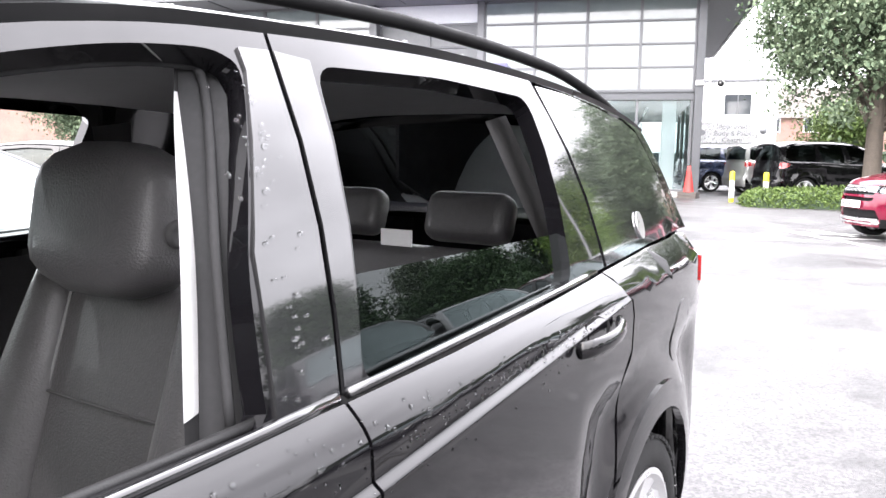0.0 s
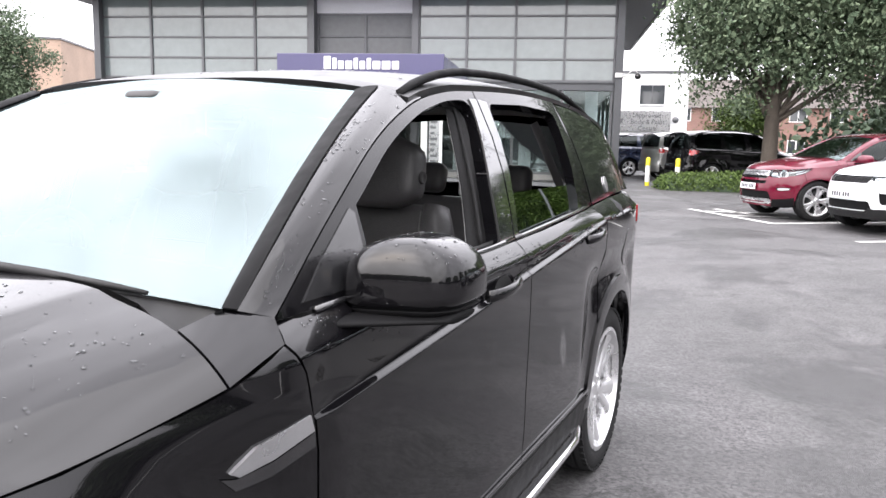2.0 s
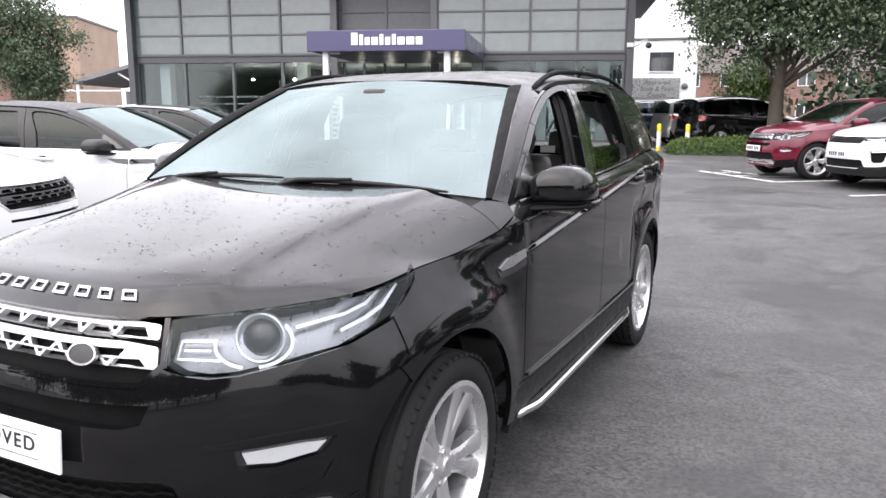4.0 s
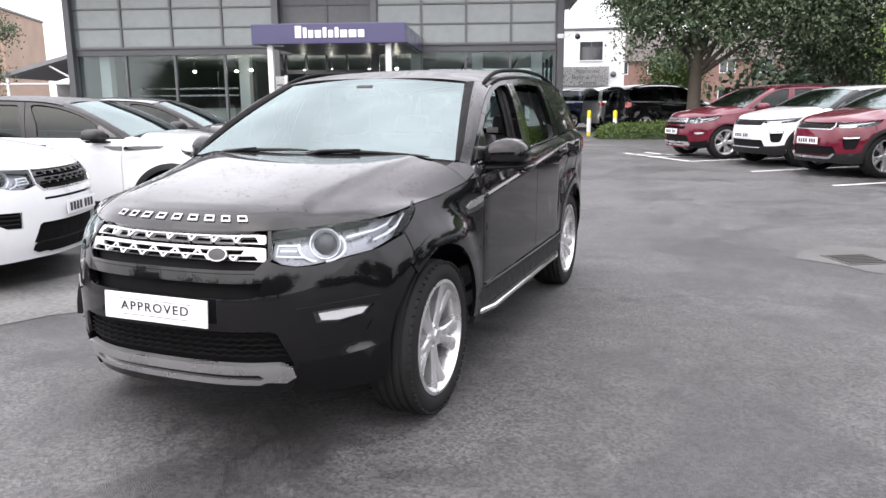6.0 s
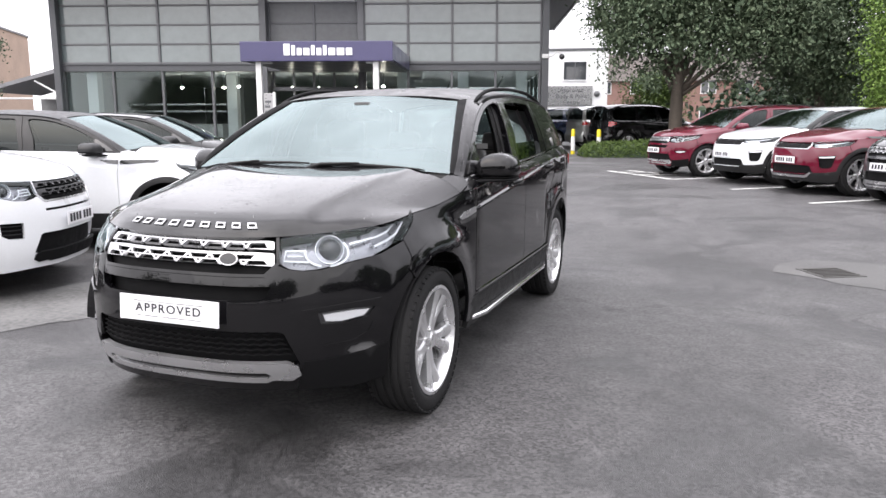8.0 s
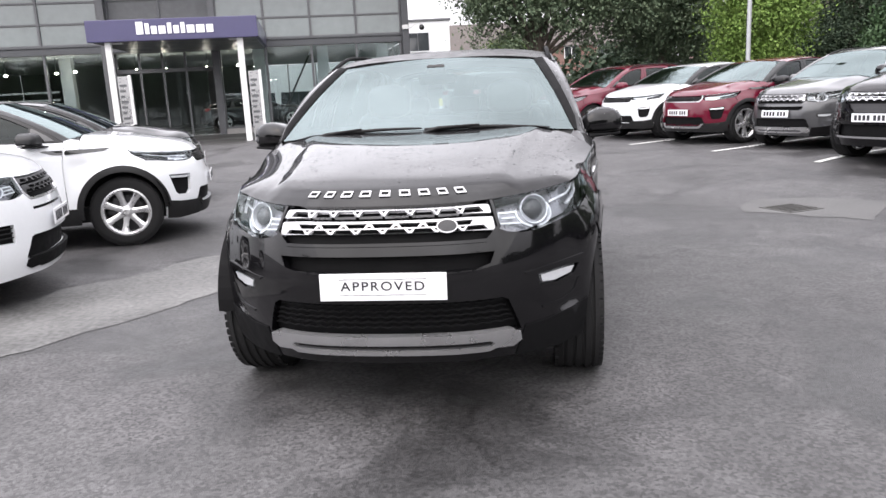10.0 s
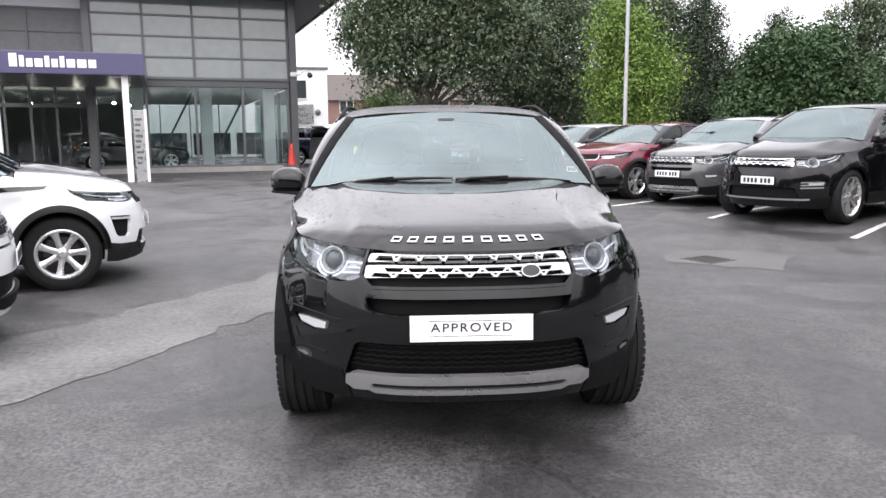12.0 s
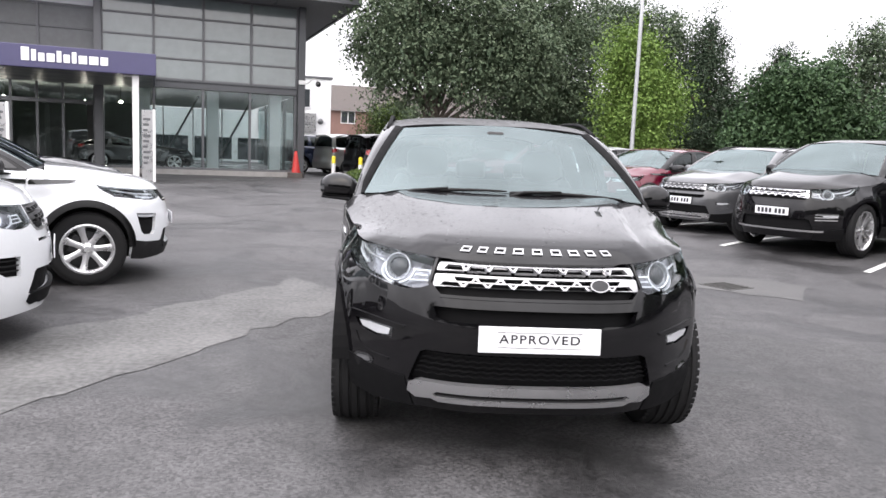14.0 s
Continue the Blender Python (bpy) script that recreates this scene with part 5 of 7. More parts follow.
        if hero:
            for o in ([(1.462, 1.112), (1.478, 1.28), (1.558, 1.480), (1.560, 1.508), (1.610, 1.510), (1.561, 1.112)], [(1.571, 1.112), (1.619, 1.510), (1.680, 1.505), (1.604, 1.114)]):
                part("pillar_cover", sheet("pillar_cover", o, G, (), (1.2, 1.3, 1.4), thick=0.004, lift=0.004), GLOSSBLACK, dors[0 if o[0][0] < 1.5 else 1])
        if hero:
            for k_, y0, y1 in ((0, 0.60, 1.556), (1, 1.576, 2.40)):
                bm = bmesh.new()
                tube(bm, [Vector(GREEN(y, ZB(y) + 0.005, s)) + Vector((s * 0.003, 0, 0)) for y in np.linspace(y0, y1, 14)], 0.007, 8)
                part("waist_seal", smoothfaces(bm), GLOSSBLACK, dors[k_])
        gl_ = GLASS_SIDE if hero else GLASS_PRIV
        if not hero:
            part("window_pane", sheet("window_pane", hf, G, steps(0.8, 1.5, 0.15), (1.2, 1.35), thick=0, lift=-0.014, warp=W), gl_, dors[0]).visible_shadow = False
            part("window_pane", sheet("window_pane", hr, G, steps(1.5, 2.4, 0.15), (1.2, 1.35), thick=0, lift=-0.014, warp=W), GLASS_PRIV if hero or glassy else gl_, dors[1])
        else:
            low = [(1.595, 1.105), (1.625, 1.240), (2.31, 1.240), (2.30, 1.145)]
            part("window_pane", sheet("window_pane", low, G, steps(1.5, 2.4, 0.1), (1.15, 1.2), thick=0.004, lift=-0.018), GLASS_PRIV if s > 0 else GLASS_SIDE, dors[1], "rear pane lowered half way")
            if s < 0:
                part("window_pane", sheet("window_pane", hf, G, steps(0.8, 1.5, 0.15), (1.2, 1.35), thick=0, lift=-0.014), gl_, dors[0]).visible_shadow = False
        q = [(2.485, ZB(2.485) + 0.004), (2.415, 1.535), (2.6, 1.530), (2.8, 1.510), (3.0, 1.485), (3.10, 1.455), (3.24, 1.215), (3.20, 1.169), (2.85, 1.163)]
        part("quarter_window", sheet("quarter_window", q, G, steps(2.4, 3.3, 0.12), (1.2, 1.3, 1.4), thick=0.01, lift=0.001, warp=W), GLASS_PRIV if not hero else GLOSSBLACK, car)
        dp = [(y, ZT(y)) for y in (2.415, 2.6, 2.8, 3.0, 3.15, 3.22)] + [(3.40, 1.165), (3.215, 1.168), (3.255, 1.215), (3.11, 1.468), (3.0, 1.498), (2.8, 1.516), (2.6, 1.535)]
        part("rear_pillar", sheet("rear_pillar", dp, G, steps(2.3, 3.4, 0.1), (1.25, 1.35), thick=0.02, warp=W), roof, car)
        if hero:
            dot = [(2.80 + 0.030 * math.cos(a), 1.215 + 0.034 * math.sin(a)) for a in np.linspace(0, 2 * math.pi, 18, endpoint=False)]
            part("round_badge", sheet("round_badge", dot, G, (), (), thick=0.004, lift=0.006), SATIN, car, "small round silver badge")
        part("front_pillar", sheet("front_pillar", rect(0, 1, 0, 1), lambda a, v, s=s: APIL(a, v, s), (0.08, 0.16, 0.25, 0.35, 0.5, 0.62, 0.75, 0.88), steps(0, 1, 0.06), thick=0.02, warp=W), frames, car)
        if hero:
            part("screen_finisher", sheet("screen_finisher", rect(0.0, 0.27, 0, 1), lambda a, v, s=s: APIL(a, v, s), (0.08, 0.16, 0.22), steps(0, 1, 0.06), thick=0.004, lift=0.004), ARCH, car)
        part("pillar_foot", sheet("pillar_foot", rect(0, 1, 0, 1), lambda a, b, s=s: FOOT(a, b, s), (0.2, 0.4, 0.6, 0.8), (0.12, 0.25, 0.4, 0.55, 0.7, 0.8, 0.9), thick=0.02, warp=W), paint, car)
        # arch trims, sill
        for cy in (0.0, 2.741):
            ring = arc(cy, AR + (0.052 if hero else 0.045 if compact else 0.010), -8, 128 if hero and cy == 0.0 else 180, 44) + arc(cy, AR - 0.018, 128 if hero and cy == 0.0 else 180, -8, 44)
            part("arch_trim", sheet("arch_trim", YZ(ring, s), BODY, (), (), thick=0.02, lift=0.007 if hero else 0.004, warp=W), PAINT_BLACK if hero else PLASTIC if compact else paint, car)
        sl = YZ([(0.44, 0.425), (2.33, 0.425), (2.30, 0.26), (0.43, 0.26)], s)
        part("sill", sheet("sill", sl, BODY, steps(s * sy(0.43), s * sy(2.33), 0.2), (0.30, 0.36), thick=0.03, lift=0.006, warp=W), PLASTIC, car)
        if rails:
            bm = bmesh.new()
            pts = []
            for t in np.linspace(0, 1, 22):
                y = 1.17 + 1.89 * t
                p = Vector(ROOF(s * 0.955, y))
                pts.append(p + Vector((0, 0, -0.004 + 0.036 * min(1, 4.5 * t, 4.5 * (1 - t)) ** 0.8)))
            rows = []
            for p in pts:
                rows.append([bm.verts.new(p + Vector((0.014 * math.cos(a), 0, 0.0125 * math.sin(a)))) for a in np.linspace(0, 2 * math.pi, 10, endpoint=False)])
            for a, b in zip(rows, rows[1:]):
                for i in range(10):
                    bm.faces.new((a[i], a[(i + 1) % 10], b[(i + 1) % 10], b[i]))
            bm.faces.new(rows[0])
            bm.faces.new(rows[-1])
            bmesh.ops.recalc_face_normals(bm, faces=bm.faces[:])
            if W:
                for v in bm.verts:
                    v.co = W(v.co.copy())
            part("roof_rail", smoothfaces(bm), ARCH if hero else PLASTIC, car)
        # tail lamp
        tl = YZ([(3.22, 1.10), (3.36, 1.13), (3.47, 1.12), (3.49, 0.98), (3.40, 0.96), (3.24, 1.02)], s)
        part("tail_lamp", sheet("tail_lamp", tl, BODY, (), (), thick=0.01, lift=0.006, warp=W), LAMP_RED, car)
    part("roof", sheet("roof", rect(-1, 1, 1.152, 3.26), ROOF, steps(-1, 1, 0.1), steps(1.152, 3.26, 0.08), thick=0.02, warp=W), ROOFGLASS if hero else roof, car)
    R0 = PLAN_L - sy(3.43)
    part("tailgate", sheet("tailgate", rect(-R0, R0, 0.32, 1.16), REARF, steps(-R0, R0, 0.1), steps(0.32, 1.16, 0.08), thick=0.02, warp=W), paint, car)
    part("rear_window", sheet("rear_window", rect(-0.93, 0.93, 0.06, 0.92), HATCH, steps(-0.9, 0.9, 0.15), steps(0.1, 0.9, 0.15), thick=0, warp=W), GLASS_CLEAR if hero else GLASS_PRIV, car).visible_shadow = False
    hb = rect(-1, 1, 0, 1)
    part("hatch_border", sheet("hatch_border", hb, HATCH, steps(-1, 1, 0.15), steps(0, 1, 0.15), (rect(-0.93, 0.93, 0.06, 0.92),), 0.03, warp=W), roof, car)
    part("underbody", boxed(-0.64, 0.64, -0.46, 3.40, 0.24, 0.36, 0.02), PLASTIC, car) if W is None else None
    if W is not None:
        bm = boxed(-0.64, 0.64, -0.46, 3.40, 0.24, 0.40, 0.02)
        for v in bm.verts:
            v.co = W(v.co.copy())
        part("underbody", bm, PLASTIC, car)
    for cy in axles:
        for s in (-1, 1):
            bm = bmesh.new()
            lathe(bm, [(0.43, -0.16), (0.43, 0.02)], 24, Matrix.Translation((s * 0.74, cy, 0.37)) @ Matrix.Rotation(radians(90), 4, 'Y'), math.pi)
            bmesh.ops.rotate(bm, cent=(s * 0.74, cy, 0.37), matrix=Matrix.Rotation(radians(90), 3, 'X'), verts=bm.verts[:])
            box(bm, s * 0.57, s * 0.58, cy - 0.44, cy + 0.44, 0.30, 0.82)
            part("wheel_well", bm, ARCH, car)
            wheel(car, s * halftrack, cy, rim, wheel_scale, 0.365 * wheel_scale - ride, random.random() * 3, steer if cy == axles[0] else 0)
    if W is None:
        pm = Matrix.Translation((0.002, -0.848, 0.590)) @ Matrix.Rotation(radians(-4), 4, 'X')
    else:
        pm = Matrix.Translation(W(Vector((0, -0.845, 0.595))))
    plate(car, pm, plate_bars)
    return car


# ---- ground ----
def GZ(x, y):
    """The car park rises a hand's width towards the far row of bays."""
    t = min(1.0, max(0.0, (0.8 * y + 0.5 * x - 5.9) / 3.4))
    return 0.15 * t * t * (3 - 2 * t)


def ground_sheet():
    bm = bmesh.new()
    n = 40
    xs = sorted({round(-400 + 800 * i / n, 2) for i in range(n + 1)} | {round(-20 + 1.0 * i, 2) for i in range(41)})
    ys = sorted({round(-400 + 800 * i / n, 2) for i in range(n + 1)} | {round(-12 + 1.0 * i, 2) for i in range(45)})
    g = [[bm.verts.new((x, y, GZ(x, y))) for x in xs] for y in ys]
    for a, b in zip(g, g[1:]):
        for i in range(len(xs) - 1):
            bm.faces.new((a[i], a[i + 1], b[i + 1], b[i]))
    return bm


tagged(part("ground", ground_sheet(), ASPHALT), "damp grey worn asphalt of the car park", "ground", kind="structure")


def flat(name, pts, z, material, label="", rough=0.0, seed=1, cat="road marking", thick=0.0):
    """A thin laid surface with a ragged edge."""
    rnd = random.Random(seed)
    out = []
    for i, p in enumerate(pts):
        q = pts[(i + 1) % len(pts)]
        L = math.hypot(q[0] - p[0], q[1] - p[1])
        k = max(1, int(L / 0.22))
        for j in range(k):
            t = j / k
            out.append((p[0] + (q[0] - p[0]) * t + rnd.uniform(-rough, rough), p[1] + (q[1] - p[1]) * t + rnd.uniform(-rough, rough)))
    bm = bmesh.new()
    vs = [bm.verts.new((x, y, z + GZ(x, y))) for x, y in out]
    f = bm.faces.new(vs)
    if f.normal.z < 0:
        f.normal_flip()
    bmesh.ops.triangulate(bm, faces=bm.faces[:])
    for f in bm.faces:
        f.normal_update()
        if f.normal.z < 0:
            f.normal_flip()
    return tagged(part(name, bm, material), label, cat, kind="structure")


flat("trench_patch", [(-4.75, -4.3), (-3.65, -4.6), (-2.56, 0.03), (-1.42, 2.16), (-0.86, 3.17), (-1.64, 4.06), (-2.11, 3.26), (-3.20, 1.40), (-3.90, -0.10)], 0.004, PATCH, "pale grey patched trench strip in the asphalt", 0.085, 3, "pavement")
flat("drain_patch", [(2.67, 4.33), (3.66, 3.73), (4.31, 4.65), (3.97, 5.03), (3.19, 5.26), (2.83, 4.88)], 0.004, PATCH_DIM, "pale patch of asphalt round the drain", 0.05, 5, "pavement")
LINES = [(1.12, 13.67), (2.33, 11.60), (3.47, 9.54), (4.49, 7.62), (5.62, 5.64), (6.81, 3.67), (7.95, 1.70)]
LD = Vector((0.753, 0.659))
for i, (x, y) in enumerate(LINES):
    n = Vector((-LD.y, LD.x)) * 0.05
    a, b = Vector((x, y)), Vector((x, y)) + LD * 4.6
    flat("bay_line", [tuple(a - n), tuple(b - n), tuple(b + n), tuple(a + n)], 0.004, ROADPAINT, "worn white parking bay line", 0.008, 10 + i)
# hatched box in front of the red car
for i, (p, q) in enumerate((((-0.56, 15.87), (1.12, 13.67)), ((-0.10, 16.25), (0.71, 15.31)), ((-0.27, 15.50), (1.12, 15.88)), ((0.26, 14.84), (1.35, 15.13)))):
    d = (Vector(q) - Vector(p)).normalized()
    n = Vector((-d.y, d.x)) * 0.06
    flat("hatch_line", [tuple(Vector(p) - n), tuple(Vector(q) - n), tuple(Vector(q) + n), tuple(Vector(p) + n)], 0.005, ROADPAINT, "worn white hatching on the asphalt", 0.01, 30 + i)

grate = thing("drain_grate", pose(3.20, 4.49, 0.0, 0, 0, 29), "dark cast iron drain grate set in the asphalt", "drain")
part("grate_frame", boxed(-0.22, 0.22, -0.22, 0.22, -0.01, 0.009, 0.004), IRON, grate)
for i in range(6):
    part("grate_bar", boxed(-0.18, 0.18, -0.17 + 0.062 * i, -0.145 + 0.062 * i, 0.009, 0.016, 0.003), IRON, grate)

# ---- showroom ----
BA = 17.6
BO = Vector((-4.71, 26.11, 0))
BM = Matrix.Translation(BO) @ Matrix.Rotation(radians(BA), 4, 'Z')   # x along the front towards the corner, -y out to the car park


def bpart(name, x0, x1, y0, y1, z0, z1, material, parent, bevel=0.01, label=""):
    return part(name, boxed(x0, x1, y0, y1, z0, z1, bevel), material, parent, label)


shop = thing("showroom_building", BM, "two-storey car showroom with grey glazed front", "building", kind="structure")
XL, XR = -19.3, 0.0
BAYL, BAYR = -11.05, -6.95
ZROW = [3.62, 4.36, 5.10, 5.84, 6.58]
DEEP = 16.0
part("showroom_floor", boxed(XL, XR, 0.1, DEEP, 0.0, 0.16), SHOWFLOOR, shop)
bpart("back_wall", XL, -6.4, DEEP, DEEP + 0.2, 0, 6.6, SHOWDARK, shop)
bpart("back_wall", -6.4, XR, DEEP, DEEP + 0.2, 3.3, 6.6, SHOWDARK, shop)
for k in range(4):
    bpart("rear_pane", -6.36 + 1.6 * k, -4.84 + 1.6 * k, DEEP + 0.05, DEEP + 0.07, 0.2, 3.25, SHOPGLASS, shop, 0).visible_shadow = False
    bpart("mullion", -6.42 + 1.6 * k, -6.36 + 1.6 * k, DEEP, DEEP + 0.12, 0.0, 3.3, CLAD, shop)
bpart("left_wall", XL - 0.2, XL, 0.2, DEEP, 0, 6.6, SHOWWALL, shop)
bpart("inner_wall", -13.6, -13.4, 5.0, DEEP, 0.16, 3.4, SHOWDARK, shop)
bpart("upper_floor", XL, XR, 0.25, DEEP, 3.32, 3.60, SHOWWALL, shop)
bpart("band", XL - 0.05, XR + 0.05, -0.06, 0.22, 3.30, 3.60, BAND, shop)
bpart("band_lip", XL - 0.05, XR + 0.05, -0.12, -0.06, 3.54, 3.60, BAND, shop)
bpart("plinth", XL, BAYL, -0.10, 0.25, 0, 0.34, KERB, shop)
bpart("plinth", BAYR, XR + 0.1, -0.10, 0.25, 0, 0.34, KERB, shop)
bpart("apron_kerb", BAYR - 0.2, XR + 0.6, -1.3, -0.1, 0, 0.12, KERB, shop, 0.02)
# roof with a deep overhang
bpart("roof_slab", XL - 1.6, XR + 1.8, -2.1, DEEP + 0.4, 6.62, 6.98, SOFFIT, shop, 0.03)
bpart("roof_fascia", XL - 1.7, XR + 1.9, -2.2, -2.08, 6.56, 7.02, BAND, shop)
bpart("roof_fascia", XR + 1.8, XR + 1.9, -2.1, DEEP, 6.56, 7.02, BAND, shop)
for i in range(10):
    bpart("soffit_batten", XL - 1.5 + i * 2.2, XL - 1.44 + i * 2.2, -2.0, -0.1, 6.59, 6.62, BAND, shop, 0)
# corner and end columns
for x in (XL - 0.08, XR - 0.04):
    bpart("column", x, x + 0.26, -0.30, -0.04, 0.0, 6.62, BAND, shop, 0.02)
# side wall glazing at the corner
for y0, y1 in ((0.3, 3.2), (3.2, 6.1), (6.1, 9.0), (9.0, 12.0)):
    g_ = bpart("side_glass", XR - 0.02, XR, y0 + 0.05, y1 - 0.05, 0.34, 3.28, SHOPGLASS, shop, 0)
    g_.visible_shadow = False
    bpart("mullion", XR - 0.08, XR + 0.03, y0 - 0.05, y0 + 0.05, 0.34, 3.3, CLAD, shop)
bpart("side_wall", XR - 0.2, XR, 0.25, DEEP, 3.6, 6.6, SPANDREL_B, shop)


def glazing(x0, x1, cols, rows, material, y=0.0, name="spandrel_panel"):
    """A grid of panels between mullions and transoms."""
    w = (x1 - x0) / cols
    for i in range(cols):
        for a, b in zip(rows, rows[1:]):
            bpart(name, x0 + w * i + 0.035, x0 + w * (i + 1) - 0.035, y + 0.02, y + 0.10, a + 0.035, b - 0.035, material, shop, 0.006)
    for i in range(cols + 1):
        bpart("mullion", x0 + w * i - 0.045, x0 + w * i + 0.045, y - 0.05, y + 0.12, rows[0], rows[-1], CLAD, shop, 0.006)
    for z in rows:
        bpart("transom", x0 + 0.045, x1 - 0.045, y - 0.035, y + 0.115, z - 0.035, z + 0.035, CLAD, shop, 0.006)


glazing(XL + 0.05, BAYL, 4, ZROW, SPANDREL)
glazing(BAYR, XR - 0.06, 4, ZROW, SPANDREL)
glazing(BAYL + 0.25, BAYR - 0.25, 2, [3.65, 4.42, 5.18, 5.94], SPANDREL_B, 0.35, "louvre_panel")
bpart("bay_header", BAYL + 0.2, BAYR - 0.2, 0.25, 0.45, 5.98, 6.6, WHITE, shop)
for x in (BAYL + 0.12, BAYR - 0.12):
    bpart("bay_column", x - 0.12, x + 0.12, -0.12, 0.40, 0.0, 6.62, CLAD, shop)


def shopfront(x0, x1, cols, y=0.05):
    w = (x1 - x0) / cols
    for i in range(cols):
        p = bpart("shop_pane", x0 + w * i + 0.04, x0 + w * (i + 1) - 0.04, y + 0.03, y + 0.04, 0.38, 3.28, SHOPGLASS, shop, 0)
        p.visible_shadow = False
    for i in range(cols + 1):
        bpart("shop_mullion", x0 + w * i - 0.045, x0 + w * i + 0.045, y - 0.06, y + 0.12, 0.34, 3.30, CLAD, shop)
    bpart("shop_rail", x0, x1, y - 0.03, y + 0.10, 0.34, 0.42, CLAD, shop)


shopfront(XL + 0.15, BAYL, 4)
shopfront(BAYR, XR - 0.1, 4)
# entrance doors, set back
for i in range(4):
    x = BAYL + 0.3 + i * 0.825
    p = bpart("entrance_door", x + 0.05, x + 0.775, 0.52, 0.535, 0.12, 2.55, SHOPGLASS, shop, 0)
    p.visible_shadow = False
    bpart("door_stile", x - 0.03, x + 0.05, 0.48, 0.58, 0.05, 3.30, CLAD, shop)
bpart("door_stile", BAYR - 0.33, BAYR - 0.25, 0.48, 0.58, 0.05, 3.30, CLAD, shop)
bpart("door_head", BAYL + 0.25, BAYR - 0.25, 0.48, 0.60, 2.55, 2.70, CLAD, shop)
p = bpart("overlight", BAYL + 0.3, BAYR - 0.3, 0.53, 0.54, 2.72, 3.28, SHOPGLASS, shop, 0)
p.visible_shadow = False
# inner columns and lamps seen through the panes
for x, y in ((-0.75, 1.0), (-3.1, 1.3), (-5.6, 1.6), (-12.9, 2.0), (-18.3, 0.8)):
    bpart("inner_column", x - 0.22, x + 0.22, y - 0.22, y + 0.22, 0.16, 3.34, WHITE, shop, 0.02)
for x in (-2.2, -4.3):
    part("brace", boxed(-0.04, 0.04, -0.04, 0.04, -1.6, 1.6, 0.01, Matrix.Translation((x, 2.6, 1.8)) @ Matrix.Rotation(radians(28), 4, 'Y')), BAND, shop)
bpart("stair_rail", XL + 1.2, -13.6, 3.0, 3.05, 1.72, 1.80, SATIN, shop, 0.01)
bpart("stair_rail", XL + 1.2, -13.6, 3.0, 3.05, 2.02, 2.10, SATIN, shop, 0.01)
bpart("reception_desk", -16.2, -14.2, 4.2, 5.0, 0.16, 1.2, SHOWWALL, shop, 0.03)


def hang_lamp(x, y, z, r=0.065):
    t = thing("pendant_lamp", BM @ Matrix.Translation((x, y, z)), "lit round pendant lamp inside the showroom", "lamp", "showroom lamps")
    bm = bmesh.new()
    bmesh.ops.create_uvsphere(bm, u_segments=16, v_segments=10, radius=r)
    for v in bm.verts:
        v.co.z *= 0.6
    part("globe", smoothfaces(bm), LAMPGLOW, t)
    part("rod", boxed(-0.01, 0.01, -0.01, 0.01, r * 0.5, max(r, 3.3 - z)), BAND, t)


for x, y in ((-15.2, 2.2), (-13.3, 2.0), (-12.4, 1.2), (-9.3, 2.4), (-10.4, 2.2), (-7.7, 2.4), (-6.4, 1.4), (-5.9, 3.5)):
    hang_lamp(x, y, 2.75)
# canopy with the name panel and its posts
canopy = thing("entrance_canopy", BM, "purple sign canopy on two white posts", "sign")
CX0, CX1 = -10.03, -5.15
part("sign_panel", boxed(CX0, CX1, -5.94, -5.75, 3.24, 3.86, 0.02), PURPLE, canopy)
part("canopy_body", boxed(CX0 + 0.02, CX1 - 0.02, -5.75, -0.1, 3.30, 3.83, 0.02), PURPLE, canopy)
part("canopy_soffit", boxed(CX0 + 0.1, CX1 - 0.1, -5.70, -0.1, 3.24, 3.30, 0.01), BAND, canopy)
for x in (-9.51, -5.72):
    part("post", boxed(x - 0.09, x + 0.09, -5.75, -5.57, 0.0, 3.26, 0.02), WHITEPOST, canopy, "white canopy post")
x = -8.62
for w, h in ((0.20, 0.36), (0.12, 0.31), (0.16, 0.23), (0.20, 0.23), (0.12, 0.31), (0.16, 0.23), (0.12, 0.31), (0.22, 0.23), (0.24, 0.23), (0.20, 0.23)):
    part("sign_bar", boxed(x, x + w, -5.965, -5.94, 3.42, 3.42 + h, 0.012), INKBLUE, canopy, "plain white bar of the name")
    x += w + 0.05
for xx in (CX0 + 0.75, CX1 - 0.75):
    part("canopy_light", boxed(xx - 0.15, xx + 0.15, -5.6, -5.4, 3.20, 3.24, 0.01), WHITEPOST, canopy)
# opening-hours boards by the posts
for x in (-5.42, -9.22):
    tb = thing("notice_board", BM @ Matrix.Translation((x, -5.75, 0)), "tall grey notice board with rows of dim writing", "sign")
    part("board", boxed(-0.14, 0.16, -0.04, 0.04, 0.05, 2.25, 0.01), SATIN, tb)
    part("edge_post", boxed(0.16, 0.24, -0.06, 0.06, 0.0, 2.28, 0.01), WHITEPOST, tb)
    for k in range(9):
        part("writing_bar", boxed(-0.10, 0.10 - 0.04 * (k % 3), -0.046, -0.04, 1.95 - 0.16 * k, 2.02 - 0.16 * k), CLAD, tb)
cam_b = thing("security_camera", BM @ Matrix.Translation((XR + 0.1, -0.3, 3.75)), "white dome security camera on the showroom corner", "camera fixture")
bm = bmesh.new()
tube(bm, [(0, 0, 0), (0.25, 0, 0.05), (0.40, 0, 0.22), (0.55, 0, 0.22), (0.62, 0, 0.10)], 0.025, 8)
part("bracket", smoothfaces(bm), WHITEPOST, cam_b)
bm = bmesh.new()
bmesh.ops.create_uvsphere(bm, u_segments=14, v_segments=8, radius=0.11, matrix=Matrix.Translation((0.62, 0, 0.04)))
part("dome", smoothfaces(bm), GLOSSBLACK, cam_b)
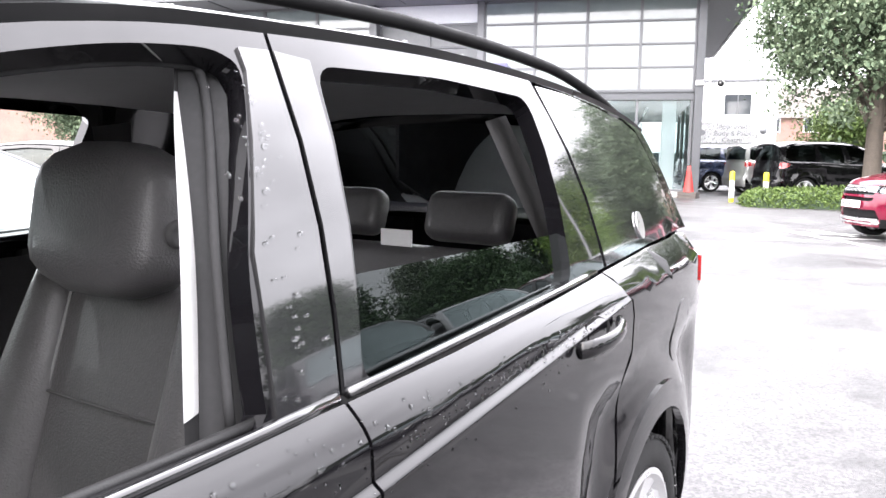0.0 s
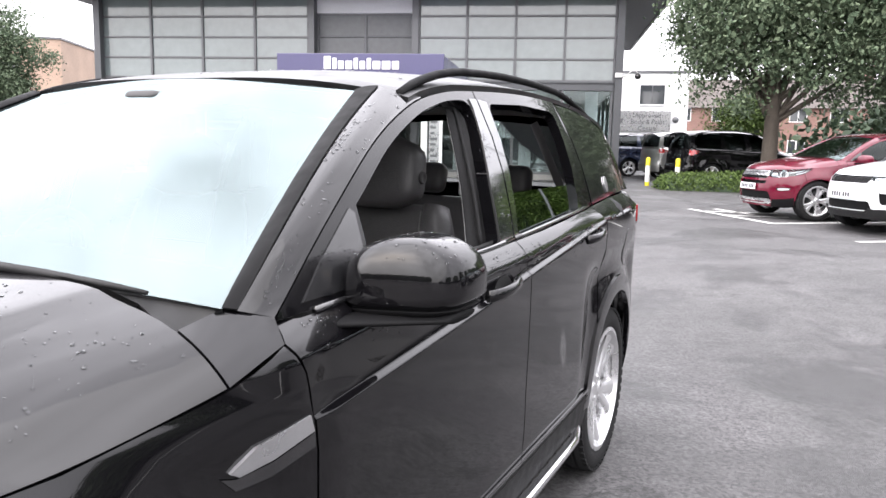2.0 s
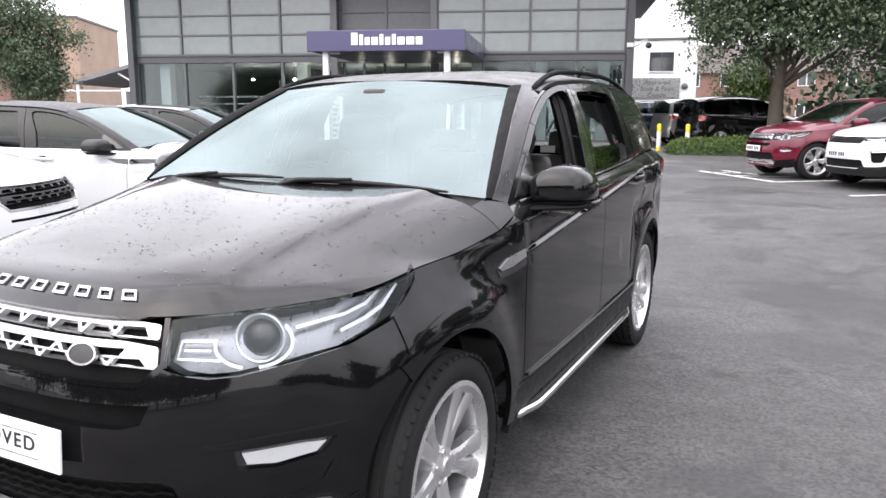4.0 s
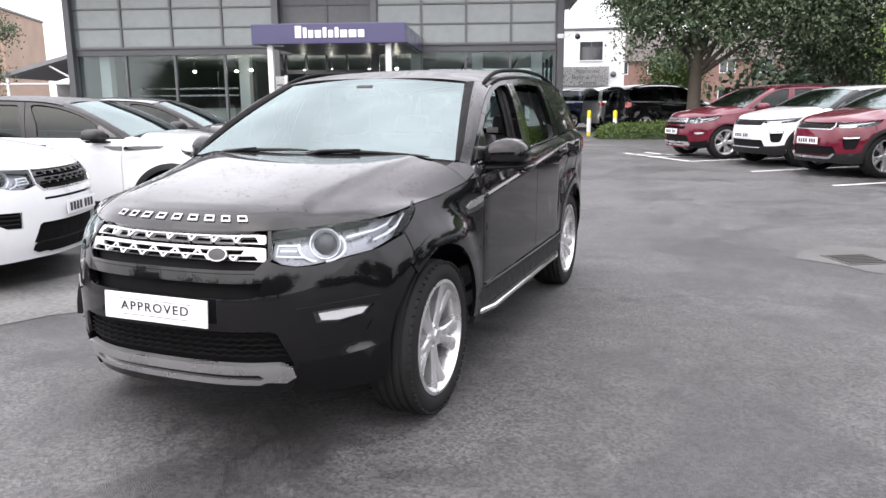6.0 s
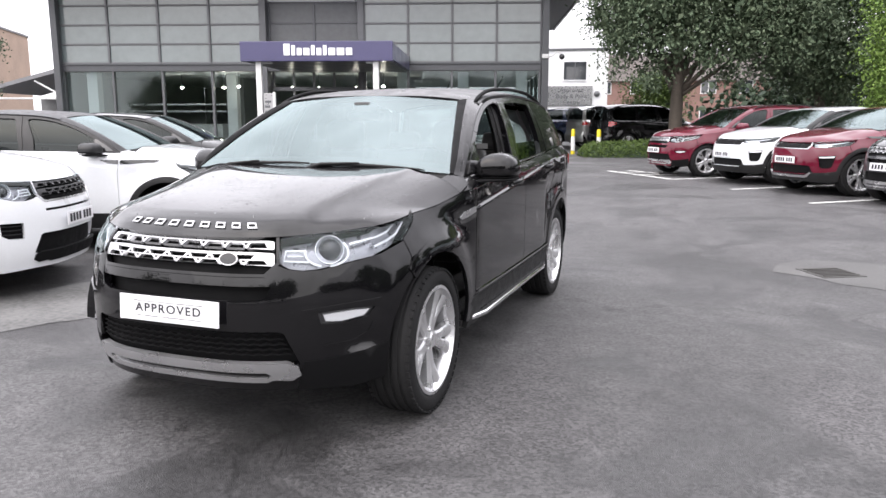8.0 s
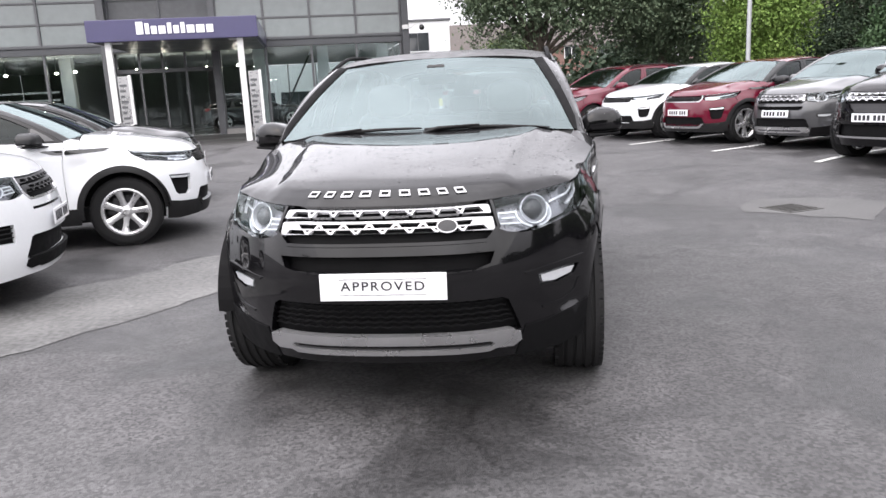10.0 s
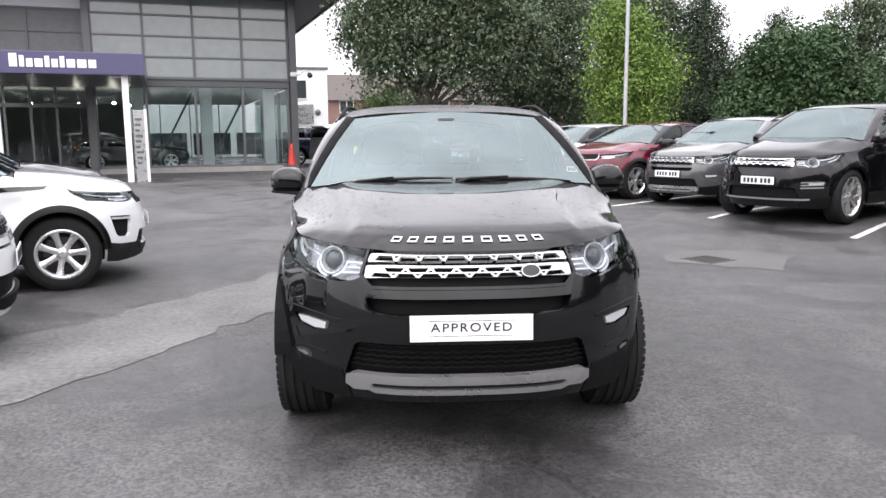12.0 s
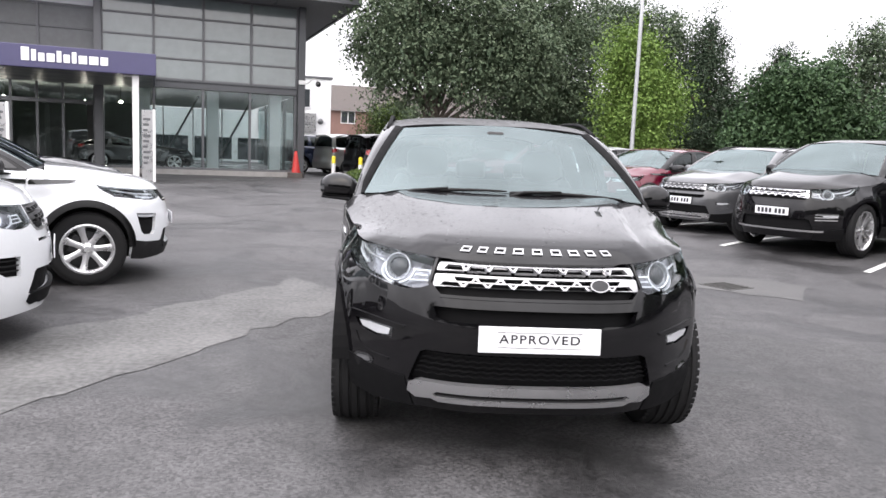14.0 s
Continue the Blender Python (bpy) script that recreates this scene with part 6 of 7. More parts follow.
part("lamp_box", boxed(-0.14, 0.1, -0.1, 0.1, -0.02, 0.14, 0.02), WHITEPOST, cam_b)

# ---- white workshop behind ----
ws = thing("workshop_building", pose(-5.62, 49.35, 0, 0, 0, 10.6), "white rendered workshop with dark windows", "building", kind="structure")
part("wall", boxed(-26, 0, 0, 14, 0, 6.0, 0.03), WHITE, ws)
part("parapet", boxed(-26.1, 0.1, -0.1, 14.1, 6.0, 6.15, 0.02), CLAD, ws)
for i, x in enumerate((-2.2, -5.0, -7.8, -10.6, -13.4)):
    w_ = part("window", boxed(x - 0.75, x + 0.75, -0.03, 0.02, 4.05, 5.25, 0.01), WINDOWDARK, ws)
    part("sash", boxed(x - 0.03, x + 0.03, -0.05, -0.03, 4.05, 5.25), CLAD, w_)
    part("sill", boxed(x - 0.8, x + 0.8, -0.08, 0.0, 3.98, 4.05), WHITE, w_)
    w_ = part("window", boxed(x - 1.2, x + 1.2, -0.03, 0.02, 0.3, 1.75, 0.01), WINDOWDARK, ws)
    part("sash", boxed(x - 0.03, x + 0.03, -0.05, -0.03, 0.3, 1.75), CLAD, w_)
sg = part("name_board", boxed(-4.9, -1.0, -0.12, -0.03, 2.35, 3.65, 0.02), SATIN, ws, "pale board reading Approved Body & Paint Centre")
bm = bmesh.new()
bmesh.ops.create_circle(bm, cap_ends=True, segments=20, radius=0.42)
for v in bm.verts:
    v.co = Vector((v.co.x - 4.35, -0.125, v.co.y * 0.52 + 3.0))
part("oval_mark", bm, CLAD, sg)
for k, line in enumerate(("Approved", "Body & Paint", "Centre")):
    cu = bpy.data.curves.new("board_text", 'FONT')
    cu.body, cu.size, cu.align_x, cu.extrude = line, 0.40, 'CENTER', 0.004
    cu.materials.append(CLAD)
    tx = new("lettering", cu)
    tx.parent = sg
    tx.matrix_local = pose(-2.4, -0.13, 3.22 - 0.40 * k, 90, 0, 0)
bm = bmesh.new()
lathe(bm, [(0.0, 0.05), (0.16, 0.04), (0.2, 0.0)], 16, Matrix.Translation((-0.7, -0.1, 3.1)) @ Matrix.Rotation(radians(90), 4, 'X'))
part("wall_lamp", smoothfaces(bm), CLAD, ws)


# ---- houses and far walls ----
def house(x, y, yaw, w, d, h, ridge, wall, label):
    t = thing("house", pose(x, y, 0, 0, 0, yaw), label, "house", "houses behind the trees", "structure")
    part("wall", boxed(-w / 2, w / 2, 0, d, 0, h), wall, t)
    bm = bmesh.new()
    o = 0.4
    a = [bm.verts.new(p) for p in ((-w / 2 - o, -o, h - 0.1), (w / 2 + o, -o, h - 0.1), (w / 2 + o, d / 2, h + ridge), (-w / 2 - o, d / 2, h + ridge), (w / 2 + o, d + o, h - 0.1), (-w / 2 - o, d + o, h - 0.1))]
    for f in ((0, 1, 2, 3), (3, 2, 4, 5), (1, 4, 2), (0, 3, 5), (0, 5, 4, 1)):
        bm.faces.new([a[i] for i in f])
    roof_ = part("roof", bm, ROOFTILE, t)
    part("chimney", boxed(w * 0.25, w * 0.25 + 0.7, d / 2 - 0.4, d / 2 + 0.4, h + ridge - 0.6, h + ridge + 1.1, 0.03), wall, roof_)
    n = max(2, int(w / 3))
    for i in range(n):
        for z in (1.0, 3.7):
            if z + 1.2 > h:
                continue
            cx = -w / 2 + (i + 0.5) * w / n
            wn = part("window", boxed(cx - 0.7, cx + 0.7, -0.05, 0.02, z, z + 1.2, 0.01), WHITEPOST, t)
            for s in (-1, 1):
                part("pane", boxed(cx + s * 0.34 - 0.29, cx + s * 0.34 + 0.29, -0.06, -0.05, z + 0.08, z + 1.12), WINDOWDARK, wn)
    return t


house(0.28, 71.49, 6.6, 22, 9, 5.0, 2.7, BRICK_RED, "red brick terraced houses with a brown tiled roof")
house(25.60, 75.37, -7.4, 20, 9, 5.4, 3.0, BRICK_RED, "red brick houses with a brown tiled roof")
tan = thing("brick_block", pose(-60.29, 42.98, 0, 0, 0, 33.6), "tan brick block with a flat roof", "building", kind="structure")
part("wall", boxed(-14, 3.5, 0, 12, 0, 9.4, 0.03), BRICK_TAN, tan)
part("coping", boxed(-14.1, 3.6, -0.1, 12.1, 9.4, 9.6, 0.02), CLAD, tan)
part("lower_wing", boxed(-10, 1.0, -5, 0, 0, 5.2, 0.03), BRICK_RED, tan)
for i in range(4):
    part("window", boxed(-12 + 3.4 * i, -10.2 + 3.4 * i, -0.06, 0.02, 5.6, 7.6), WINDOWDARK, tan)
shed = thing("open_shed", pose(-36.26, 34.62, 0, 0, 0, 28.6), "open steel shed with a shallow pitched roof and white trusses", "shed", kind="structure")
bm = bmesh.new()
vs = [bm.verts.new(p) for p in ((-6, 0, 3.1), (6, 0, 6.6), (6, 9, 6.6), (-6, 9, 3.1), (-6, 0, 3.35), (6, 0, 6.85), (6, 9, 6.85), (-6, 9, 3.35))]
for f in ((0, 1, 2, 3), (4, 5, 6, 7), (0, 1, 5, 4), (1, 2, 6, 5), (2, 3, 7, 6), (3, 0, 4, 7)):
    bm.faces.new([vs[i] for i in f])
bmesh.ops.recalc_face_normals(bm, faces=bm.faces[:])
part("roof", bm, SOFFIT, shed)
part("back_wall", boxed(-6, 6, 8.8, 9, 0, 3.0), SHOWDARK, shed)
for x in (-5.8, -1.5, 2.5, 5.8):
    part("post", boxed(x - 0.08, x + 0.08, 0.1, 0.26, 0, 3.05 + (x + 6) * 0.29, 0.01), WHITEPOST, shed)
for a, b in (((-8.5, 2.7), (5.8, 2.7)), ((-1.5, 2.8), (-3.2, 3.8)), ((-1.5, 2.8), (0.5, 4.8)), ((2.5, 2.8), (0.5, 4.8)), ((2.5, 2.8), (4.5, 6.0))):
    bm = bmesh.new()
    tube(bm, [(a[0], 0.2, a[1]), (b[0], 0.2, b[1])], 0.06, 6)
    part("truss_bar", bm, WHITEPOST, shed)


# ---- planting ----
def tree(name, x, y, trunk_h, trunk_r, blobs, clusters, per, leaf, material, label, seed, spread=0.30, lean=(0, 0), cat="tree", group="trees round the car park"):
    """Tapered trunk, limbs to the crown's masses, and clumps of small leaves with gaps between them."""
    rnd = np.random.RandomState(seed)
    t = thing(name, pose(x, y, 0), label, cat, group)
    bm = bmesh.new()
    topz = max(b[2] for b in blobs)
    pts = [(0, 0, -0.05), (lean[0] * 0.2, lean[1] * 0.2, trunk_h * 0.3), (lean[0] * 0.6, lean[1] * 0.6, trunk_h), (lean[0], lean[1], (trunk_h + topz) / 2), (lean[0], lean[1], topz)]
    tube(bm, [Vector(p) for p in spline(pts, 4)], [float(np.interp(i, (0, 2, 8, 16), (trunk_r * 1.45, trunk_r * 1.1, trunk_r * 0.85, trunk_r * 0.15))) for i in range(17)], 10)
    for b in blobs:
        for k in range(3):
            e = Vector(b[:3]) + Vector((rnd.uniform(-.5, .5) * b[3], rnd.uniform(-.5, .5) * b[4], rnd.uniform(-.2, .5) * b[5]))
            s = Vector((lean[0] * 0.7, lean[1] * 0.7, trunk_h * rnd.uniform(0.75, 1.1)))
            mid = s.lerp(e, 0.5) + Vector((rnd.uniform(-.3, .3), rnd.uniform(-.3, .3), rnd.uniform(0, .4)))
            tube(bm, [s, s.lerp(mid, 0.5), mid, e], [trunk_r * 0.42, trunk_r * 0.32, trunk_r * 0.22, trunk_r * 0.06], 6)
    part("trunk", smoothfaces(bm), BARK, t)
    vol = np.array([b[3] * b[4] * b[5] for b in blobs]) ** 0.67
    pick = rnd.choice(len(blobs), clusters, p=vol / vol.sum())
    cen = []
    for i in pick:
        b = blobs[i]
        d = rnd.normal(size=3)
        d /= np.linalg.norm(d)
        az, el = math.atan2(d[1], d[0]), math.asin(d[2])
        lump = 0.16 * math.sin(3 * az + 2.1 * i + seed) * math.cos(2 * el) + 0.12 * math.sin(5 * el + 7 * az + seed * 1.7) + 0.08 * math.sin(11 * az - 9 * el + i)
        r = (0.45 + 0.58 * rnd.rand() ** 0.5) * (1.0 + lump)
        cen.append((b[0] + d[0] * b[3] * r, b[1] + d[1] * b[4] * r, b[2] + d[2] * b[5] * r))
    cen = np.array(cen)
    n = clusters * per
    c = np.repeat(cen, per, 0) + rnd.normal(size=(n, 3)) * spread * np.repeat(rnd.uniform(0.6, 1.25, clusters), per)[:, None] * (1, 1, 0.8)
    ax = rnd.normal(size=(n, 3))
    ax[:, 2] -= 0.5
    ax /= np.linalg.norm(ax, axis=1)[:, None]
    up = rnd.normal(size=(n, 3)) * 0.7
    up[:, 2] += 0.9
    sd = np.cross(ax, up)
    sd /= np.linalg.norm(sd, axis=1)[:, None] + 1e-9
    L = leaf * rnd.uniform(0.65, 1.35, n)[:, None]
    # the shaded heart of the crown: larger leaves packed inside each mass
    m = n // 6
    inner = rnd.choice(len(blobs), m, p=vol / vol.sum())
    bb = np.array(blobs)[inner]
    dd = rnd.normal(size=(m, 3))
    dd /= np.linalg.norm(dd, axis=1)[:, None]
    c[:m] = bb[:, :3] + dd * bb[:, 3:6] * (0.86 * rnd.rand(m) ** 0.4)[:, None]
    L[:m] *= 1.8
    wd = L * 0.30
    nn = np.cross(ax, sd)
    V = np.stack((c, c + ax * L * 0.45 + sd * wd + nn * wd * 0.25, c + ax * L, c + ax * L * 0.45 - sd * wd + nn * wd * 0.25), 1).reshape(-1, 3)
    me = bpy.data.meshes.new("crown")
    me.vertices.add(4 * n)
    me.vertices.foreach_set("co", V.ravel())
    me.loops.add(4 * n)
    me.loops.foreach_set("vertex_index", np.arange(4 * n))
    me.polygons.add(n)
    me.polygons.foreach_set("loop_start", np.arange(n) * 4)
    me.update(calc_edges=True)
    me.validate()
    part("crown", me, material, t)["kind"] = "stuff"
    return t


tree("tree", 0.49, 24.06, 2.6, 0.23, [(-0.3, 0, 4.8, 2.7, 2.4, 2.1), (-1.6, 0.3, 5.6, 1.7, 1.8, 2.2), (1.6, 0, 5.2, 2.4, 2.2, 2.2), (0.2, 0, 7.2, 2.9, 2.4, 2.2), (3.2, 0.5, 4.6, 2.0, 2.0, 1.9)], 644, 83, 0.125, LEAF_MID, "broad leafy green tree behind the parked cars", 11)
tree("tree", 5.20, 26.82, 2.4, 0.20, [(0, 0, 4.6, 2.4, 2.2, 2.3), (-0.6, 0, 6.6, 2.4, 2.2, 2.2), (0.6, 0, 3.2, 2.0, 1.8, 1.2)], 482, 83, 0.125, LEAF_MID, "leafy green tree behind the parked cars", 12)
tree("tree", 6.98, 20.71, 1.2, 0.12, [(0, 0, 2.9, 1.35, 1.3, 1.5), (-0.2, 0, 4.5, 1.0, 1.0, 1.2), (0.6, 0, 3.5, 1.05, 1.0, 1.0), (0.2, 0, 1.8, 1.2, 1.1, 0.8)], 420, 83, 0.095, LEAF_LIME, "bright lime-green young tree", 13, 0.26)
tree("tree", 13.84, 32.03, 2.4, 0.24, [(0, 0, 2.6, 2.6, 2.3, 1.5), (0.1, 0, 4.2, 2.0, 1.8, 1.3), (-0.1, 0, 5.5, 1.5, 1.3, 1.2), (0, 0, 6.8, 0.9, 0.8, 1.0), (0, 0, 7.9, 0.4, 0.4, 0.8), (3.2, -0.4, 3.2, 1.7, 1.5, 1.6), (3.3, -0.4, 5.0, 1.0, 0.9, 1.3), (3.3, -0.4, 6.3, 0.45, 0.4, 0.8)], 560, 100, 0.095, LEAF_DARK, "dark conifer with dense drooping boughs", 14)
tree("tree", 11.71, 33.90, 3.4, 0.24, [(0, 0, 6.6, 2.4, 2.0, 2.0), (-2, 0, 7.6, 2.2, 2.0, 1.8)], 299, 83, 0.131, LEAF_MID, "tall green tree beyond the boundary", 15)
tree("tree", 15.09, 26.39, 1.4, 0.16, [(0, 0, 2.4, 2.4, 1.8, 1.5), (0.2, 0, 3.9, 1.9, 1.6, 1.5), (2.3, 0, 2.6, 1.9, 1.6, 1.4), (-1.4, 0, 2.0, 1.3, 1.3, 1.1), (1.4, 0.2, 4.6, 1.2, 1.0, 1.1)], 520, 74, 0.167, LEAF_LAUREL, "broad-leaved evergreen tree by the car park edge", 16)
tree("tree", 20.43, 30.18, 3.0, 0.20, [(0, 0, 3.6, 2.2, 2.0, 1.8), (0.3, 0, 6.2, 1.5, 1.4, 1.9), (-1.6, 0, 2.8, 1.7, 1.5, 1.3)], 330, 79, 0.129, LEAF_MID, "thin green tree at the car park edge", 17)
tree("tree", 18.81, 20.76, 1.6, 0.18, [(0, 0, 3.0, 2.6, 2.4, 2.0), (0.5, 0, 5.0, 2.2, 2.0, 1.8)], 390, 74, 0.166, LEAF_LAUREL, "broad-leaved evergreen tree by the car park edge", 18)
tree("tree", 19.09, 12.29, 1.8, 0.2, [(0, 0, 3.2, 2.8, 3.0, 2.1), (0.4, 0.5, 5.4, 2.3, 2.6, 2.0)], 390, 68, 0.166, LEAF_MID, "green tree at the car park edge", 19)
tree("tree", 19.40, 4.77, 1.8, 0.2, [(0, 0, 2.2, 2.8, 3.0, 1.4), (0.4, 0.5, 3.5, 2.3, 2.6, 1.2)], 368, 68, 0.166, LEAF_MID, "green tree at the car park edge", 20)
tree("tree", 19.70, -3.23, 1.8, 0.2, [(0, 0, 2.2, 2.8, 3.0, 1.4), (0.4, 0.5, 3.5, 2.3, 2.6, 1.2)], 368, 68, 0.166, LEAF_LAUREL, "green tree at the car park edge", 21)
tree("tree", -32.70, 22.40, 2.0, 0.18, [(0, 0, 5.0, 2.1, 2.2, 2.6), (1.0, 0, 3.0, 1.5, 1.5, 1.3)], 320, 74, 0.122, LEAF_MID, "leafy green tree beside the brick block", 22)
tree("tree", -1.26, 37.61, 0.9, 0.10, [(0, 0, 2.3, 1.5, 1.2, 1.4), (0.3, 0, 3.1, 1.1, 1.0, 0.9)], 184, 74, 0.119, LEAF_HEDGE, "small bright green bush tree by the houses", 23, 0.3)
# trees behind the camera that the paintwork mirrors
for i, (x, y) in enumerate(((-22, -22), (-16, -26), (-11, -27), (-6, -30), (-1, -29), (4, -28), (8.5, -27), (13, -24))):
    tree("tree", x, y, 1.5, 0.2, [(0, 0, 2.7, 4.0, 3.0, 1.7), (0.4, 0, 4.2, 3.0, 2.6, 1.5)], 299, 41, 0.281, LEAF_MID, "green tree across the car park", 40 + i, 0.6)


def boundary():
    """Dark mixed planting along the edge of the car park."""
    rnd = np.random.RandomState(5)
    path = spline([(22, -16), (22.5, 0), (21.5, 15), (21, 27), (15, 33), (8, 35), (2, 36)], 30)
    n = 26000
    i = rnd.rand(n) * (len(path) - 1)
    k = i.astype(int)
    c = path[k] + (path[np.minimum(k + 1, len(path) - 1)] - path[k]) * (i - k)[:, None]
    hgt = 2.6 + 0.9 * np.sin(i * 0.35) + 0.5 * np.sin(i * 1.3)
    z = hgt * np.where(i < 75, 0.55, 1.0) * rnd.rand(n) ** 0.7
    c = np.column_stack((c + rnd.normal(size=(n, 2)) * 0.9, z))
    ax = rnd.normal(size=(n, 3))
    ax /= np.linalg.norm(ax, axis=1)[:, None]
    sd = np.cross(ax, rnd.normal(size=(n, 3)))
    sd /= np.linalg.norm(sd, axis=1)[:, None] + 1e-9
    L = 0.38 * rnd.uniform(0.6, 1.4, n)[:, None]
    V = np.stack((c, c + ax * L * 0.5 + sd * L * 0.3, c + ax * L, c + ax * L * 0.5 - sd * L * 0.3), 1).reshape(-1, 3)
    me = bpy.data.meshes.new("boundary_planting")
    me.from_pydata(V.tolist(), [], np.arange(4 * n).reshape(-1, 4).tolist())
    tagged(part("boundary_planting", me, LEAF_DARK), "dark green hedge along the car park edge", "hedge", kind="stuff")


boundary()


def hedge():
    """Low clipped hedge in a kerbed island by the bollards."""
    rnd = np.random.RandomState(9)
    t = thing("clipped_hedge", pose(-0.76, 23.68, 0, 0, 0, 18.6), "low clipped bright green hedge in a kerbed bed", "hedge")
    bm = bmesh.new()
    rows = []
    for u in np.linspace(-1.9, 1.9, 14):
        k = min(1, (1.9 - abs(u)) * 2.5 + 0.25) ** 0.5
        rows.append([bm.verts.new((u, 0.85 * math.cos(a) * k, 0.08 + 0.72 * k * (0.75 + 0.12 * u / 1.9) * max(0, math.sin(a)) ** 0.6)) for a in np.linspace(0, math.pi, 9)])
    for a, b in zip(rows, rows[1:]):
        for i in range(8):
            bm.faces.new((a[i], a[i + 1], b[i + 1], b[i]))
    part("inner_growth", bm, LEAF_DARK, t)
    n = 7000
    u = rnd.uniform(-1.9, 1.9, n)
    k = np.minimum(1, (1.9 - np.abs(u)) * 2.5 + 0.25) ** 0.5
    a = rnd.uniform(0, math.pi, n)
    c = np.column_stack((u, 0.87 * np.cos(a) * k, 0.08 + 0.74 * k * (0.75 + 0.12 * u / 1.9) * np.maximum(0, np.sin(a)) ** 0.6)) + rnd.normal(size=(n, 3)) * 0.035
    ax = rnd.normal(size=(n, 3)) + np.array((0, 0, 0.5))
    ax /= np.linalg.norm(ax, axis=1)[:, None]
    sd = np.cross(ax, rnd.normal(size=(n, 3)))
    sd /= np.linalg.norm(sd, axis=1)[:, None] + 1e-9
    L = 0.075 * rnd.uniform(0.6, 1.4, n)[:, None]
    V = np.stack((c, c + ax * L * 0.5 + sd * L * 0.35, c + ax * L, c + ax * L * 0.5 - sd * L * 0.35), 1).reshape(-1, 3)
    me = bpy.data.meshes.new("leaves")
    me.from_pydata(V.tolist(), [], np.arange(4 * n).reshape(-1, 4).tolist())
    part("leaves", me, LEAF_HEDGE, t)["kind"] = "stuff"
    kb = thing("kerb_island", pose(-0.76, 23.68, 0, 0, 0, 18.6), "pale concrete kerb round the hedge bed", "kerb", kind="structure")
    for i in range(6):
        part("kerb_stone", boxed(-2.5 + 0.9 * i, -1.62 + 0.9 * i, -1.35, -1.2, 0, 0.12, 0.015), KERB, kb)
        part("kerb_stone", boxed(-2.5 + 0.9 * i, -1.62 + 0.9 * i, 1.2, 1.35, 0, 0.12, 0.015), KERB, kb)
    for i in range(3):
        part("kerb_stone", boxed(-2.65, -2.5, -1.35 + 0.9 * i, -0.47 + 0.9 * i, 0, 0.12, 0.015), KERB, kb)
    part("soil", boxed(-2.5, 2.9, -1.2, 1.2, 0, 0.07), BARK, kb)


hedge()

# ---- bollards, cone, lamp pole ----
for x, y in ((-3.14, 24.61), (-2.11, 24.05)):
    t = thing("bollard", pose(x, y, 0), "round white bollard with yellow top and base bands", "bollard", "bollards")
    bm = bmesh.new()
    lathe(bm, [(0.075, 0.0), (0.075, 0.28)], 20)
    part("lower_band", smoothfaces(bm), YELLOW, t)
    bm = bmesh.new()
    lathe(bm, [(0.076, 0.28), (0.076, 0.80)], 20)
    part("shaft", smoothfaces(bm), WHITEPOST, t)
    bm = bmesh.new()
    lathe(bm, [(0.075, 0.80), (0.075, 1.02), (0.06, 1.06), (0.0, 1.08)], 20)
    part("cap", smoothfaces(bm), YELLOW, t)
t = thing("traffic_cone", pose(-4.71, 25.88, 0), "orange-red traffic cone on a dark brick footing by the column", "cone")
bm = bmesh.new()
lathe(bm, [(0.18, 0.36), (0.165, 0.40), (0.09, 1.02), (0.065, 1.18), (0.03, 1.19), (0.0, 1.18)], 24)
part("cone_body", smoothfaces(bm), CONE_RED, t)
for k in range(3):
    part("brick_course", boxed(-0.29, 0.29, -0.29, 0.29, 0.12 * k, 0.12 * k + 0.112, 0.012), ROOFTILE, t)
lp = thing("lamp_pole", pose(6.13, 18.07, 0), "tall grey steel lamp pole behind the parked cars", "street lamp")
bm = bmesh.new()
lathe(bm, [(0.085, 0), (0.085, 1.2), (0.062, 1.35), (0.055, 5), (0.045, 8.0), (0.0, 8.0)], 16)
part("pole", smoothfaces(bm), POLE, lp)
part("lamp_head", boxed(-0.15, 0.15, -0.75, 0.05, 8.0, 8.12, 0.03), POLE, lp)


# ---- the black car ----
RIDE = 0.05
hero = build_car("black_suv", pose(0, 0, RIDE), PAINT_BLACK, "black estate off-roader beaded with rain, front windows open", hero=True, plate_bars=False, group="main car", steer=0, ride=RIDE, halftrack=0.914)
interior(hero)


def wiper(side, x0, x1, v):
    bm = bmesh.new()
    pts = [Vector(WS(x0 + (x1 - x0) * t, v + 0.012 * t)) + Vector((0, -0.012, 0.010 + 0.006 * math.sin(math.pi * t))) for t in np.linspace(0, 1, 10)]
    tube(bm, pts, [0.009, 0.010, 0.010, 0.010, 0.010, 0.009, 0.009, 0.008, 0.007, 0.004], 6)
    tube(bm, [pts[0] + Vector((0, -0.045, -0.018)), pts[1] + Vector((0, -0.022, 0.004)), pts[4] + Vector((0, -0.006, 0.011))], [0.013, 0.010, 0.006], 6)
    part("wiper", smoothfaces(bm), PLASTIC, hero, "black wiper arm and blade")


wiper(1, 0.02, 0.84, -0.015)
wiper(-1, -0.74, 0.0, -0.012)
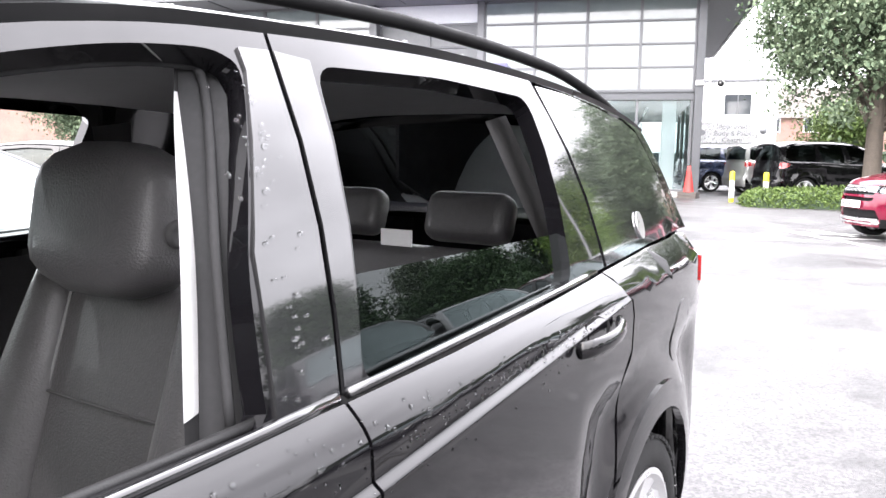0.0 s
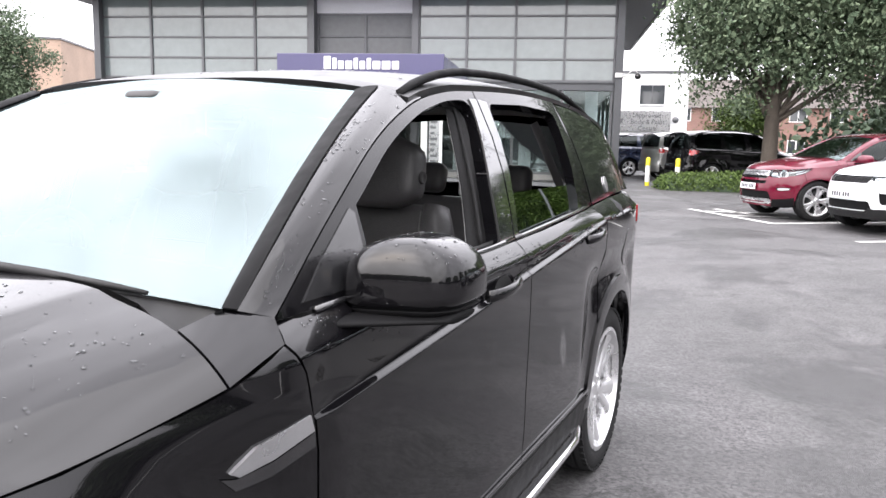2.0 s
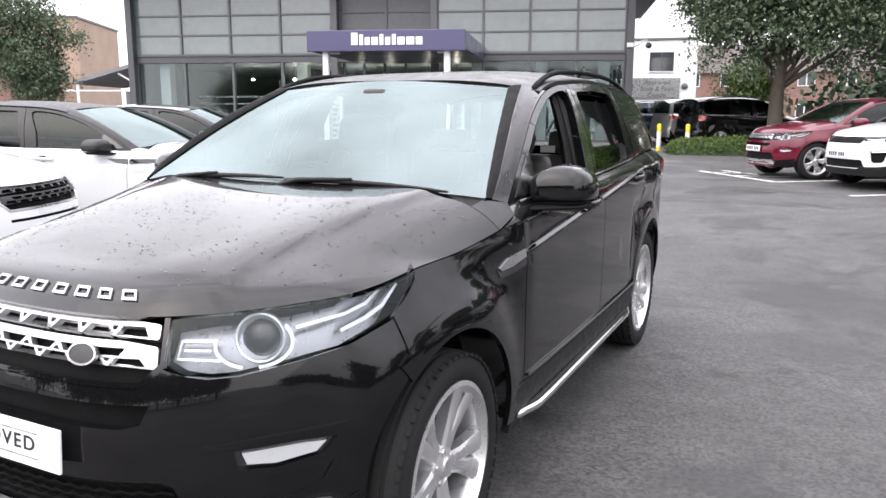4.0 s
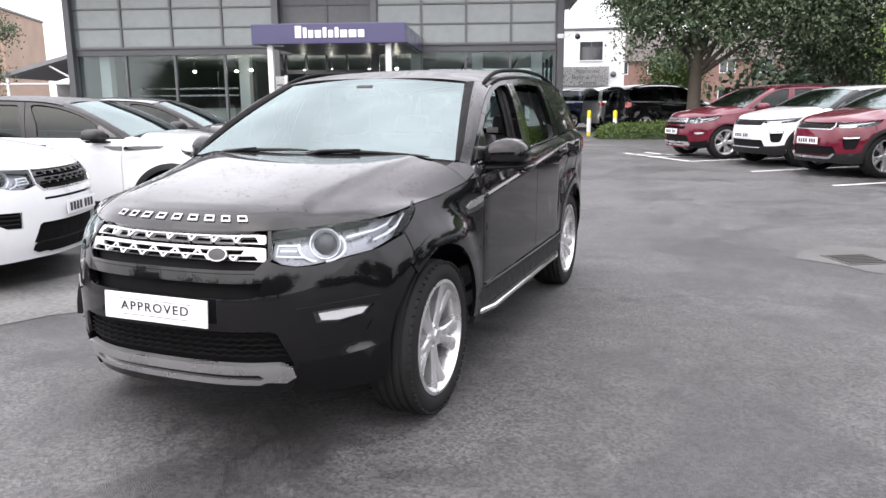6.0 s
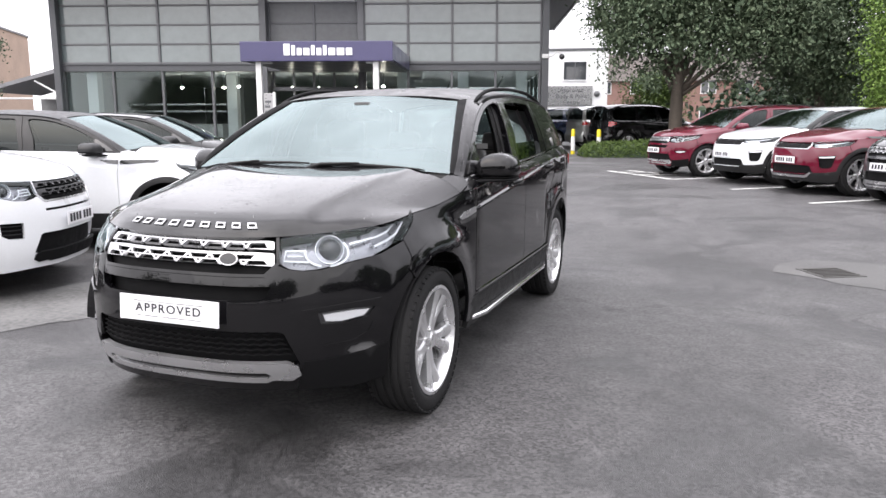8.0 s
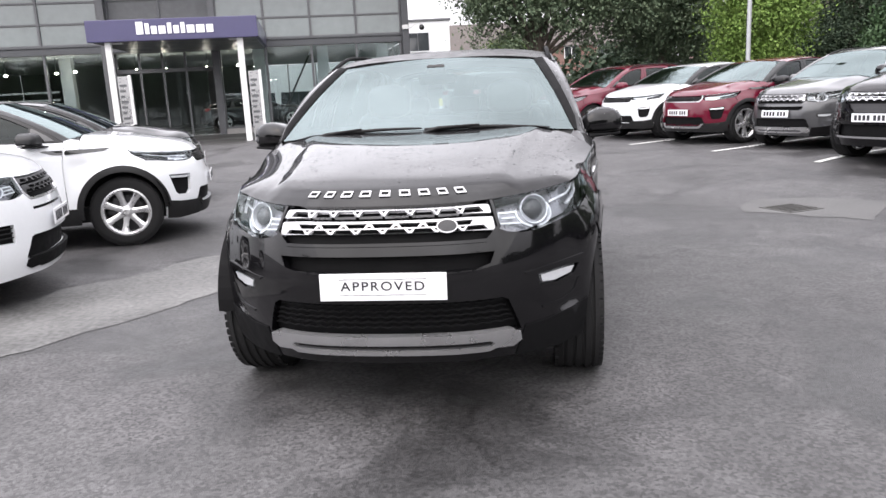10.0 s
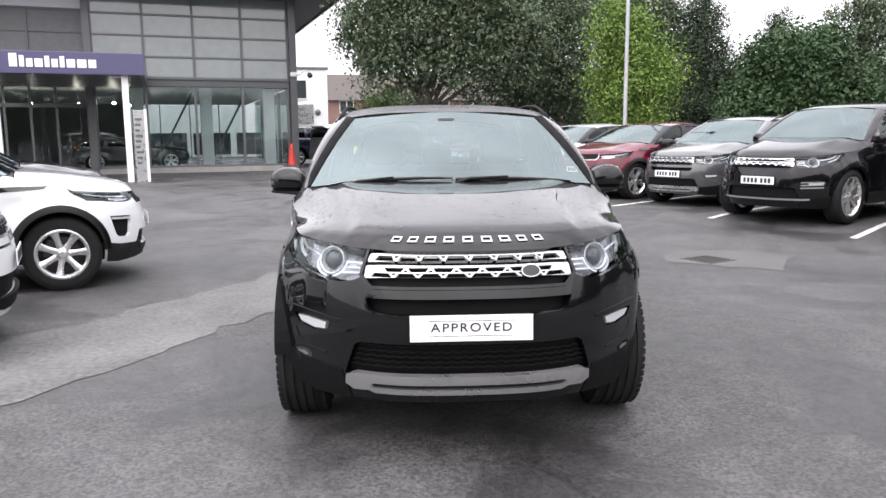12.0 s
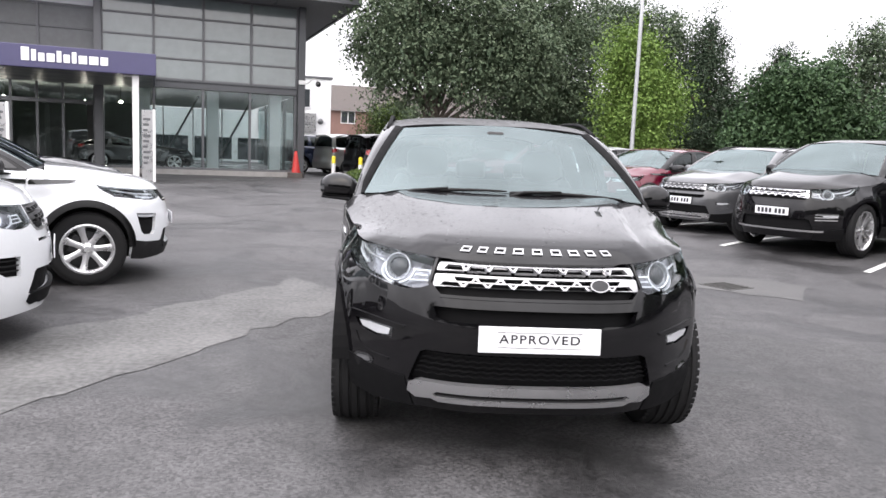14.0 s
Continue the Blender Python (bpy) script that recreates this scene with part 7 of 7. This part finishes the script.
# side steps
for s in (-1, 1):
    bm = bmesh.new()
    rows = []
    for y in np.linspace(0.50, 2.27, 16):
        e = min(1, (y - 0.50) / 0.16, (2.27 - y) / 0.16)
        xo = 0.905 + 0.045 * max(0, e) ** 0.6
        rows.append([bm.verts.new((s * x, y, z)) for x, z in ((0.84, 0.285), (0.84, 0.315), (xo - 0.01, 0.320), (xo, 0.305), (xo - 0.01, 0.285))])
    for a, b in zip(rows, rows[1:]):
        for i in range(5):
            bm.faces.new((a[i], a[(i + 1) % 5], b[(i + 1) % 5], b[i]))
    bm.faces.new(rows[0])
    bm.faces.new(rows[-1])
    bmesh.ops.recalc_face_normals(bm, faces=bm.faces[:])
    st = part("side_step", bm, PLASTIC, hero)
    bm = bmesh.new()
    pts = [(s * (0.90), 0.49, 0.305)] + [(s * (0.908 + 0.047 * max(0, min(1, (y - 0.50) / 0.16, (2.27 - y) / 0.16)) ** 0.6), y, 0.302) for y in np.linspace(0.52, 2.25, 14)] + [(s * 0.90, 2.28, 0.305)]
    tube(bm, pts, 0.016, 8)
    part("bright_edge", smoothfaces(bm), CHROME, st, "bright metal step edge")
    for k in range(18):
        y = 0.66 + 0.085 * k
        part("tread_rib", boxed(s * 0.87, s * 0.94, y, y + 0.03, 0.320, 0.324), PLASTIC, st)
    # pale crease highlight is left to the paint; a fine strip closes the door bottoms
    part("door_strip", sheet("door_strip", YZ([(0.56, 0.452), (2.30, 0.452), (2.30, 0.440), (0.56, 0.440)], s), BODY, steps(s * sy(0.56), s * sy(2.3), 0.2), (), thick=0.006, lift=0.008), GLOSSBLACK, hero)
# filler flap line
flap = [(sy(2.93) + 0.085 * math.cos(a), 0.93 + 0.085 * math.sin(a)) for a in np.linspace(0, 2 * math.pi, 28, endpoint=False)]
part("filler_flap", sheet("filler_flap", flap, BODY, (sy(2.93),), (0.93,), thick=0.004, lift=0.0025), PAINT_BLACK, hero)


def beads(name, fn, n, u, v, rmin, rmax, seed, flat_=0.5):
    """Rain beads standing on a panel."""
    rnd = random.Random(seed)
    bm = bmesh.new()
    spots = [(rnd.uniform(*u), rnd.uniform(*v)) for _ in range(max(4, n // 60))]
    for i in range(n):
        if rnd.random() < 0.55:
            c = rnd.choice(spots)
            a, b = c[0] + rnd.gauss(0, (u[1] - u[0]) * 0.05), c[1] + rnd.gauss(0, (v[1] - v[0]) * 0.07)
        else:
            a, b = rnd.uniform(*u), rnd.uniform(*v)
        if not (u[0] <= a <= u[1] and v[0] <= b <= v[1]):
            continue
        h = 1e-3
        p = Vector(fn(a, b))
        nn = (Vector(fn(a + h, b)) - p).cross(Vector(fn(a, b + h)) - p).normalized()
        if nn.dot(p - CENTRE) < 0:
            nn = -nn
        dome(bm, p + nn * 0.0003, nn, rmin + (rmax - rmin) * rnd.random() ** 2, flat_)
    smoothfaces(bm)
    part(name, bm, WATER, hero, "clear rain beads")["kind"] = "stuff"


beads("rain_film", BONNET, 1500, (-0.93, 0.93), (0.10, 0.98), 0.0014, 0.0042, 1, 0.38)
beads("rain_film", ROOF, 500, (-0.97, 0.97), (1.26, 3.0), 0.002, 0.006, 2)
beads("rain_film", lambda a, b: APIL(a, b, 1), 160, (0.05, 0.95), (0.02, 0.98), 0.0018, 0.0045, 3)
beads("rain_film", BODY, 330, (sy(0.55), sy(2.4)), (1.055, 1.088), 0.0018, 0.0045, 4)
beads("rain_film", BODY, 260, (sy(0.55), sy(2.4)), (1.0, 1.06), 0.0012, 0.003, 5)
beads("rain_film", lambda y, z: Vector(GREEN(y, z)) + Vector((0.006, 0, 0)), 60, (1.47, 1.56), (1.12, 1.48), 0.002, 0.004, 6)


def mirror_beads():
    rnd = random.Random(8)
    bm = bmesh.new()
    shell = [o for o in hero.children if o.name.startswith("mirror") and o.data and max(v.co.x for v in o.data.vertices) > 1.0][0]
    fs = [f for f in shell.data.polygons if f.normal.z > 0.45 and f.center.z > 1.15]
    for i in range(120):
        f = rnd.choice(fs)
        vs = [shell.data.vertices[k].co for k in f.vertices]
        w = [rnd.random() for _ in vs]
        p = sum((v * a for v, a in zip(vs, w)), Vector()) / sum(w)
        dome(bm, p + f.normal * 0.0002, f.normal, 0.0012 + 0.0028 * rnd.random() ** 2, 0.5)
    part("rain_film", smoothfaces(bm), WATER, hero, "clear rain beads")["kind"] = "stuff"


mirror_beads()


# ---- the other cars ----
def warp_of(fo=1.0, wb=1.0, ro=1.0, wd=1.0, belt=1.10, top=1.62, shear=0.0, tail=0.0):
    """Stretches the family's surfaces to another car's proportions."""
    def W(p):
        y = p.y * fo if p.y < 0 else p.y * wb if p.y < 2.741 else 2.741 * wb + (p.y - 2.741) * ro
        z = p.z if p.z < 0.37 else 0.37 + (p.z - 0.37) * (belt - 0.37) / 0.73 if p.z < 1.10 else belt + (p.z - 1.10) * (top - belt) / 0.52
        if p.z > 1.10:
            t = (p.z - 1.10) / 0.52
            y += shear * t * max(0.0, 1 - max(0, p.y - 0.4) / 1.2)
            if p.y > 2.0:
                z -= tail * t * (p.y - 2.0)
                y += (0.30 if shear < -0.1 else 0.0) * t * (p.y - 2.0) / 1.3
        return Vector((p.x * wd, y, z))
    return W


W_EVQ = warp_of(0.97, 0.97, 0.84, 1.02, 1.10, 1.55, 0.0, 0.07)
W_RR = warp_of(1.03, 1.065, 1.10, 1.04, 1.18, 1.78, -0.05)
W_D4 = warp_of(0.98, 1.053, 1.10, 1.02, 1.16, 1.84, -0.28)
# heading: yaw that turns the nose from -y
HR = math.degrees(math.atan2(-0.683, -0.73)) + 80.1   # right-hand row


def parked(name, ax, ay, yaw, *a, **k):
    """A car whose front axle stands over (ax, ay)."""
    return build_car(name, pose(ax, ay, GZ(ax, ay), 0, 0, yaw), *a, **k)


EVQ_AX = (0.0, 2.741 * 0.97)
RR_AX = (0.0, 2.741 * 1.065)
D4_AX = (0.0, 2.741 * 1.053)
parked("red_suv", 1.31, 15.36, HR, PAINT_RED, "red off-roader parked nose out in a bay", lattice=True)
parked("white_suv", 2.80, 13.63, HR, PAINT_WHITE, "white compact off-roader with dark lower bumper", W=W_EVQ, axles=EVQ_AX, bar=GLOSSBLACK, rails=False, rim=RIM_SEVEN, nose="compact")
parked("red_suv", 3.86, 11.71, HR, PAINT_RED, "red compact off-roader parked nose out", W=W_EVQ, axles=EVQ_AX, bar=SATIN, rails=False, nose="compact")
parked("grey_suv", 5.10, 9.83, HR, PAINT_GREY, "metallic grey off-roader parked nose out", lattice=True)
parked("black_suv", 5.61, 7.39, HR, PAINT_BLACK, "large black off-roader with a chrome grille", W=W_RR, lattice=True, bar=CHROME, axles=RR_AX, rails=False, wheel_scale=1.06, halftrack=0.96, nose="large")
parked("black_suv", 6.95, 5.27, HR, PAINT_BLACK, "black off-roader parked at the end of the row", W=W_EVQ, axles=EVQ_AX, rails=False, nose="compact")
# left-hand row
parked("white_suv", -3.89, 4.15, 112.6, PAINT_WHITE, "white compact off-roader with a black roof", W=W_EVQ, axles=EVQ_AX, roof=FRIT, bar=GLOSSBLACK, rails=False, rim=RIM_SEVEN, wheel_scale=0.96, nose="compact")
parked("white_suv", -3.88, 1.36, 113.6, PAINT_WHITE, "white boxy off-roader with a dark grille", W=W_D4, axles=D4_AX, bar=GLOSSBLACK, rails=False, wheel_scale=1.03, lattice=True, nose="tall")
parked("dark_suv", -5.28, 7.01, 114.6, PAINT_BLACK, "dark compact off-roader parked in the next bay", W=W_EVQ, axles=EVQ_AX, rails=False, nose="compact")
# cars by the workshop, tails to the car park
parked("black_suv", 0.54, 28.21, 125.6, PAINT_BLACK, "tall black off-roader seen from behind", W=W_D4, axles=D4_AX, wheel_scale=1.03)
parked("silver_suv", -1.10, 31.87, 125.6, PAINT_SILVER, "tall silver off-roader seen from behind", W=W_D4, axles=D4_AX, wheel_scale=1.03)
parked("dark_suv", -3.33, 33.64, 125.6, PAINT_BLUE, "dark blue off-roader beyond the bollards", W=W_RR, axles=RR_AX)
# on show indoors
m_show = BM @ pose(-4.6, 3.2, 0.16, 0, 0, 98)
build_car("grey_saloon", m_show, PAINT_GREY, "grey car on show behind the showroom glass", W=warp_of(1.0, 1.0, 1.05, 1.0, 0.95, 1.30, 0.0, 0.12), rails=False, rim=RIM_SPLIT, glassy=True)
